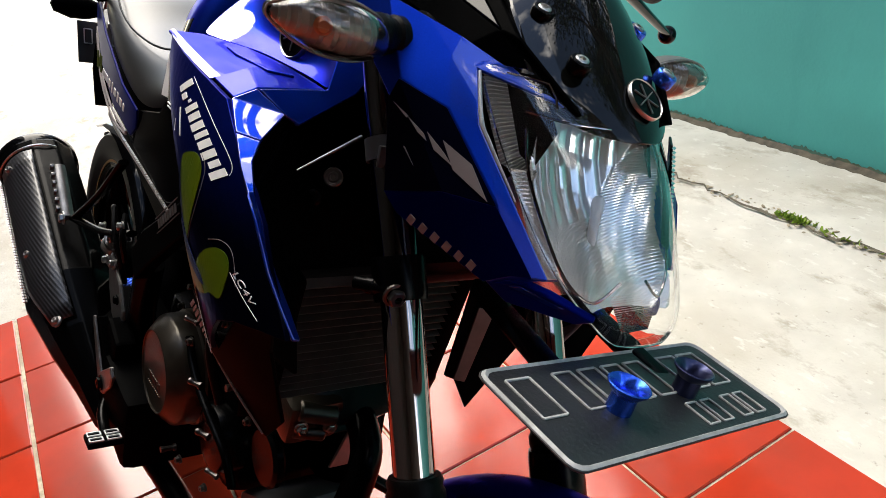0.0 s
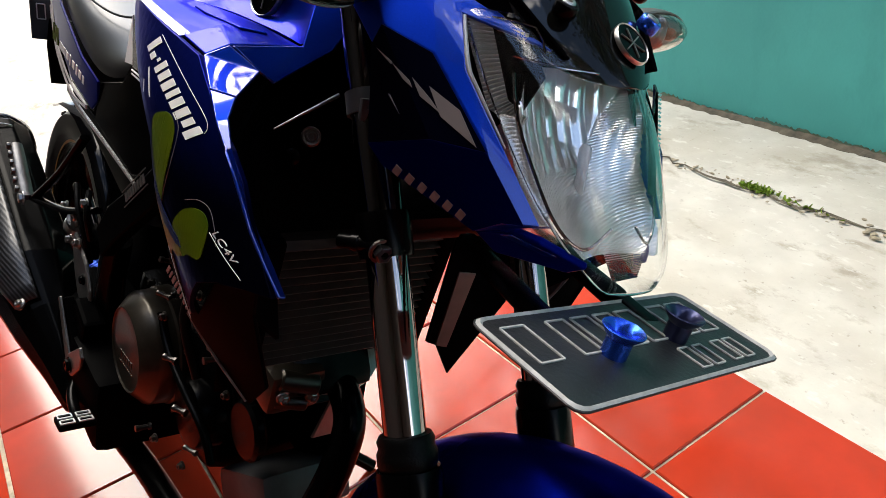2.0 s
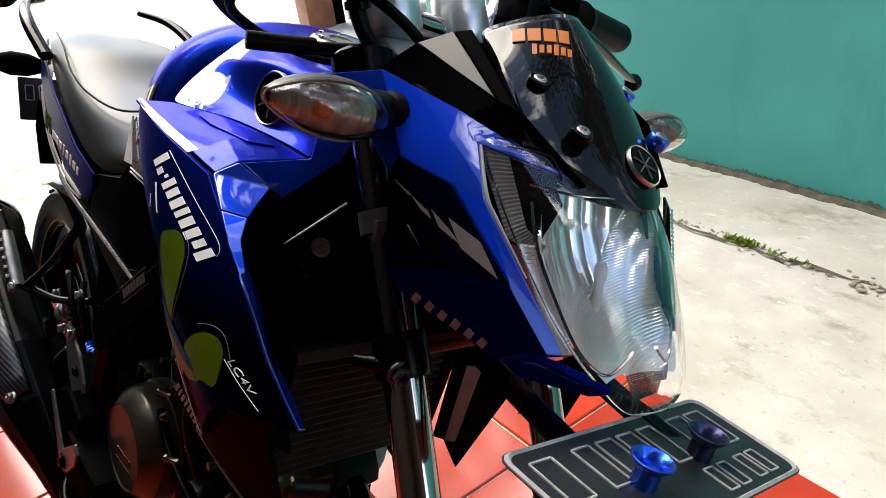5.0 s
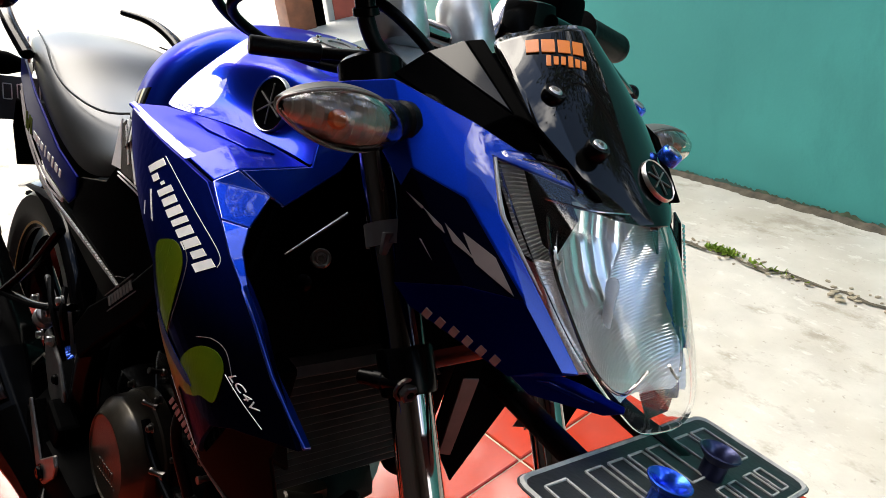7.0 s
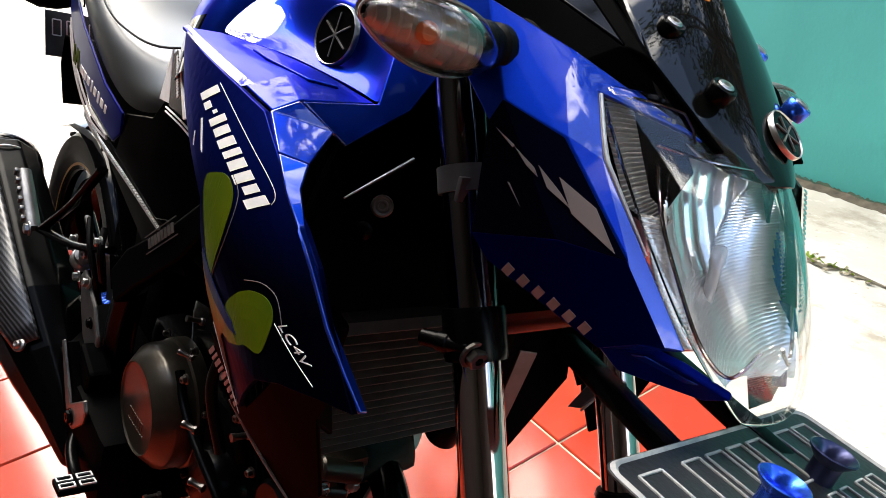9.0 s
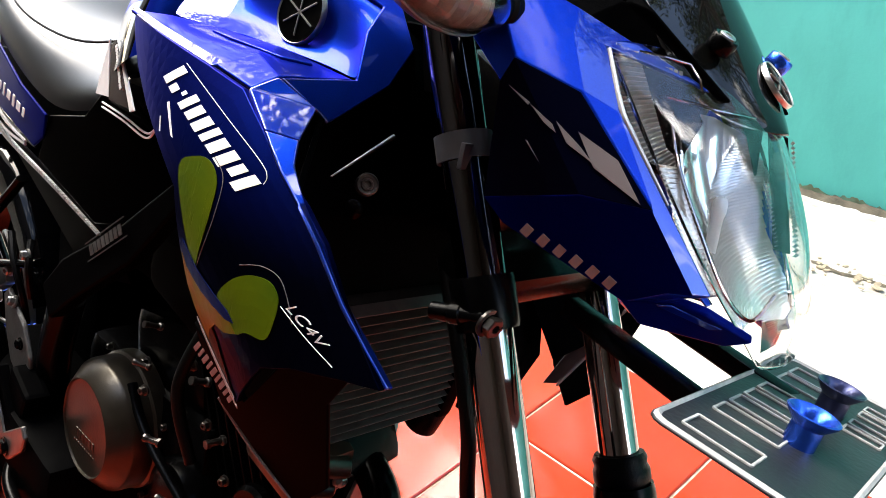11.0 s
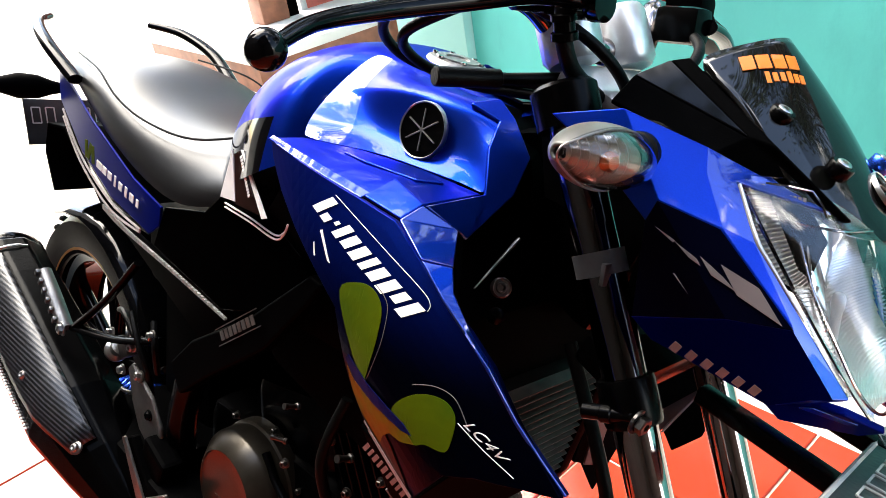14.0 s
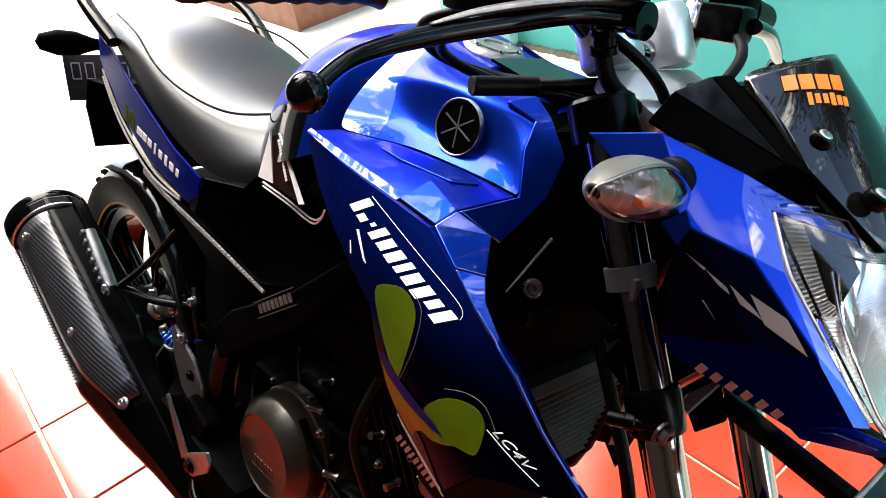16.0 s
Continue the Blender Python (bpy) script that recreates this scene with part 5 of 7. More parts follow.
RIM = [(0.158, 0.8545), (0.20, 0.8465), (0.245, 0.839), (0.29, 0.831), (0.330, 0.8222), (0.3635, 0.8013), (0.3928, 0.7824), (0.4185, 0.7682), (0.4428, 0.752), (0.4711, 0.7265), (0.4935, 0.7085), (0.5113, 0.6936),
       (0.487, 0.6905), (0.455, 0.684), (0.43, 0.674), (0.414, 0.655), (0.393, 0.631), (0.33, 0.661), (0.316, 0.690), (0.313, 0.714), (0.296, 0.748), (0.258, 0.770), (0.222, 0.792), (0.190, 0.816), (0.166, 0.84)]
for s in (-1, 1):
    ob = part("tank_shroud", on_skin(RIM, s, -0.004, 0.004), FADE, bike, "large blue tank shroud fading to black, with stickers", False)
    shroud = edges(ob, 0.0012, 2, 40)
    # bright blade along the front edge, turning inwards to a notch against the tank wing
    O = [(x, skin(x, z) * 0.35 + y * 0.65 + 0.0006, z) for x, y, z in ((0.330, 0.189, 0.8222), (0.3635, 0.1977, 0.8013), (0.3928, 0.2047, 0.7824), (0.4185, 0.2085, 0.7682), (0.4428, 0.210, 0.752), (0.4711, 0.2078, 0.7265), (0.4935, 0.204, 0.7085), (0.5113, 0.199, 0.6936))]
    I = [(0.3560, 0.1555, 0.8164), (0.3825, 0.1850, 0.7995), (0.3945, 0.1945, 0.7865), (0.4175, 0.2005, 0.7682), (0.4400, 0.2020, 0.7508), (0.4680, 0.1995, 0.7230), (0.4900, 0.1965, 0.7050), (0.5098, 0.1960, 0.6915)]
    C = (0.333, 0.1725, 0.8322)
    P = [(x, s * y, z) for x, y, z in O + I + [C]]
    shell("blade_top", [P[0], P[16], P[8], P[9], P[1]], [(0, 1, 2), (0, 2, 3, 4)], BLUE_SHEEN, shroud, "bright facet at the top of the blade", 0.003, 0.0012)
    shell("front_blade", P[:16], [(i, i + 1, i + 9, i + 8) for i in range(1, 7)], BLUE_SHEEN, shroud, "bright blue front blade of the shroud", 0.003, 0.0024)
    # shelf between shroud and tank, with a raised oblong field
    T = [(0.158, 0.197, 0.8545), (0.20, 0.1965, 0.8465), (0.245, 0.196, 0.839), (0.29, 0.1935, 0.831), (0.330, 0.1905, 0.8225), C, (0.338, 0.114, 0.837),
         (0.282, 0.124, 0.846), (0.246, 0.131, 0.8495), (0.219, 0.138, 0.8520), (0.197, 0.152, 0.854), (0.166, 0.166, 0.8555), (0.292, 0.164, 0.8425), (0.238, 0.168, 0.8475), (0.190, 0.176, 0.8505)]
    shell("shelf", [(x, s * y, z) for x, y, z in T], [(0, 1, 14, 11), (1, 2, 13, 14), (2, 3, 12, 13), (3, 4, 5, 12), (12, 5, 6, 7), (13, 12, 7, 8), (14, 13, 8, 9), (14, 9, 10, 11)], BLUE, shroud, "blue top shelf of the shroud", 0.003, 0.0025)
    V = [(0.218, s * 0.160, 0.8515), (0.228, s * 0.1455, 0.8520), (0.280, s * 0.134, 0.8485), (0.314, s * 0.132, 0.8425), (0.302, s * 0.152, 0.8435), (0.25, s * 0.163, 0.8490)]
    shell("shelf_field", V, [tuple(range(6))], BLUE, shroud, "raised oblong field on the shelf", 0.003, 0.0014)
    # chamfer along the upper rim, its white sky sheen forced by a stronger coat
    R0 = [(x, s * (skin(x, z) * 0.5 + y * 0.5 + 0.001), z - 0.0005) for x, y, z in T[:4]]
    R1 = [(x + 0.001, s * (y - 0.0055), z + 0.0026) for x, y, z in T[:4]]
    shell("rim_chamfer", R0 + R1, [(i, i + 1, i + 5, i + 4) for i in range(3)], BLUE_SHEEN, shroud, "chamfer along the rim, coated more strongly for its sheen", 0.002, 0.0006)
    # plain stickers
    decals = (("lime_sticker", GREEN_INK, rounded([(0.3005, 0.7635), (0.318, 0.7745), (0.335, 0.7745), (0.348, 0.764), (0.3505, 0.745), (0.347, 0.7235), (0.3385, 0.706), (0.320, 0.728)])),
              ("lime_sticker", GREEN_INK, rounded([(0.376, 0.698), (0.386, 0.712), (0.402, 0.7215), (0.420, 0.7235), (0.431, 0.7165), (0.433, 0.703), (0.4295, 0.6915), (0.412, 0.689), (0.402, 0.684), (0.392, 0.689)])),
              ("ochre_sticker", AMBER_INK, [(0.3165, 0.708), (0.326, 0.700), (0.348, 0.695), (0.372, 0.690), (0.393, 0.6895), (0.402, 0.684), (0.388, 0.679), (0.374, 0.679), (0.364, 0.671), (0.357, 0.6605), (0.343, 0.667), (0.331, 0.674), (0.322, 0.687)]),
              ("blue_dart", DART, [(0.315, 0.714), (0.320, 0.7190), (0.345, 0.7065), (0.372, 0.6990), (0.390, 0.6945), (0.3985, 0.6895), (0.388, 0.6885), (0.352, 0.6935), (0.326, 0.7015)]))
    for k, (nm, mt, pts) in enumerate(decals):
        part(nm, on_skin(pts, s, 0.0003 + 0.0002 * k, 0.0005), mt, shroud, "", False)
    part("maroon_sticker", on_skin([(0.352, 0.664), (0.358, 0.672), (0.366, 0.675), (0.374, 0.668), (0.385, 0.652), (0.391, 0.637), (0.386, 0.636), (0.365, 0.648)], s, 0.0004, 0.0005), MAROON_INK, shroud, "", False)
    # pale contour lines of the stickers
    for pts in ([(0.337, 0.778), (0.352, 0.768), (0.3555, 0.745), (0.350, 0.722), (0.343, 0.707)], [(0.392, 0.7245), (0.41, 0.7295), (0.426, 0.7275), (0.4385, 0.717), (0.446, 0.707)], [(0.3165, 0.7105), (0.336, 0.702), (0.372, 0.6925), (0.3985, 0.6885)]):
        b = bmesh.new()
        pipe(b, [(x, s * (skin(x, z) + 0.0006), z) for x, z in pts], 0.0003, 6, 6)
        part("sticker_contour", b, FAINT_INK, shroud, "thin pale contour line")
    # the model name as plain slanting white bars, with a thin line above them
    bars = strokes((0.2545, 0.8205), (0.381, 0.7645), ((0.009, 0.023, 0.001), (0.0085, 0.009, -0.006), (0.004, 0.005, 0.0), (0.008, 0.019, -0.001), (0.009, 0.017, -0.001), (0.0095, 0.018, -0.001), (0.007, 0.018, 0.0), (0.0095, 0.017, 0.0), (0.0095, 0.018, 0.0), (0.008, 0.013, 0.002), (0.009, 0.019, 0.001)), 0.75, 0.0040)
    for q in bars:
        part("name_bar", on_skin(q, s, 0.0003, 0.0004), WHITE_INK, shroud, "slanting white sticker bar", False)
    b = bmesh.new()
    pipe(b, [(x, s * (skin(x, z) + 0.0005), z) for x, z in ((0.268, 0.8285), (0.33, 0.8035), (0.374, 0.7845), (0.3845, 0.7775), (0.3850, 0.7725))], 0.0003, 6, 5)
    part("name_line", b, WHITE_INK, shroud, "thin white line along the name bars")
    for q in ([(0.262, 0.800), (0.265, 0.801), (0.2825, 0.779), (0.279, 0.780)], [(0.256, 0.789), (0.2575, 0.7895), (0.261, 0.779), (0.259, 0.779)]):
        part("white_slash", on_skin(q, s, 0.0003, 0.0004), WHITE_INK, shroud, "thin white slash sticker", False)
    # small lettering at the tip
    cu = bpy.data.curves.new("engine_mark", "FONT")
    cu.body, cu.size, cu.extrude, cu.align_x, cu.shear, cu.offset = "LC4V", 0.0105, 0.0003, "LEFT", 0.6, -0.0001
    tx = new("engine_mark", cu)
    tx.parent = shroud
    cu.materials.append(WHITE_INK)
    p, q = (Vector((x, s * (skin(x, z) + 0.0014), z)) for x, z in ((0.4375, 0.7145), (0.4855, 0.6960)))
    if s > 0:
        p, q = q, p
    ax = (q - p).normalized()
    nz = ax.cross(Vector((0.3, 0, 1)) if s < 0 else Vector((-0.3, 0, 1))).normalized()
    tx.matrix_local = Matrix.Translation(p) @ Matrix((ax, nz.cross(ax), nz)).transposed().to_4x4() @ Matrix.Diagonal((1.42, 1, 1, 1))
    tagged(tx, "thin white slanting letters")
    b = bmesh.new()
    pipe(b, [(x, s * (skin(x, z) + 0.0006), z) for x, z in ((0.4340, 0.7135), (0.4570, 0.7040), (0.4810, 0.6955))], 0.0003, 6, 5)
    part("mark_line", b, WHITE_INK, shroud, "thin white line under the letters")
    # oil sticker: double stripe on the lower edge and a row of plain bars
    for d in (0.0, 0.0045):
        q = [(0.3295 + d, 0.6625 - d * 0.3), (0.332 + d, 0.6655 - d * 0.3), (0.3935 + d * 0.6, 0.6345 - d * 0.2), (0.3915 + d * 0.6, 0.6315 - d * 0.2)]
        part("stripe", on_skin([(x + 0.002, z + 0.002 - d) for x, z in q], s, 0.0012, 0.0005), GREY_INK, shroud, "dull pink grey stripe", False)
    # lower cowl: black, running down to the belly
    V = [(0.329, s * 0.211, 0.662), (0.393, s * 0.206, 0.631), (0.43, s * 0.211, 0.674), (0.487, s * 0.205, 0.690), (0.455, s * 0.19, 0.655), (0.44, s * 0.165, 0.58), (0.412, s * 0.165, 0.55), (0.378, s * 0.18, 0.578), (0.355, s * 0.198, 0.61)]
    low = shell("lower_cowl", V, [(0, 1, 8), (1, 2, 5, 7), (2, 3, 4, 5), (5, 6, 7), (1, 7, 8)], BLACK, shroud, "black lower cowl", 0.004, 0.0015)
    a, c = Vector((0.3385, s * 0.2125, 0.6495)), Vector((0.3825, s * 0.2065, 0.6255))
    om = seated(a, (c - a) * -s, (0, 0, 1))
    blocks("oil_mark", [((0.0026 if k % 2 else 0.0036, 0.0075, 0.0008), om @ pose(-s * (0.002 + 0.0056 * k), -0.001, 0.0015, 0, 0, -8)) for k in range(9)], RED_INK, low, "dull red sticker bar")
    # pale edging of the belly piece
    b = bmesh.new()
    pipe(b, [(0.352, s * 0.2, 0.612), (0.375, s * 0.184, 0.58), (0.41, s * 0.168, 0.552)], 0.0012, 8, 5)
    part("edging", b, FAINT_INK, low, "thin pale edging")
    # wind deflector fin ahead of the radiator, with two bright edges
    V = [(0.408, s * 0.187, 0.660), (0.430, s * 0.190, 0.668), (0.440, s * 0.186, 0.662), (0.425, s * 0.176, 0.622), (0.398, s * 0.160, 0.570), (0.386, s * 0.155, 0.566), (0.405, s * 0.180, 0.63)]
    shell("deflector", V, [(0, 1, 2, 6), (6, 2, 3), (6, 3, 4, 5)], FIN, shroud, "dark brown deflector fin", 0.004, 0.001)
    for dx in (0.0, 0.009):
        b = bmesh.new()
        pipe(b, [(0.431 + dx, s * 0.192, 0.667), (0.414 + dx, s * 0.178, 0.620), (0.390 + dx, s * 0.160, 0.568)], 0.0012, 6, 5)
        part("fin_edge", b, GREY_INK, shroud, "thin pale edge of the fin")

V = [(0.357, 0.098, 0.634), (0.356, 0.17, 0.625), (0.37, 0.16, 0.59), (0.367, 0.12, 0.539), (0.365, 0.093, 0.504), (0.355, 0.078, 0.537), (0.372, 0.195, 0.70), (0.372, 0.07, 0.70), (0.350, 0.068, 0.54)]
far_low = shell("far_lower_cowl", V, [(0, 1, 2, 3), (0, 3, 4, 5), (0, 7, 6, 1), (7, 0, 5, 8)], BLACK, bike, "black lower cowl on the far side", 0.004, 0.001)
V = [(0.366, 0.083, 0.628), (0.371, 0.103, 0.626), (0.370, 0.081, 0.541), (0.362, 0.071, 0.541)]
shell("far_deflector", V, [(0, 1, 2, 3)], FAR_FIN, far_low, "brown deflector fin on the far side", 0.003, 0.001)
# --- radiator, its guard slats and the dark shield above
b = bmesh.new()
RM = Matrix.Translation((0.358, -0.052, 0.632)) @ pose(0, 0, 0, 0, 14, 0)
box(b, (0.028, 0.178, 0.135), RM @ pose(0, 0, -0.012), 0.004)
rad = part("radiator", b, CORE, bike, "black slatted radiator")
for k in range(15):
    b = bmesh.new()
    box(b, (0.010, 0.174, 0.0013), RM @ pose(0.017, 0, -0.076 + 0.0092 * k, 0, 24, 0), 0.0003)
    part("guard_slat", b, SLAT, rad, "", False)
for s in (-1, 1):
    b = bmesh.new()
    box(b, (0.03, 0.018, 0.15), RM @ pose(0.008, s * 0.092, -0.014), 0.005)
    part("side_tank", b, BLACK, rad, "black side tank")
b = bmesh.new()
lathe(b, [(0, 0), (0.016, 0), (0.018, 0.003), (0.018, 0.028), (0, 0.03)], between((0.338, 0.045, 0.545), (0.326, 0.045, 0.515)), 20)
part("drain_boss", b, RUBBER, rad)
V = [(0.342, -0.15, 0.812), (0.325, -0.105, 0.835), (0.325, 0.105, 0.835), (0.342, 0.15, 0.812), (0.365, 0.165, 0.745), (0.365, -0.165, 0.745), (0.348, 0.0, 0.775), (0.37, -0.16, 0.68), (0.37, 0.16, 0.68)]
shield_in = shell("air_shield", V, [(0, 1, 6, 5), (1, 2, 6), (2, 3, 4, 6), (4, 5, 6), (5, 4, 8, 7)], BLACK, bike, "matt black inner air shield", 0.004, 0.002)
for s in (-1, 1):
    V = [(0.30, s * 0.100, 0.85), (0.335, s * 0.107, 0.837), (0.352, s * 0.147, 0.812), (0.392, s * 0.188, 0.768), (0.424, s * 0.200, 0.740), (0.46, s * 0.205, 0.714), (0.445, s * 0.19, 0.65), (0.40, s * 0.14, 0.60), (0.36, s * 0.13, 0.66), (0.30, s * 0.12, 0.75)]
    shell("inner_duct", V, [(0, 1, 9), (1, 2, 9), (2, 3, 9), (3, 8, 9), (3, 4, 7, 8), (4, 5, 6, 7)], BLACK, shield_in, "matt black inner duct", 0.004, 0.001)
    b = bmesh.new()
    p, q = Vector((0.357, s * 0.083, 0.803)), Vector((0.371, s * 0.147, 0.775))
    rod(b, p, q, 0.0019, 0.0006, 8)
    part("trim_strip", b, STEEL, shield_in, "thin bright metal strip", False)
    b = bmesh.new()
    mm = between((0.366, s * 0.11, 0.768), (0.376, s * 0.116, 0.772))
    lathe(b, [(0.0085, 0), (0.0085, 0.004), (0.0076, 0.005), (0.0068, 0.0035), (0.0048, 0.003), (0.0042, 0.0045), (0.0030, 0.0045), (0.0025, 0.001), (0, 0.001)], mm, 22, False)
    part("shield_screw", b, ALLOY, shield_in, "steel socket screw")
    b = bmesh.new()
    lathe(b, [(0.006, 0), (0.007, 0.003), (0.004, 0.005), (0, 0.005)], between((0.385, s * 0.135, 0.756), (0.395, s * 0.145, 0.757)), 16, False)
    part("rivet", b, BLACK_METAL, shield_in)
b = bmesh.new()
box(b, (0.1, 0.055, 0.13), Matrix.Translation((0.38, 0.0, 0.80)) @ pose(0, 0, 0, 0, 25, 0), 0.012)
part("head_tube", b, BLACK_METAL, bike, "black steering head")
b = bmesh.new()
box(b, (0.07, 0.12, 0.12), Matrix.Translation((0.50, MID, 0.83)) @ pose(0, 0, 0, 0, 10, 0), 0.015)
part("headlight_back", b, BLACK, bike, "black back of the headlight")

# --- airbox and inner frame that close the middle of the machine
b = bmesh.new()
box(b, (0.42, 0.2, 0.16), Matrix.Translation((0.1, 0, 0.70)), 0.03)
part("airbox", b, BLACK, bike, "black airbox")
b = bmesh.new()
box(b, (0.3, 0.18, 0.14), Matrix.Translation((0.16, 0, 0.60)) @ pose(0, 0, 0, 0, 12, 0), 0.02)
part("intake_box", b, BLACK, bike, "black intake housing")
b = bmesh.new()
box(b, (0.36, 0.17, 0.12), Matrix.Translation((-0.16, 0, 0.62)), 0.02)
part("battery_tray", b, BLACK, bike, "black battery tray")
b = bmesh.new()
box(b, (0.54, 0.05, 0.4), Matrix.Translation((0.01, 0.03, 0.52)), 0.02)
part("crankcase_core", b, BLACK, bike, "black core of the engine")
b = bmesh.new()
box(b, (0.15, 0.12, 0.24), Matrix.Translation((-0.265, 0.0, 0.44)), 0.02)
part("shock_housing", b, BLACK, bike, "black housing of the rear shock")
# --- frame beams
for s in (-1, 1):
    V = [(0.17, s * 0.128, 0.712), (0.155, s * 0.132, 0.69), (0.09, s * 0.14, 0.618), (-0.03, s * 0.145, 0.535), (-0.09, s * 0.145, 0.49), (-0.115, s * 0.145, 0.525), (-0.06, s * 0.145, 0.575), (0.06, s * 0.142, 0.645), (0.15, s * 0.13, 0.718)]
    beam = shell("frame_beam", V, [(0, 1, 7, 8), (1, 2, 7), (2, 3, 6, 7), (3, 4, 5, 6)], BLACK, bike, "satin black frame beam", 0.02, 0.004)
    SM2 = seated((0.05, s * 0.1535, 0.632), (0.12, 0.0, 0.078), (0, 0, 1))
    blocks("beam_mark", [((0.0075, 0.011, 0.001), SM2 @ pose(-0.045 + 0.0105 * k, 0, 0)) for k in range(8)], ALLOY, beam, "grey sticker bar")
    b = bmesh.new()
    for dz in (-0.0095, 0.0095):
        box(b, (0.1, 0.001, 0.001), SM2 @ pose(-0.008, dz, 0))
    part("beam_lines", b, ALLOY, beam, "thin grey lines", False)
    b = bmesh.new()
    pipe(b, [(-0.10, s * 0.13, 0.51), (-0.13, s * 0.13, 0.42), (-0.13, s * 0.13, 0.31)], 0.02, 14, 6)
    part("pivot_post", b, BLACK_METAL, beam)
    V = [(0.172, s * 0.165, 0.85), (0.288, s * 0.195, 0.75), (0.313, s * 0.195, 0.70), (0.20, s * 0.135, 0.72), (0.07, s * 0.14, 0.76)]
    shell("side_filler", V, [(0, 1, 2, 3, 4)], BLACK, beam, "black filler panel", 0.004, 0.001)

# --- engine
b = bmesh.new()
box(b, (0.30, 0.2, 0.17), Matrix.Translation((0.03, 0, 0.38)), 0.03)
box(b, (0.16, 0.17, 0.10), Matrix.Translation((0.06, 0, 0.49)) @ pose(0, 0, 0, 0, -10, 0), 0.02)
engine = part("crankcase", b, BLACK_METAL, bike, "black cast crankcase")
# cylinder leaning forward with fins
cyl = Matrix.Translation((0.19, 0, 0.47)) @ pose(0, 0, 0, 0, 60, 0)
b = bmesh.new()
lathe(b, [(0, -0.05), (0.06, -0.05), (0.062, 0.0), (0.062, 0.10), (0, 0.10)], cyl, 28)
cylinder = part("cylinder", b, ALLOY, engine, "finned alloy cylinder")
for k in range(7):
    b = bmesh.new()
    box(b, (0.14, 0.125, 0.004), cyl @ pose(0, -0.02, -0.03 + 0.016 * k), 0.001)
    part("fin", b, BLACK_METAL, cylinder, "", False)
b = bmesh.new()
box(b, (0.11, 0.095, 0.06), cyl @ pose(0, -0.035, 0.12), 0.015)
part("cylinder_head", b, BLACK_METAL, engine, "black cylinder head")
b = bmesh.new()
rod(b, (0.27, -0.085, 0.42), (0.27, -0.10, 0.42), 0.035, n=24, bevel=0.004)
part("water_pump", b, BLACK_METAL, engine, "round black pump cover")
b = bmesh.new()
box(b, (0.08, 0.062, 0.050), Matrix.Translation((0.30, -0.078, 0.508)) @ pose(0, 0, 0, 0, 12, 0), 0.010)
rod(b, (0.335, -0.098, 0.518), (0.342, -0.058, 0.508), 0.011, n=16, bevel=0.002)
rod(b, (0.330, -0.100, 0.492), (0.338, -0.066, 0.486), 0.008, n=16, bevel=0.002)
head2 = part("rocker_cover", b, COVER, engine, "brown grey rocker cover")
for k in range(2):
    bolt("rocker_bolt", (0.342, -0.096 + 0.032 * k, 0.502 - 0.004 * k), (1, 0, -0.2), 0.0055, head2, STEEL, 0.007)
b = plank([(-0.022, -0.05), (0.0, 0.0), (0.010, 0.022), (0.016, -0.02), (0.014, -0.05)], 0.004, Matrix(((0, 0, 1, 0.33), (1, 0, 0, -0.030), (0, 1, 0, 0.487), (0, 0, 0, 1))), 0.001)
part("engine_hanger", b, ALLOY, engine, "grey alloy engine hanger plate", False)

# round side cover
EM = between((0.020, -0.09, 0.404), (0.022, -0.2, 0.404))
b = bmesh.new()
lathe(b, [(0.079, 0.0), (0.079, 0.016), (0.0762, 0.0185), (0.0752, 0.040), (0.0735, 0.0445), (0.057, 0.0605), (0.0555, 0.0615)], EM, 52, False)
cover = part("clutch_cover", b, COVER, engine, "bronze grey round clutch cover")
b = bmesh.new()
lathe(b, [(0.0555, 0.0615), (0.0540, 0.0595), (0.050, 0.0588), (0.03, 0.0592), (0, 0.0595)], EM, 52, False)
part("cover_face", b, COVER, cover, "sunk flat face of the cover")
blocks("cover_mark", [((0.005, 0.010, 0.0008), EM @ pose(-0.020 + 0.008 * k, -0.014, 0.0596)) for k in range(6)], COVER, cover, "embossed bar")
blocks("cover_dot", [((0.0022, 0.0022, 0.001), EM @ pose(-0.026 + 0.0055 * k, -0.026, 0.0594)) for k in range(10)], COVER, cover, "tiny embossed dot")
for a in (0.35, 1.25, 2.3, 3.3, 4.2, 5.3):
    c = EM @ Vector((0.087 * math.cos(a), 0.087 * math.sin(a), 0.008))
    w = EM.to_3x3() @ Vector((0, 0, 1))
    bolt("cover_bolt", c, w, 0.0040, cover, DULL_STEEL, 0.008)
# flange of the case that runs forward and down
b = bmesh.new()
pipe(b, [(0.060, -0.120, 0.470), (0.085, -0.122, 0.447), (0.120, -0.122, 0.426), (0.160, -0.120, 0.408), (0.205, -0.116, 0.385), (0.225, -0.112, 0.352)], 0.0055, 10, 6, 0.7)
part("case_flange", b, BLACK_METAL, engine, "black flange of the crankcase")
# second case cover ahead of it, seen edge on
b = bmesh.new()
lathe(b, [(0.046, 0), (0.046, 0.02), (0.042, 0.03), (0.03, 0.032), (0, 0.032)], between((0.15, -0.085, 0.375), (0.152, -0.2, 0.377)), 32, False)
part("front_cover", b, BLACK_METAL, engine, "smaller black case cover")
for p in ((0.2, -0.11, 0.49), (0.225, -0.10, 0.44), (0.24, -0.1, 0.52), (0.13, -0.14, 0.50), (0.18, -0.12, 0.545), (0.12, -0.14, 0.33), (0.16, -0.12, 0.31)):
    bolt("case_bolt", p, (0.2, -1, 0), 0.0042, engine, DULL_STEEL, 0.007)
b = bmesh.new()
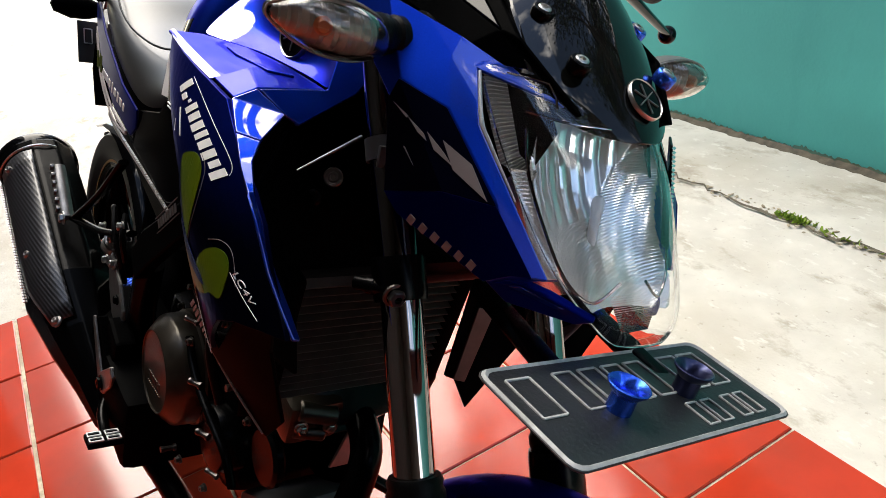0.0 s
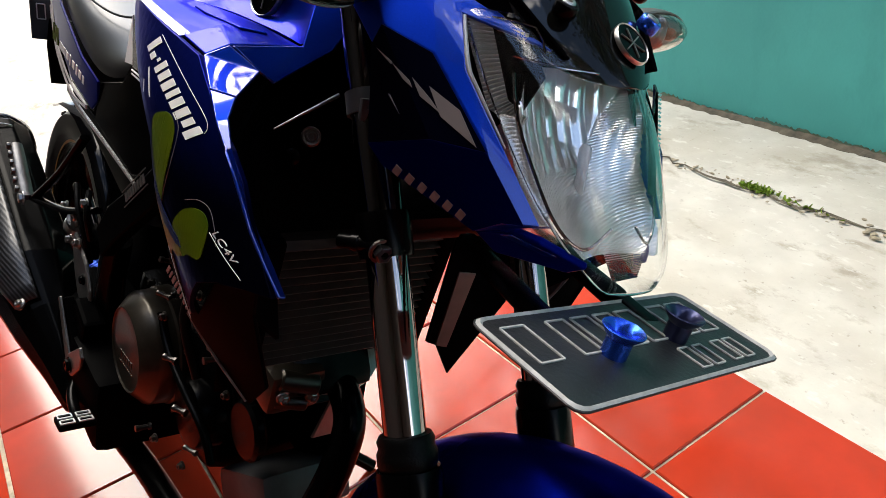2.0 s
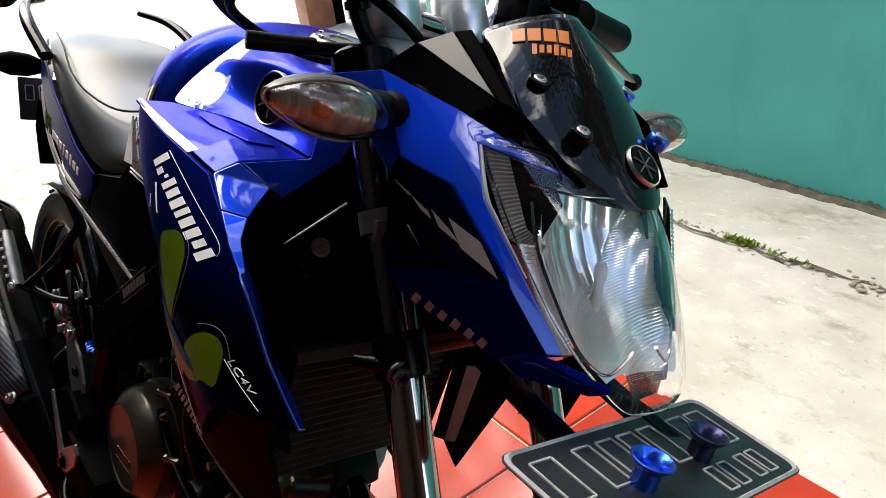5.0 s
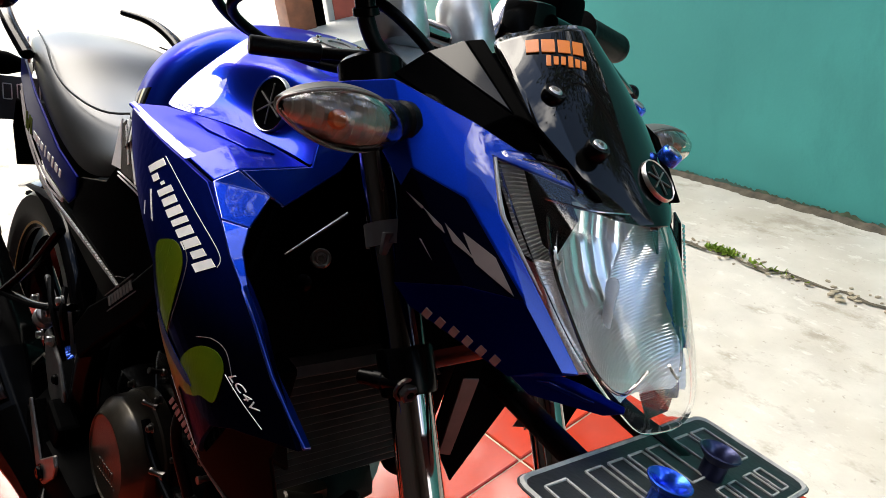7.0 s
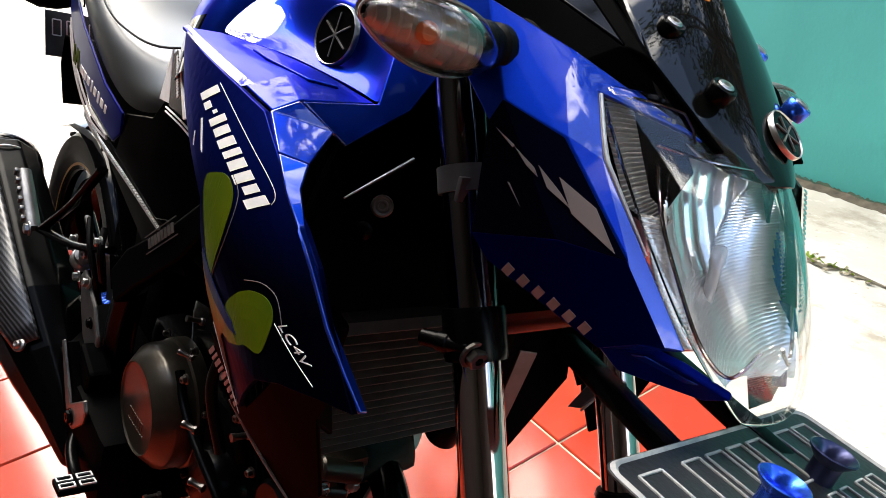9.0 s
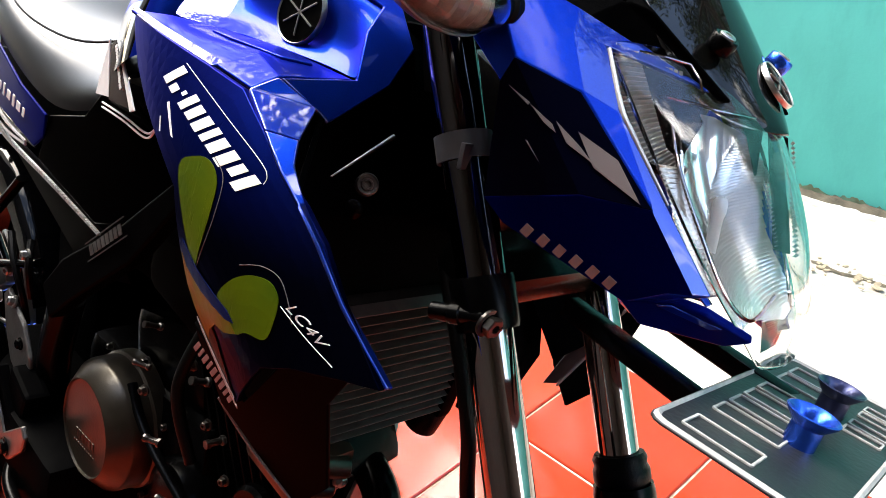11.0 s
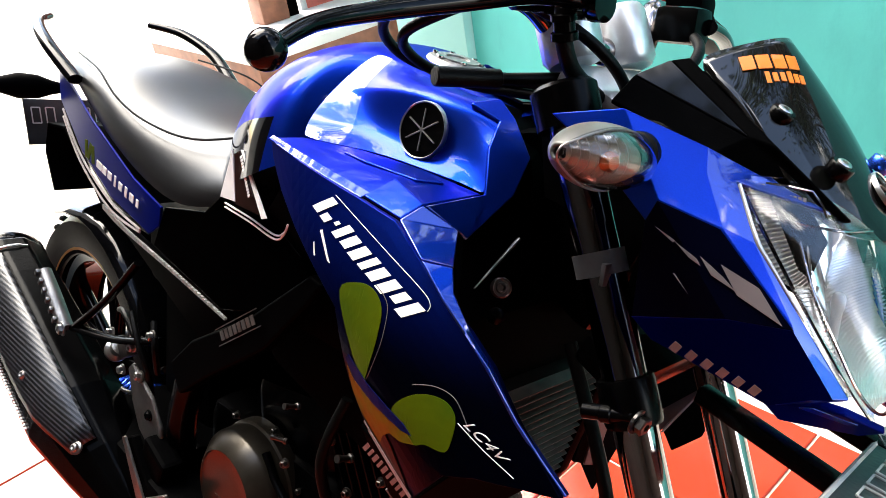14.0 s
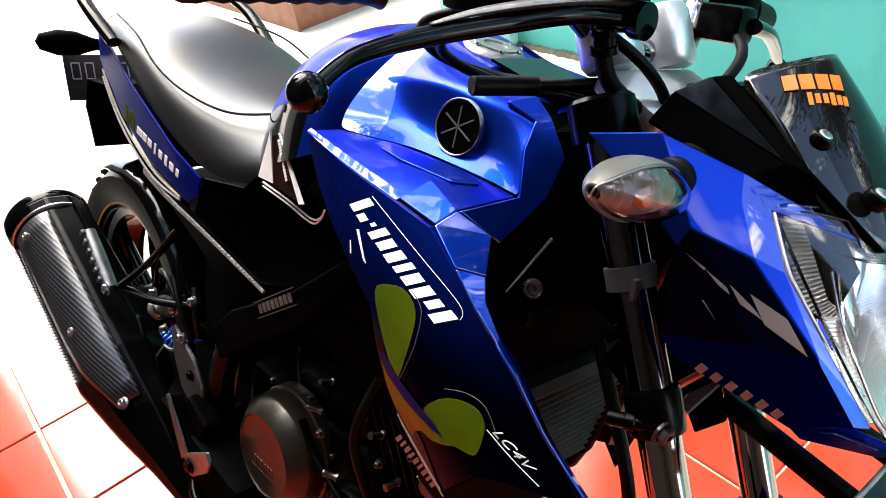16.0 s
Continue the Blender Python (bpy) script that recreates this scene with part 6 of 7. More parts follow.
pipe(b, [(0.2, -0.12, 0.6), (0.19, -0.14, 0.53), (0.21, -0.13, 0.46)], 0.006, 12, 8)
part("coolant_hose", b, RUBBER, engine)
# exhaust header from the head, round under the engine
b = bmesh.new()
pipe(b, [(0.32, -0.02, 0.50), (0.375, -0.035, 0.47), (0.38, -0.07, 0.38), (0.33, -0.10, 0.27), (0.2, -0.11, 0.22), (0.02, -0.12, 0.22), (-0.12, -0.15, 0.25), (-0.22, -0.185, 0.31)], 0.017, 18, 8)
part("exhaust_header", b, BLACK_METAL, bike, "black exhaust header pipe")
b = bmesh.new()
box(b, (0.36, 0.145, 0.115), Matrix.Translation((-0.175, -0.110, 0.305)) @ pose(0, 0, 0, 0, 4, 0), 0.02)
part("exhaust_chamber", b, BLACK, bike, "black exhaust chamber below the engine")
b = bmesh.new()
box(b, (0.13, 0.11, 0.05), Matrix.Translation((0.25, -0.03, 0.32)) @ pose(0, 0, 0, 0, -28, 0), 0.01)
part("belly_guard", b, DARK_GREY, bike, "dark grey plate below the cylinder")

# --- seat
SEATS = ((-0.005, 0.83, 0.07, 0.135, 0.755), (-0.05, 0.82, 0.088, 0.142, 0.74), (-0.13, 0.807, 0.11, 0.145, 0.725), (-0.24, 0.815, 0.122, 0.142, 0.745), (-0.33, 0.835, 0.122, 0.138, 0.772), (-0.40, 0.862, 0.115, 0.132, 0.795), (-0.50, 0.878, 0.104, 0.12, 0.83), (-0.60, 0.882, 0.088, 0.1, 0.852), (-0.66, 0.872, 0.06, 0.07, 0.855))
secs = []
for x, top, hw2, sw, zb in SEATS:
    half = [(sw, zb), (sw + 0.002, zb + 0.3 * (top - zb)), (hw2 + 0.012, top - 0.018), (hw2 * 0.75, top - 0.002), (hw2 * 0.35, top + 0.002)]
    secs.append([(x, -yy2, z) for yy2, z in half] + [(x, 0, top + 0.002)] + [(x, yy2, z) for yy2, z in half[::-1]])
seat = part("seat", loft(secs), SEAT, bike, "black vinyl dual seat with a dip for the rider")
soften(seat, 2)
# seams
for s in (-1, 1):
    b = bmesh.new()
    pipe(b, [(-0.02, s * 0.085, 0.829), (-0.13, s * 0.118, 0.806), (-0.24, s * 0.13, 0.812), (-0.33, s * 0.131, 0.832), (-0.42, s * 0.121, 0.862), (-0.55, s * 0.101, 0.876)], 0.0016, 6, 6)
    part("seam", b, RUBBER, seat, "piped seam")

# --- tail panels
for s in (-1, 1):
    V = [(-0.18, s * 0.138, 0.685), (-0.165, s * 0.142, 0.715), (-0.24, s * 0.146, 0.738), (-0.40, s * 0.138, 0.792), (-0.55, s * 0.122, 0.843), (-0.68, s * 0.085, 0.858), (-0.70, s * 0.08, 0.84), (-0.60, s * 0.112, 0.795), (-0.47, s * 0.128, 0.735), (-0.34, s * 0.136, 0.69), (-0.21, s * 0.138, 0.668)]
    tail = shell("tail_panel", V, [(0, 1, 2, 9, 10), (2, 3, 8, 9), (3, 4, 7, 8), (4, 5, 6, 7)], TAIL_BLUE, bike, "dark blue tail side panel with stickers", 0.004, 0.002)
    V = [(-0.21, s * 0.136, 0.665), (-0.34, s * 0.134, 0.686), (-0.47, s * 0.126, 0.731), (-0.60, s * 0.11, 0.79), (-0.70, s * 0.078, 0.836), (-0.69, s * 0.075, 0.80), (-0.6, s * 0.1, 0.755), (-0.47, s * 0.12, 0.71), (-0.34, s * 0.13, 0.67)]
    low = shell("tail_lower", V, [(0, 1, 8), (1, 2, 7, 8), (2, 3, 6, 7), (3, 4, 5, 6)], BLACK_GLOSS, tail, "gloss black lower tail panel", 0.004, 0.0015)
    for k in range(2):
        b = bmesh.new()
        d = 0.012 * k
        pipe(b, [(-0.235, s * 0.1405, 0.668 - d * 0.3), (-0.34, s * 0.139, 0.684 - d), (-0.47, s * 0.131, 0.728 - d), (-0.585, s * 0.1155, 0.782 - d)], 0.0018, 6, 5)
        part("pin_stripe", b, GREY_INK, low, "pale pinstripe")
    # plain sticker blocks in place of the sponsor's name
    SM3 = seated((-0.285, s * 0.1475, 0.7195), Vector((0.136, 0.004 * -s, -0.034)) * -s, (0, 0, 1))
    blocks("sticker_block", [((wd, h2, 0.001), SM3 @ pose(-0.062 + 0.0172 * k, 0.0, 0.001)) for k, (wd, h2) in enumerate(((0.017, 0.011), (0.0125, 0.011), (0.012, 0.011), (0.005, 0.016), (0.011, 0.011), (0.007, 0.015), (0.012, 0.011), (0.007, 0.011)))], WHITE_INK, tail, "white sticker block")
    blocks("green_mark", [((0.009, 0.026, 0.001), SM3 @ pose(-0.108 + 0.0115 * k, 0.006, 0.001, 0, 0, sl)) for k, sl in ((0, 14), (1, -16), (2, 14))], GREEN_INK, tail, "lime zigzag stroke")

# --- side covers below the seat
for s in (-1, 1):
    V = [(-0.165, s * 0.137, 0.715), (-0.055, s * 0.141, 0.735), (-0.012, s * 0.143, 0.765), (0.06, s * 0.145, 0.775), (0.14, s * 0.142, 0.735), (0.155, s * 0.134, 0.70), (0.07, s * 0.136, 0.65), (-0.02, s * 0.137, 0.625), (-0.2, s * 0.136, 0.655)]
    sc = shell("side_cover", V, [(0, 1, 7, 8), (1, 2, 3, 6, 7), (3, 4, 5, 6)], MAROON, bike, "dark brown glossy side cover below the seat", 0.004, 0.002)
    for k in range(2):
        b = bmesh.new()
        d = 0.0045 * k
        pipe(b, [(0.004, s * 0.1495, 0.759 - d), (0.057, s * 0.1505, 0.755 - d), (0.104, s * 0.151, 0.749 - d), (0.121, s * 0.151, 0.755 - d * 0.4), (0.127, s * 0.151, 0.765)], 0.0011, 6, 6)
        part("cover_line", b, WHITE_INK, sc, "thin white line")
    W = [(0.031, s * 0.1575, 0.823), (0.010, s * 0.1585, 0.768), (0.044, s * 0.160, 0.770)]
    shell("cover_wedge", W, [(0, 1, 2)], WHITE_INK, sc, "white wedge between seat and tank", 0.002, 0.0004)
    W = [(0.034, s * 0.157, 0.818), (0.046, s * 0.158, 0.824), (0.103, s * 0.166, 0.769), (0.047, s * 0.161, 0.768)]
    shell("cover_wedge", W, [(0, 1, 2, 3)], SATIN_BROWN, sc, "dark brown glossy wedge", 0.002, 0.0004)
    W = [(0.049, s * 0.1585, 0.825), (0.053, s * 0.159, 0.825), (0.116, s * 0.168, 0.770), (0.107, s * 0.1675, 0.767)]
    shell("cover_wedge", W, [(0, 1, 2, 3)], WHITE_INK, sc, "white stripe beside the tank", 0.002, 0.0004)
    TW = seated((0.0655, s * 0.1620, 0.801), Vector((0.036, 0.006 * s, -0.052)) * -s, (1, 0, 1))
    blocks("wedge_bar", [((0.0026, 0.0042, 0.0008), TW @ pose(-0.021 + 0.0035 * k, 0, 0.0012)) for k in range(13)], WHITE_INK, sc, "tiny white sticker bar")
    # bright ribbed edging below the tail
    b = bmesh.new()
    pts = smooth_path([(-0.375, s * 0.134, 0.668), (-0.30, s * 0.137, 0.655), (-0.15, s * 0.138, 0.637), (-0.008, s * 0.138, 0.617)], 20)
    for i in range(0, len(pts) - 1):
        p, q = pts[i], pts[i + 1]
        d = (q - p).length
        m = between(p, q)
        wv = 0.0075 * (1 - 0.6 * i / len(pts))
        box(b, (0.0035, wv, d * 0.68), m @ Matrix.Translation((0, 0, d / 2)))
    part("ribbed_edging", b, SILVER, sc, "bright finely ribbed edging", False)
    V = [(-0.38, s * 0.125, 0.665), (-0.01, s * 0.125, 0.615), (0.0, s * 0.1, 0.56), (-0.12, s * 0.1, 0.53), (-0.3, s * 0.1, 0.6)]
    shell("inner_panel", V, [(0, 1, 2, 3, 4)], BLACK, sc, "matt black inner panel", 0.004, 0.001)

# --- rear: mudguard, plate, lamps, grab rail
b = loft([[(-0.50, y, 0.63), (-0.60, y, 0.70), (-0.68, y, 0.74), (-0.76, y, 0.735), (-0.78, y, 0.68), (-0.74, y, 0.61)] for y in (-0.085, -0.06, 0.0, 0.06, 0.085)])
guard = part("rear_mudguard", b, BLACK, bike, "black rear mudguard")
th = guard.modifiers.new("thick", "SOLIDIFY")
th.thickness = 0.006
edges(guard)
RP = seated((-0.80, 0, 0.73), (0, -1, 0), (-0.35, 0, 0.93))
b = plank([(x, y) for x, y in [(-0.11, -0.043), (0.11, -0.043), (0.11, 0.043), (-0.11, 0.043)]], 0.0015, RP, 0.0004)
rplate = part("rear_number_plate", b, PLATE, bike, "black rear number plate", False)
for bx in (-0.09, -0.05, -0.025, 0.0, 0.025, 0.065, 0.09):
    b = bmesh.new()
    outline_bar(b, RP, bx, 0.012, 0.015, 0.03)
    outline_bar(b, RP @ pose(0, 0, -0.0025), bx, 0.012, 0.015, 0.03)
    part("plate_bar", b, SILVER, rplate, "embossed grey bar", False)
for s in (-1, 1):
    b = bmesh.new()
    lathe(b, [(0, 0), (0.008, 0), (0.012, 0.02), (0.021, 0.045), (0.023, 0.075), (0.014, 0.105), (0, 0.112)], between((-0.735, s * 0.06, 0.80), (-0.765, s * 0.16, 0.80)), 18)
    part("rear_turn_signal", b, BLACK, bike, "dark rear turn signal")
b = bmesh.new()
box(b, (0.05, 0.12, 0.045), Matrix.Translation((-0.70, 0, 0.835)) @ pose(0, 0, 0, 0, -15, 0), 0.012)
part("tail_lamp", b, RED, bike, "red tail lamp")
for s in (-1, 1):
    b = bmesh.new()
    pipe(b, [(-0.48, s * 0.132, 0.84), (-0.57, s * 0.14, 0.885), (-0.66, s * 0.125, 0.915), (-0.72, s * 0.09, 0.925)], [0.012, 0.012, 0.011, 0.009], 14, 7, 0.7)
    part("grab_rail", b, BLACK_GLOSS, bike, "gloss black grab rail")


# --- wheels
def wheel(cx, cy, cz, r, w, drum):
    hub_m = Matrix.Translation((cx, cy, cz)) @ pose(0, 0, 0, 90, 0, 0)
    b = bmesh.new()
    prof = [(r - 0.09, -w * 0.36), (r - 0.06, -w * 0.5), (r - 0.025, -w * 0.48), (r - 0.006, -w * 0.28), (r, 0), (r - 0.006, w * 0.28), (r - 0.025, w * 0.48), (r - 0.06, w * 0.5), (r - 0.09, w * 0.36)]
    lathe(b, prof, hub_m, 64, False)
    tyre = part("wheel", b, RUBBER, bike, "road tyre on a black cast wheel")
    b = bmesh.new()
    for k in range(44):
        a = 2 * math.pi * k / 44
        for sd in (-1, 1):
            m = hub_m @ pose(0, 0, 0, 0, 0, math.degrees(a) + (3 if sd > 0 else 0)) @ pose(r - 0.006, 0, sd * w * 0.22, 0, 0, 0) @ pose(0, 0, 0, sd * 30, sd * 18, 0)
            box(b, (0.008, 0.012, w * 0.3), m, 0.001)
    part("tread", b, RUBBER, tyre, "tread blocks", False)
    b = bmesh.new()
    lathe(b, [(r - 0.088, -w * 0.40), (r - 0.076, -w * 0.42), (r - 0.076, -w * 0.34), (r - 0.105, -w * 0.25), (r - 0.105, w * 0.25), (r - 0.076, w * 0.34), (r - 0.076, w * 0.42), (r - 0.088, w * 0.40)], hub_m, 56, False)
    rim = part("rim", b, BLACK_GLOSS, tyre, "black cast rim")
    b = bmesh.new()
    for sd in (-1, 1):
        lathe(b, [(r - 0.081, sd * w * 0.425), (r - 0.074, sd * w * 0.428)], hub_m, 56, False)
    part("rim_stripe", b, GOLD, tyre, "gold rim stripe")
    for k in range(5):
        b = bmesh.new()
        a = 2 * math.pi * k / 5 + 0.3
        p = hub_m @ Vector((0.04 * math.cos(a), 0.04 * math.sin(a), 0))
        for da in (-0.17, 0.17):
            q = hub_m @ Vector(((r - 0.1) * math.cos(a + da), (r - 0.1) * math.sin(a + da), 0))
            rod(b, p, q, 0.013, 0.010, 10)
        part("spoke", b, BLACK_GLOSS, tyre)
    b = bmesh.new()
    lathe(b, [(0, -0.07), (0.03, -0.07), (0.05, -0.05), (0.05, 0.05), (0.03, 0.07), (0, 0.07)], hub_m, 28)
    part("hub", b, BLACK_METAL, tyre)
    b = bmesh.new()
    lathe(b, [(0.075, -0.066), (drum, -0.066), (drum, -0.062), (0.075, -0.062)], hub_m, 40)
    part("brake_disc", b, STEEL, tyre, "steel brake disc")
    return tyre


wheel(0.72, -0.033, 0.29, 0.288, 0.09, 0.12)
wheel(-0.665, 0.0, 0.285, 0.30, 0.125, 0.11)
# front mudguard
secs = []
for a in np.linspace(radians(38), radians(150), 12):
    ring = []
    for u in np.linspace(-1, 1, 9):
        rr2 = 0.318 + 0.012 * (1 - u * u) - 0.03 * abs(u) ** 3
        ring.append((0.72 + rr2 * math.cos(a), -0.033 + 0.062 * u, 0.29 + rr2 * math.sin(a)))
    secs.append(ring)
fg = part("front_mudguard", loft(secs), BLUE_DARK, bike, "dark blue glossy front mudguard")
soften(fg, 1)
th = fg.modifiers.new("thick", "SOLIDIFY")
th.thickness = 0.004
b = bmesh.new()
for k in range(9):
    a = radians(58 + 2.2 * k)
    p = Vector((0.72 + 0.329 * math.cos(a), -0.055 + 0.003 * (k % 3), 0.29 + 0.329 * math.sin(a)))
    box(b, (0.006, 0.012 + 0.004 * (k % 2), 0.0012), Matrix.Translation(p) @ pose(0, 0, 0, 0, 90 - math.degrees(a), 0), 0.0003)
part("guard_sticker", b, GOLD, fg, "yellow sticker blocks", False)
b = bmesh.new()
pipe(b, [(0.40, -0.05, 0.72), (0.46, -0.06, 0.62), (0.47, -0.05, 0.55), (0.50, -0.045, 0.45), (0.60, -0.075, 0.33)], 0.006, 10, 8)
part("brake_line", b, RUBBER, bike, "black front brake hose")

# --- swing arm, shock, rear controls
for s in (-1, 1):
    b = bmesh.new()
    pipe(b, [(-0.13, s * 0.1, 0.34), (-0.38, s * 0.1, 0.31), (-0.66, s * 0.105, 0.285)], [0.028, 0.025, 0.02], 12, 6, 1.3)
    part("swing_arm", b, BLACK_METAL, bike, "black swing arm")
secs = []
for a in np.linspace(radians(20), radians(110), 9):
    secs.append([(-0.665 + 0.315 * math.cos(a), 0.075 * u, 0.285 + (0.315 - 0.02 * u * u) * math.sin(a)) for u in np.linspace(-1, 1, 7)])
hug = part("rear_hugger", loft(secs), BLACK_GLOSS, bike, "black rear tyre hugger")
th = hug.modifiers.new("thick", "SOLIDIFY")
th.thickness = 0.004
# passenger peg stays and peg, right and left
for s in (-1, 1):
    stay = bmesh.new()
    pipe(stay, [(-0.36, s * 0.185, 0.492), (-0.30, s * 0.16, 0.55), (-0.24, s * 0.14, 0.62)], 0.009, 10, 5, 0.6)
    pipe(stay, [(-0.36, s * 0.185, 0.492), (-0.27, s * 0.16, 0.50), (-0.17, s * 0.14, 0.53)], 0.009, 10, 5, 0.6)
    st = part("peg_stay", stay, BLACK_METAL, bike, "black passenger peg stay")
    b = bmesh.new()
    pipe(b, [(-0.362, s * 0.195, 0.492), (-0.41, s * 0.196, 0.53), (-0.445, s * 0.196, 0.557)], [0.011, 0.0115, 0.010], 10, 5, 0.7)
    for k in range(6):
        p = Vector((-0.375, s * 0.207, 0.503)).lerp(Vector((-0.442, s * 0.207, 0.556)), k / 5)
        box(b, (0.006, 0.006, 0.012), Matrix.Translation(p) @ pose(0, 0, 0, 0, 40, 0), 0.001)
    part("passenger_peg", b, ALLOY, st, "folded alloy passenger peg")
    bolt("peg_bolt", (-0.362, s * 0.2, 0.492), (0, s, 0), 0.008, st, STEEL, 0.008)
    b = plank([(-0.240, 0.468), (-0.226, 0.480), (-0.214, 0.474), (-0.166, 0.452), (-0.140, 0.418), (-0.136, 0.372), (-0.160, 0.366), (-0.206, 0.388), (-0.228, 0.424)], 0.006, Matrix(((1, 0, 0, 0), (0, 0, s, s * 0.150), (0, 1, 0, 0), (0, 0, 0, 1))), 0.0018)
    hp = part("heel_plate", b, ALLOY, bike, "grey alloy heel plate", False)
    bolt("heel_bolt", (-0.170, s * 0.156, 0.425), (0, s, 0), 0.006, hp, BLACK_METAL, 0.006)
    # rider's peg bracket
    b = plank([(-0.190, 0.390), (-0.172, 0.400), (-0.108, 0.336), (-0.146, 0.313)], 0.012, Matrix(((1, 0, 0, 0), (0, 0, s, s * 0.168), (0, 1, 0, 0), (0, 0, 0, 1))), 0.002)
    box(b, (0.060, 0.030, 0.075), Matrix.Translation((-0.135, s * 0.158, 0.362)) @ pose(0, 0, 0, 0, 20, 0), 0.006)
    pg = part("rider_peg", b, BLACK, bike, "black rider foot peg assembly", False)
    b = plank([(-0.191, 0.392), (-0.183, 0.397), (-0.122, 0.328), (-0.142, 0.312)], 0.004, Matrix(((1, 0, 0, 0), (0, 0, s, s * 0.1815), (0, 1, 0, 0), (0, 0, 0, 1))), 0.001)
    part("peg_blade", b, ALLOY, pg, "tapered grey blade of the peg", False)
    ring = [(-0.111 + 0.0170 * math.cos(a), 0.321 + 0.0170 * math.sin(a)) for a in np.linspace(radians(130), radians(305), 9)]
    b = plank(ring + [(-0.060, 0.340), (-0.052, 0.360), (-0.062, 0.372)], 0.006, Matrix(((1, 0, 0, 0), (0, 0, s, s * 0.181), (0, 1, 0, 0), (0, 0, 0, 1))), 0.0015)
    pb = part("peg_bracket", b, ALLOY, pg, "grey alloy peg bracket", False)
    bolt("bracket_bolt", (-0.110, s * 0.1875, 0.3215), (0, s, 0), 0.0085, pb, BLACK_METAL, 0.006)
# rear brake pedal
b = bmesh.new()
pipe(b, [(-0.14, -0.16, 0.30), (-0.10, -0.185, 0.285), (-0.04, -0.195, 0.285), (0.0, -0.197, 0.300)], [0.009, 0.008, 0.0075, 0.008], 12, 6, 0.8)
pedal = part("brake_pedal", b, BLACK_METAL, bike, "black rear brake pedal")
PD = Matrix.Translation((0.012, -0.207, 0.306)) @ pose(0, 0, 0, 0, -5, 0)
b = bmesh.new()
box(b, (0.032, 0.045, 0.009), PD, 0.003)
pad = part("pedal_pad", b, BLACK, pedal, "black pedal pad")
b = bmesh.new()
for ix in (-0.008, 0.008):
    for iy in (-0.011, 0.011):
        for dx, dy, ww, hh in ((-0.0045, 0, 0.0018, 0.016), (0.0045, 0, 0.0018, 0.016), (0, -0.008, 0.0105, 0.0018), (0, 0.008, 0.0105, 0.0018)):
            box(b, (ww, hh, 0.003), PD @ pose(ix + dx, iy + dy, 0.005), 0.0005)
part("pad_ribs", b, SILVER, pad, "four bright loops on the pad", False)

# rear brake cylinder, its rod, and the suspension spring behind
b = bmesh.new()
lathe(b, [(0, 0), (0.016, 0), (0.018, 0.004), (0.018, 0.014), (0.012, 0.018), (0.012, 0.036), (0.015, 0.04), (0.015, 0.052), (0, 0.054)], between((-0.36, -0.125, 0.44), (-0.30, -0.135, 0.48)), 22)
cyl2 = part("rear_master_cylinder", b, STEEL, bike, "bright rear brake cylinder")
b = bmesh.new()
box(b, (0.03, 0.02, 0.028), Matrix.Translation((-0.29, -0.135, 0.475)) @ pose(0, 0, 0, 0, -30, 0), 0.004)
part("cylinder_clevis", b, ALLOY, cyl2, "dull alloy clevis")
for p, w in (((-0.315, -0.147, 0.492), (0, -1, 0.2)), ((-0.27, -0.15, 0.452), (0, -1, 0)), ((-0.235, -0.15, 0.50), (0.3, -1, 0)), ((-0.16, -0.155, 0.545), (0, -1, 0)), ((-0.2, -0.155, 0.47), (0, -1, 0.3))):
    bolt("clevis_bolt", p, w, 0.006, cyl2, STEEL, 0.009)
b = bmesh.new()
pipe(b, [(-0.529, -0.13, 0.38), (-0.445, -0.13, 0.384), (-0.373, -0.132, 0.39), (-0.275, -0.14, 0.41), (-0.22, -0.15, 0.45)], 0.003, 8, 6)
part("brake_line", b, STEEL, cyl2, "thin bright brake line")
for pts in ([(-0.24, -0.15, 0.55), (-0.21, -0.155, 0.52), (-0.19, -0.15, 0.48), (-0.2, -0.14, 0.44)], [(-0.17, -0.15, 0.56), (-0.15, -0.158, 0.53), (-0.16, -0.15, 0.49)], [(-0.33, -0.13, 0.52), (-0.29, -0.14, 0.53), (-0.24, -0.145, 0.51)]):
    b = bmesh.new()
    pipe(b, pts, 0.0045, 8, 6)
    part("rear_hose", b, RUBBER, cyl2)
b = bmesh.new()
coil = [Vector((-0.50 + 0.12 * t, -0.05 + 0.03 * math.cos(t * 40), 0.21 + 0.03 * t + 0.03 * math.sin(t * 40) + 0.08)) for t in np.linspace(0, 1, 60)]
pipe(b, coil, 0.005, 8, 1)
part("shock_spring", b, ANODISED, bike, "blue suspension spring")
# red hub drum glimpsed behind the pegs
b = bmesh.new()
lathe(b, [(0.03, 0), (0.052, 0), (0.055, 0.006), (0.055, 0.02), (0.05, 0.024), (0.03, 0.024)], between((-0.62, -0.07, 0.30), (-0.62, -0.1, 0.30)), 28, False)
part("hub_ring", b, RED, bike, "dull red hub ring")
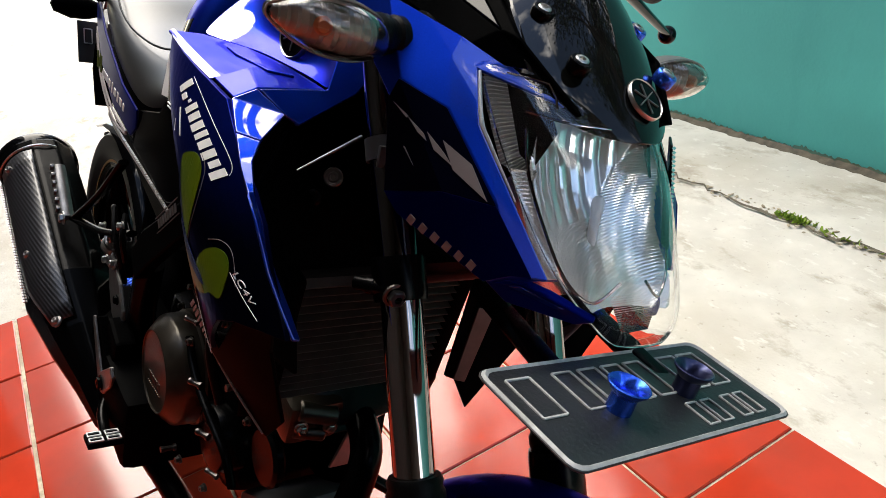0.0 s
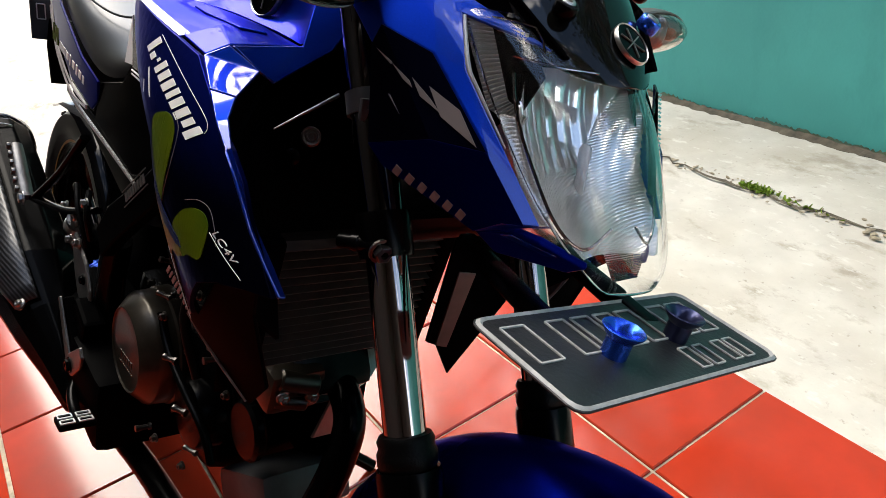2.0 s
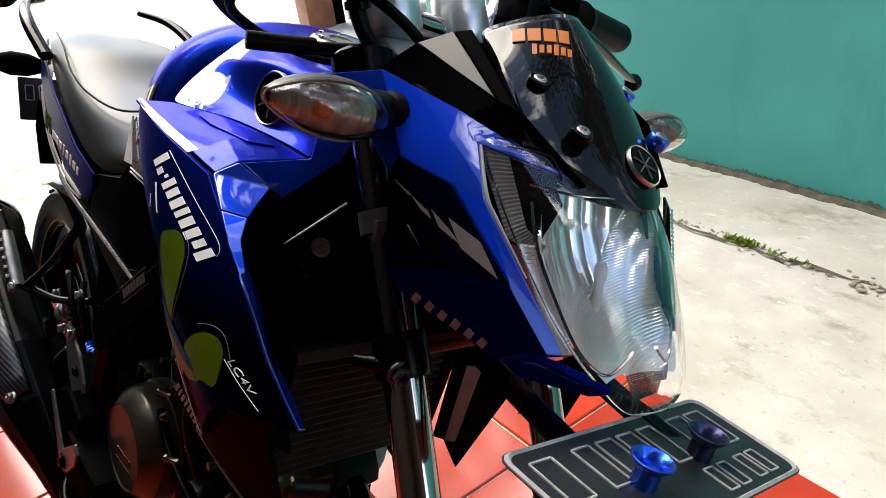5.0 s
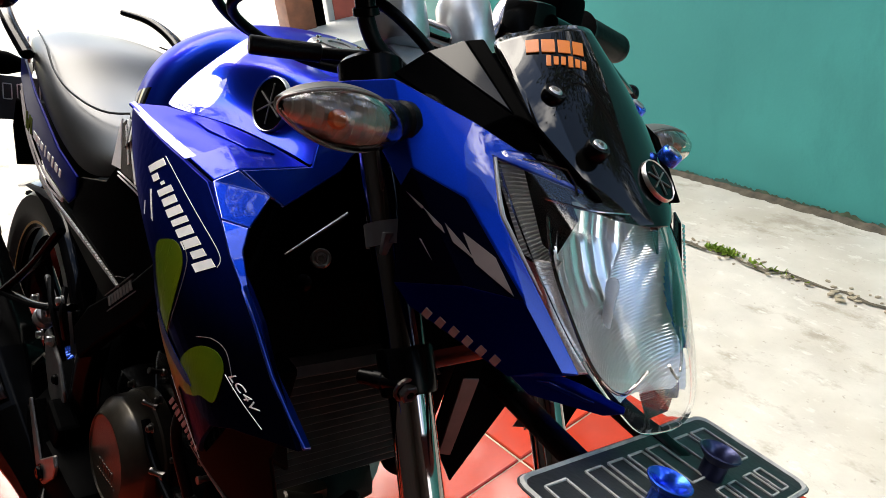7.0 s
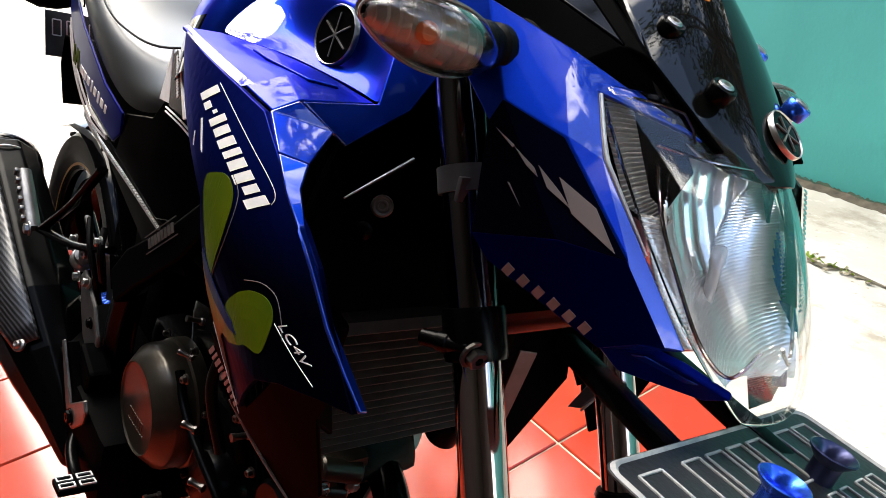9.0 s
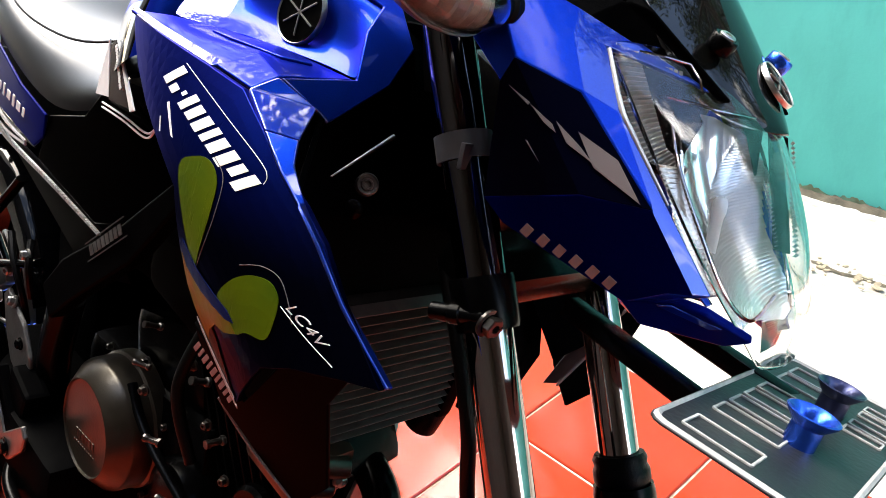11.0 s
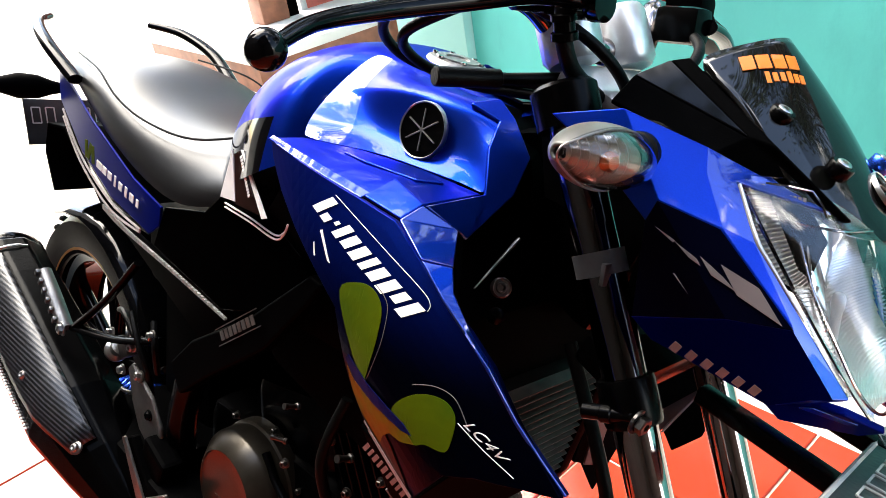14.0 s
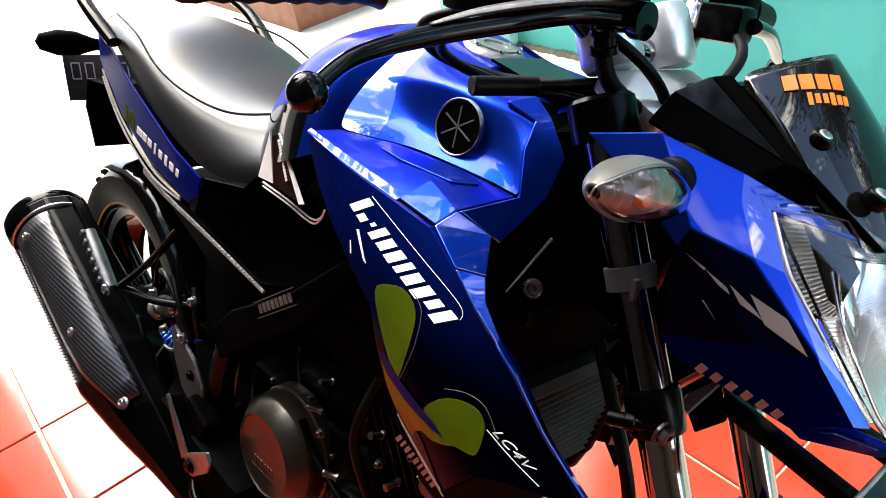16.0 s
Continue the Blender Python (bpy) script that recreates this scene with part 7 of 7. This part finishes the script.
# small fittings on the engine's flank
for p, w, r in (((0.115, -0.13, 0.515), (-1, -0.6, 0.1), 0.0045), ((0.16, -0.135, 0.455), (-1, -0.5, 0), 0.006), ((0.185, -0.13, 0.40), (-1, -0.5, 0), 0.006), ((0.21, -0.125, 0.36), (-1, -0.4, 0), 0.0045), ((0.245, -0.12, 0.50), (0, -1, 0), 0.006), ((0.14, -0.135, 0.57), (0, -1, 0.3), 0.005), ((0.225, -0.13, 0.55), (0, -1, 0.3), 0.006), ((0.1, -0.14, 0.335), (0, -1, 0), 0.006)):
    b = bmesh.new()
    p, w = Vector(p), Vector(w).normalized()
    lathe(b, [(0, 0), (r * 0.8, 0), (r * 0.8, 0.003), (r * 0.55, 0.004), (r * 0.55, 0.014), (r * 0.7, 0.015), (r * 0.7, 0.019), (0, 0.019)], between(p, p + w), 8)
    part("engine_fitting", b, DULL_STEEL, engine, "dull steel fitting")

# --- silencer with its ribbed carbon guard
SIL_AT, SIL_WAY = Vector((-0.40, -0.190, 0.385)), Vector((-0.893, -0.040, 0.447)).normalized()
SIL_UP = Vector((0.447, 0, 0.893)).normalized()


def sil(d, across=0.0, up=0.0):
    """A point of the silencer: d along its axis, then outwards and upwards from it."""
    return SIL_AT + SIL_WAY * d + Vector((0, -1, 0)) * across + SIL_UP * up


secs = []
for d, w, h, dy, dz in ((-0.31, 0.020, 0.022, -0.010, -0.006), (-0.24, 0.030, 0.040, -0.006, -0.004), (-0.16, 0.048, 0.060, -0.003, -0.002), (-0.065, 0.065, 0.076, 0, 0), (0.06, 0.064, 0.077, 0, 0), (0.18, 0.062, 0.077, 0, 0), (0.262, 0.060, 0.075, 0, 0)):
    secs.append([sil(d, dy + w * a, dz + h * b) for a, b in ((1.06, -0.22), (0.98, 0.30), (0.72, 0.78), (0.25, 1.0), (-0.35, 1.0), (-0.85, 0.7), (-1.0, 0.0), (-0.8, -0.75), (-0.2, -1.0), (0.55, -0.92), (0.98, -0.5))])
can = part("silencer", loft(secs, True), BLACK_METAL, bike, "black angular silencer with ribbed carbon guard", False)
edges(can, 0.005, 3, 20)
secs = []
for d in np.linspace(-0.15, 0.225, 14):
    w = float(np.interp(d, [-0.16, -0.065, 0.06, 0.25], [0.048, 0.065, 0.064, 0.062]))
    h = float(np.interp(d, [-0.16, -0.065, 0.06, 0.25], [0.060, 0.076, 0.077, 0.076]))
    low = float(np.interp(d, [-0.15, -0.08, 0.0], [0.55, 0.25, 0.12]))
    secs.append([sil(d, (w + 0.004) * math.cos(a) ** 0.8, (h + 0.004) * math.sin(a) ** 0.9) for a in np.linspace(low, 1.30, 12)])
gd = part("heat_guard", loft(secs), CARBON, can, "dark ribbed carbon heat guard")
th = gd.modifiers.new("thick", "SOLIDIFY")
th.thickness = 0.004
b = bmesh.new()
lathe(b, [(0.050, -0.006), (0.064, -0.006), (0.069, 0.0), (0.070, 0.024), (0.066, 0.031), (0.046, 0.033), (0.034, 0.02), (0, 0.016)], between(sil(0.255), sil(0.30)) @ Matrix.Diagonal((1.0, 1.0, 1, 1)), 40, False)
part("end_cap", b, BLACK_GLOSS, can, "rounded black end cap")
b = bmesh.new()
pipe(b, [sil(0.236, 0.066 * math.cos(a) + 0.002, 0.079 * math.sin(a) + 0.001) for a in np.linspace(-0.1, 1.9, 9)], 0.0022, 8, 4)
part("guard_lip", b, STEEL, can, "bright lip at the end of the guard")
for (d, a, u) in ((-0.148, 0.040, 0.046), (0.0, 0.057, 0.040), (0.205, 0.056, 0.042)):
    c = sil(d, a, u)
    b = bmesh.new()
    mm = between(c, c + Vector((0.25, -0.75, 0.55)))
    lathe(b, [(0.0095, 0), (0.0095, 0.003), (0.0065, 0.0045), (0.0055, 0.008), (0.003, 0.009), (0, 0.007)], mm, 20, False)
    part("guard_screw", b, ALLOY, can, "grey dome screw")
b = bmesh.new()
p, q = sil(-0.055, 0.0695, -0.012), sil(0.225, 0.0665, -0.012)
for k in range(46):
    c = p.lerp(q, k / 45)
    box(b, (0.0045, 0.003, 0.0030), Matrix.Translation(c) @ pose(0, 0, 0, 0, 26.6, 0), 0.0006)
part("bead_strip", b, SILVER, can, "bright beaded strip", False)

# --- side stand
b = bmesh.new()
pipe(b, [(-0.05, 0.10, 0.28), (0.0, 0.2, 0.16), (0.03, 0.27, 0.108)], 0.011, 12, 6)
part("side_stand", b, BLACK_METAL, bike, "black side stand")

# ==== the tiles of the porch, each a piece of its own
joints_x = [0.0285 + 0.3 * k for k in range(-4, 8)]
joints_y = [0.535, 0.24, -0.06, -0.36, -0.668, -0.98, -1.28, -1.58, -1.88, -2.18]


def tile_mesh(w, d):
    bm = bmesh.new()
    box(bm, (w, d, 0.012), Matrix.Translation((0, 0, -0.006)))
    bmesh.ops.bevel(bm, geom=[e for e in bm.edges if all(v.co.z > -0.001 for v in e.verts)], offset=0.0022, segments=1, affect="EDGES")
    me = bpy.data.meshes.new("tile")
    bm.to_mesh(me)
    bm.free()
    me.materials.append(TILE)
    return me


tile_rng = random.Random(7)
for j, (y1, y0) in enumerate(zip(joints_y, joints_y[1:])):
    me = tile_mesh(0.2945, (y1 - y0) - 0.0055 - (0.002 if j == 4 else 0))
    for x0 in joints_x:
        t = new("tile", me)
        t.parent = floor
        t.matrix_world = pose(x0 + 0.15, (y0 + y1) / 2 - (0.002 if j == 4 else 0), 0.0 + tile_rng.uniform(-0.0006, 0.0006), tile_rng.uniform(-0.12, 0.12), tile_rng.uniform(-0.12, 0.12), 0)
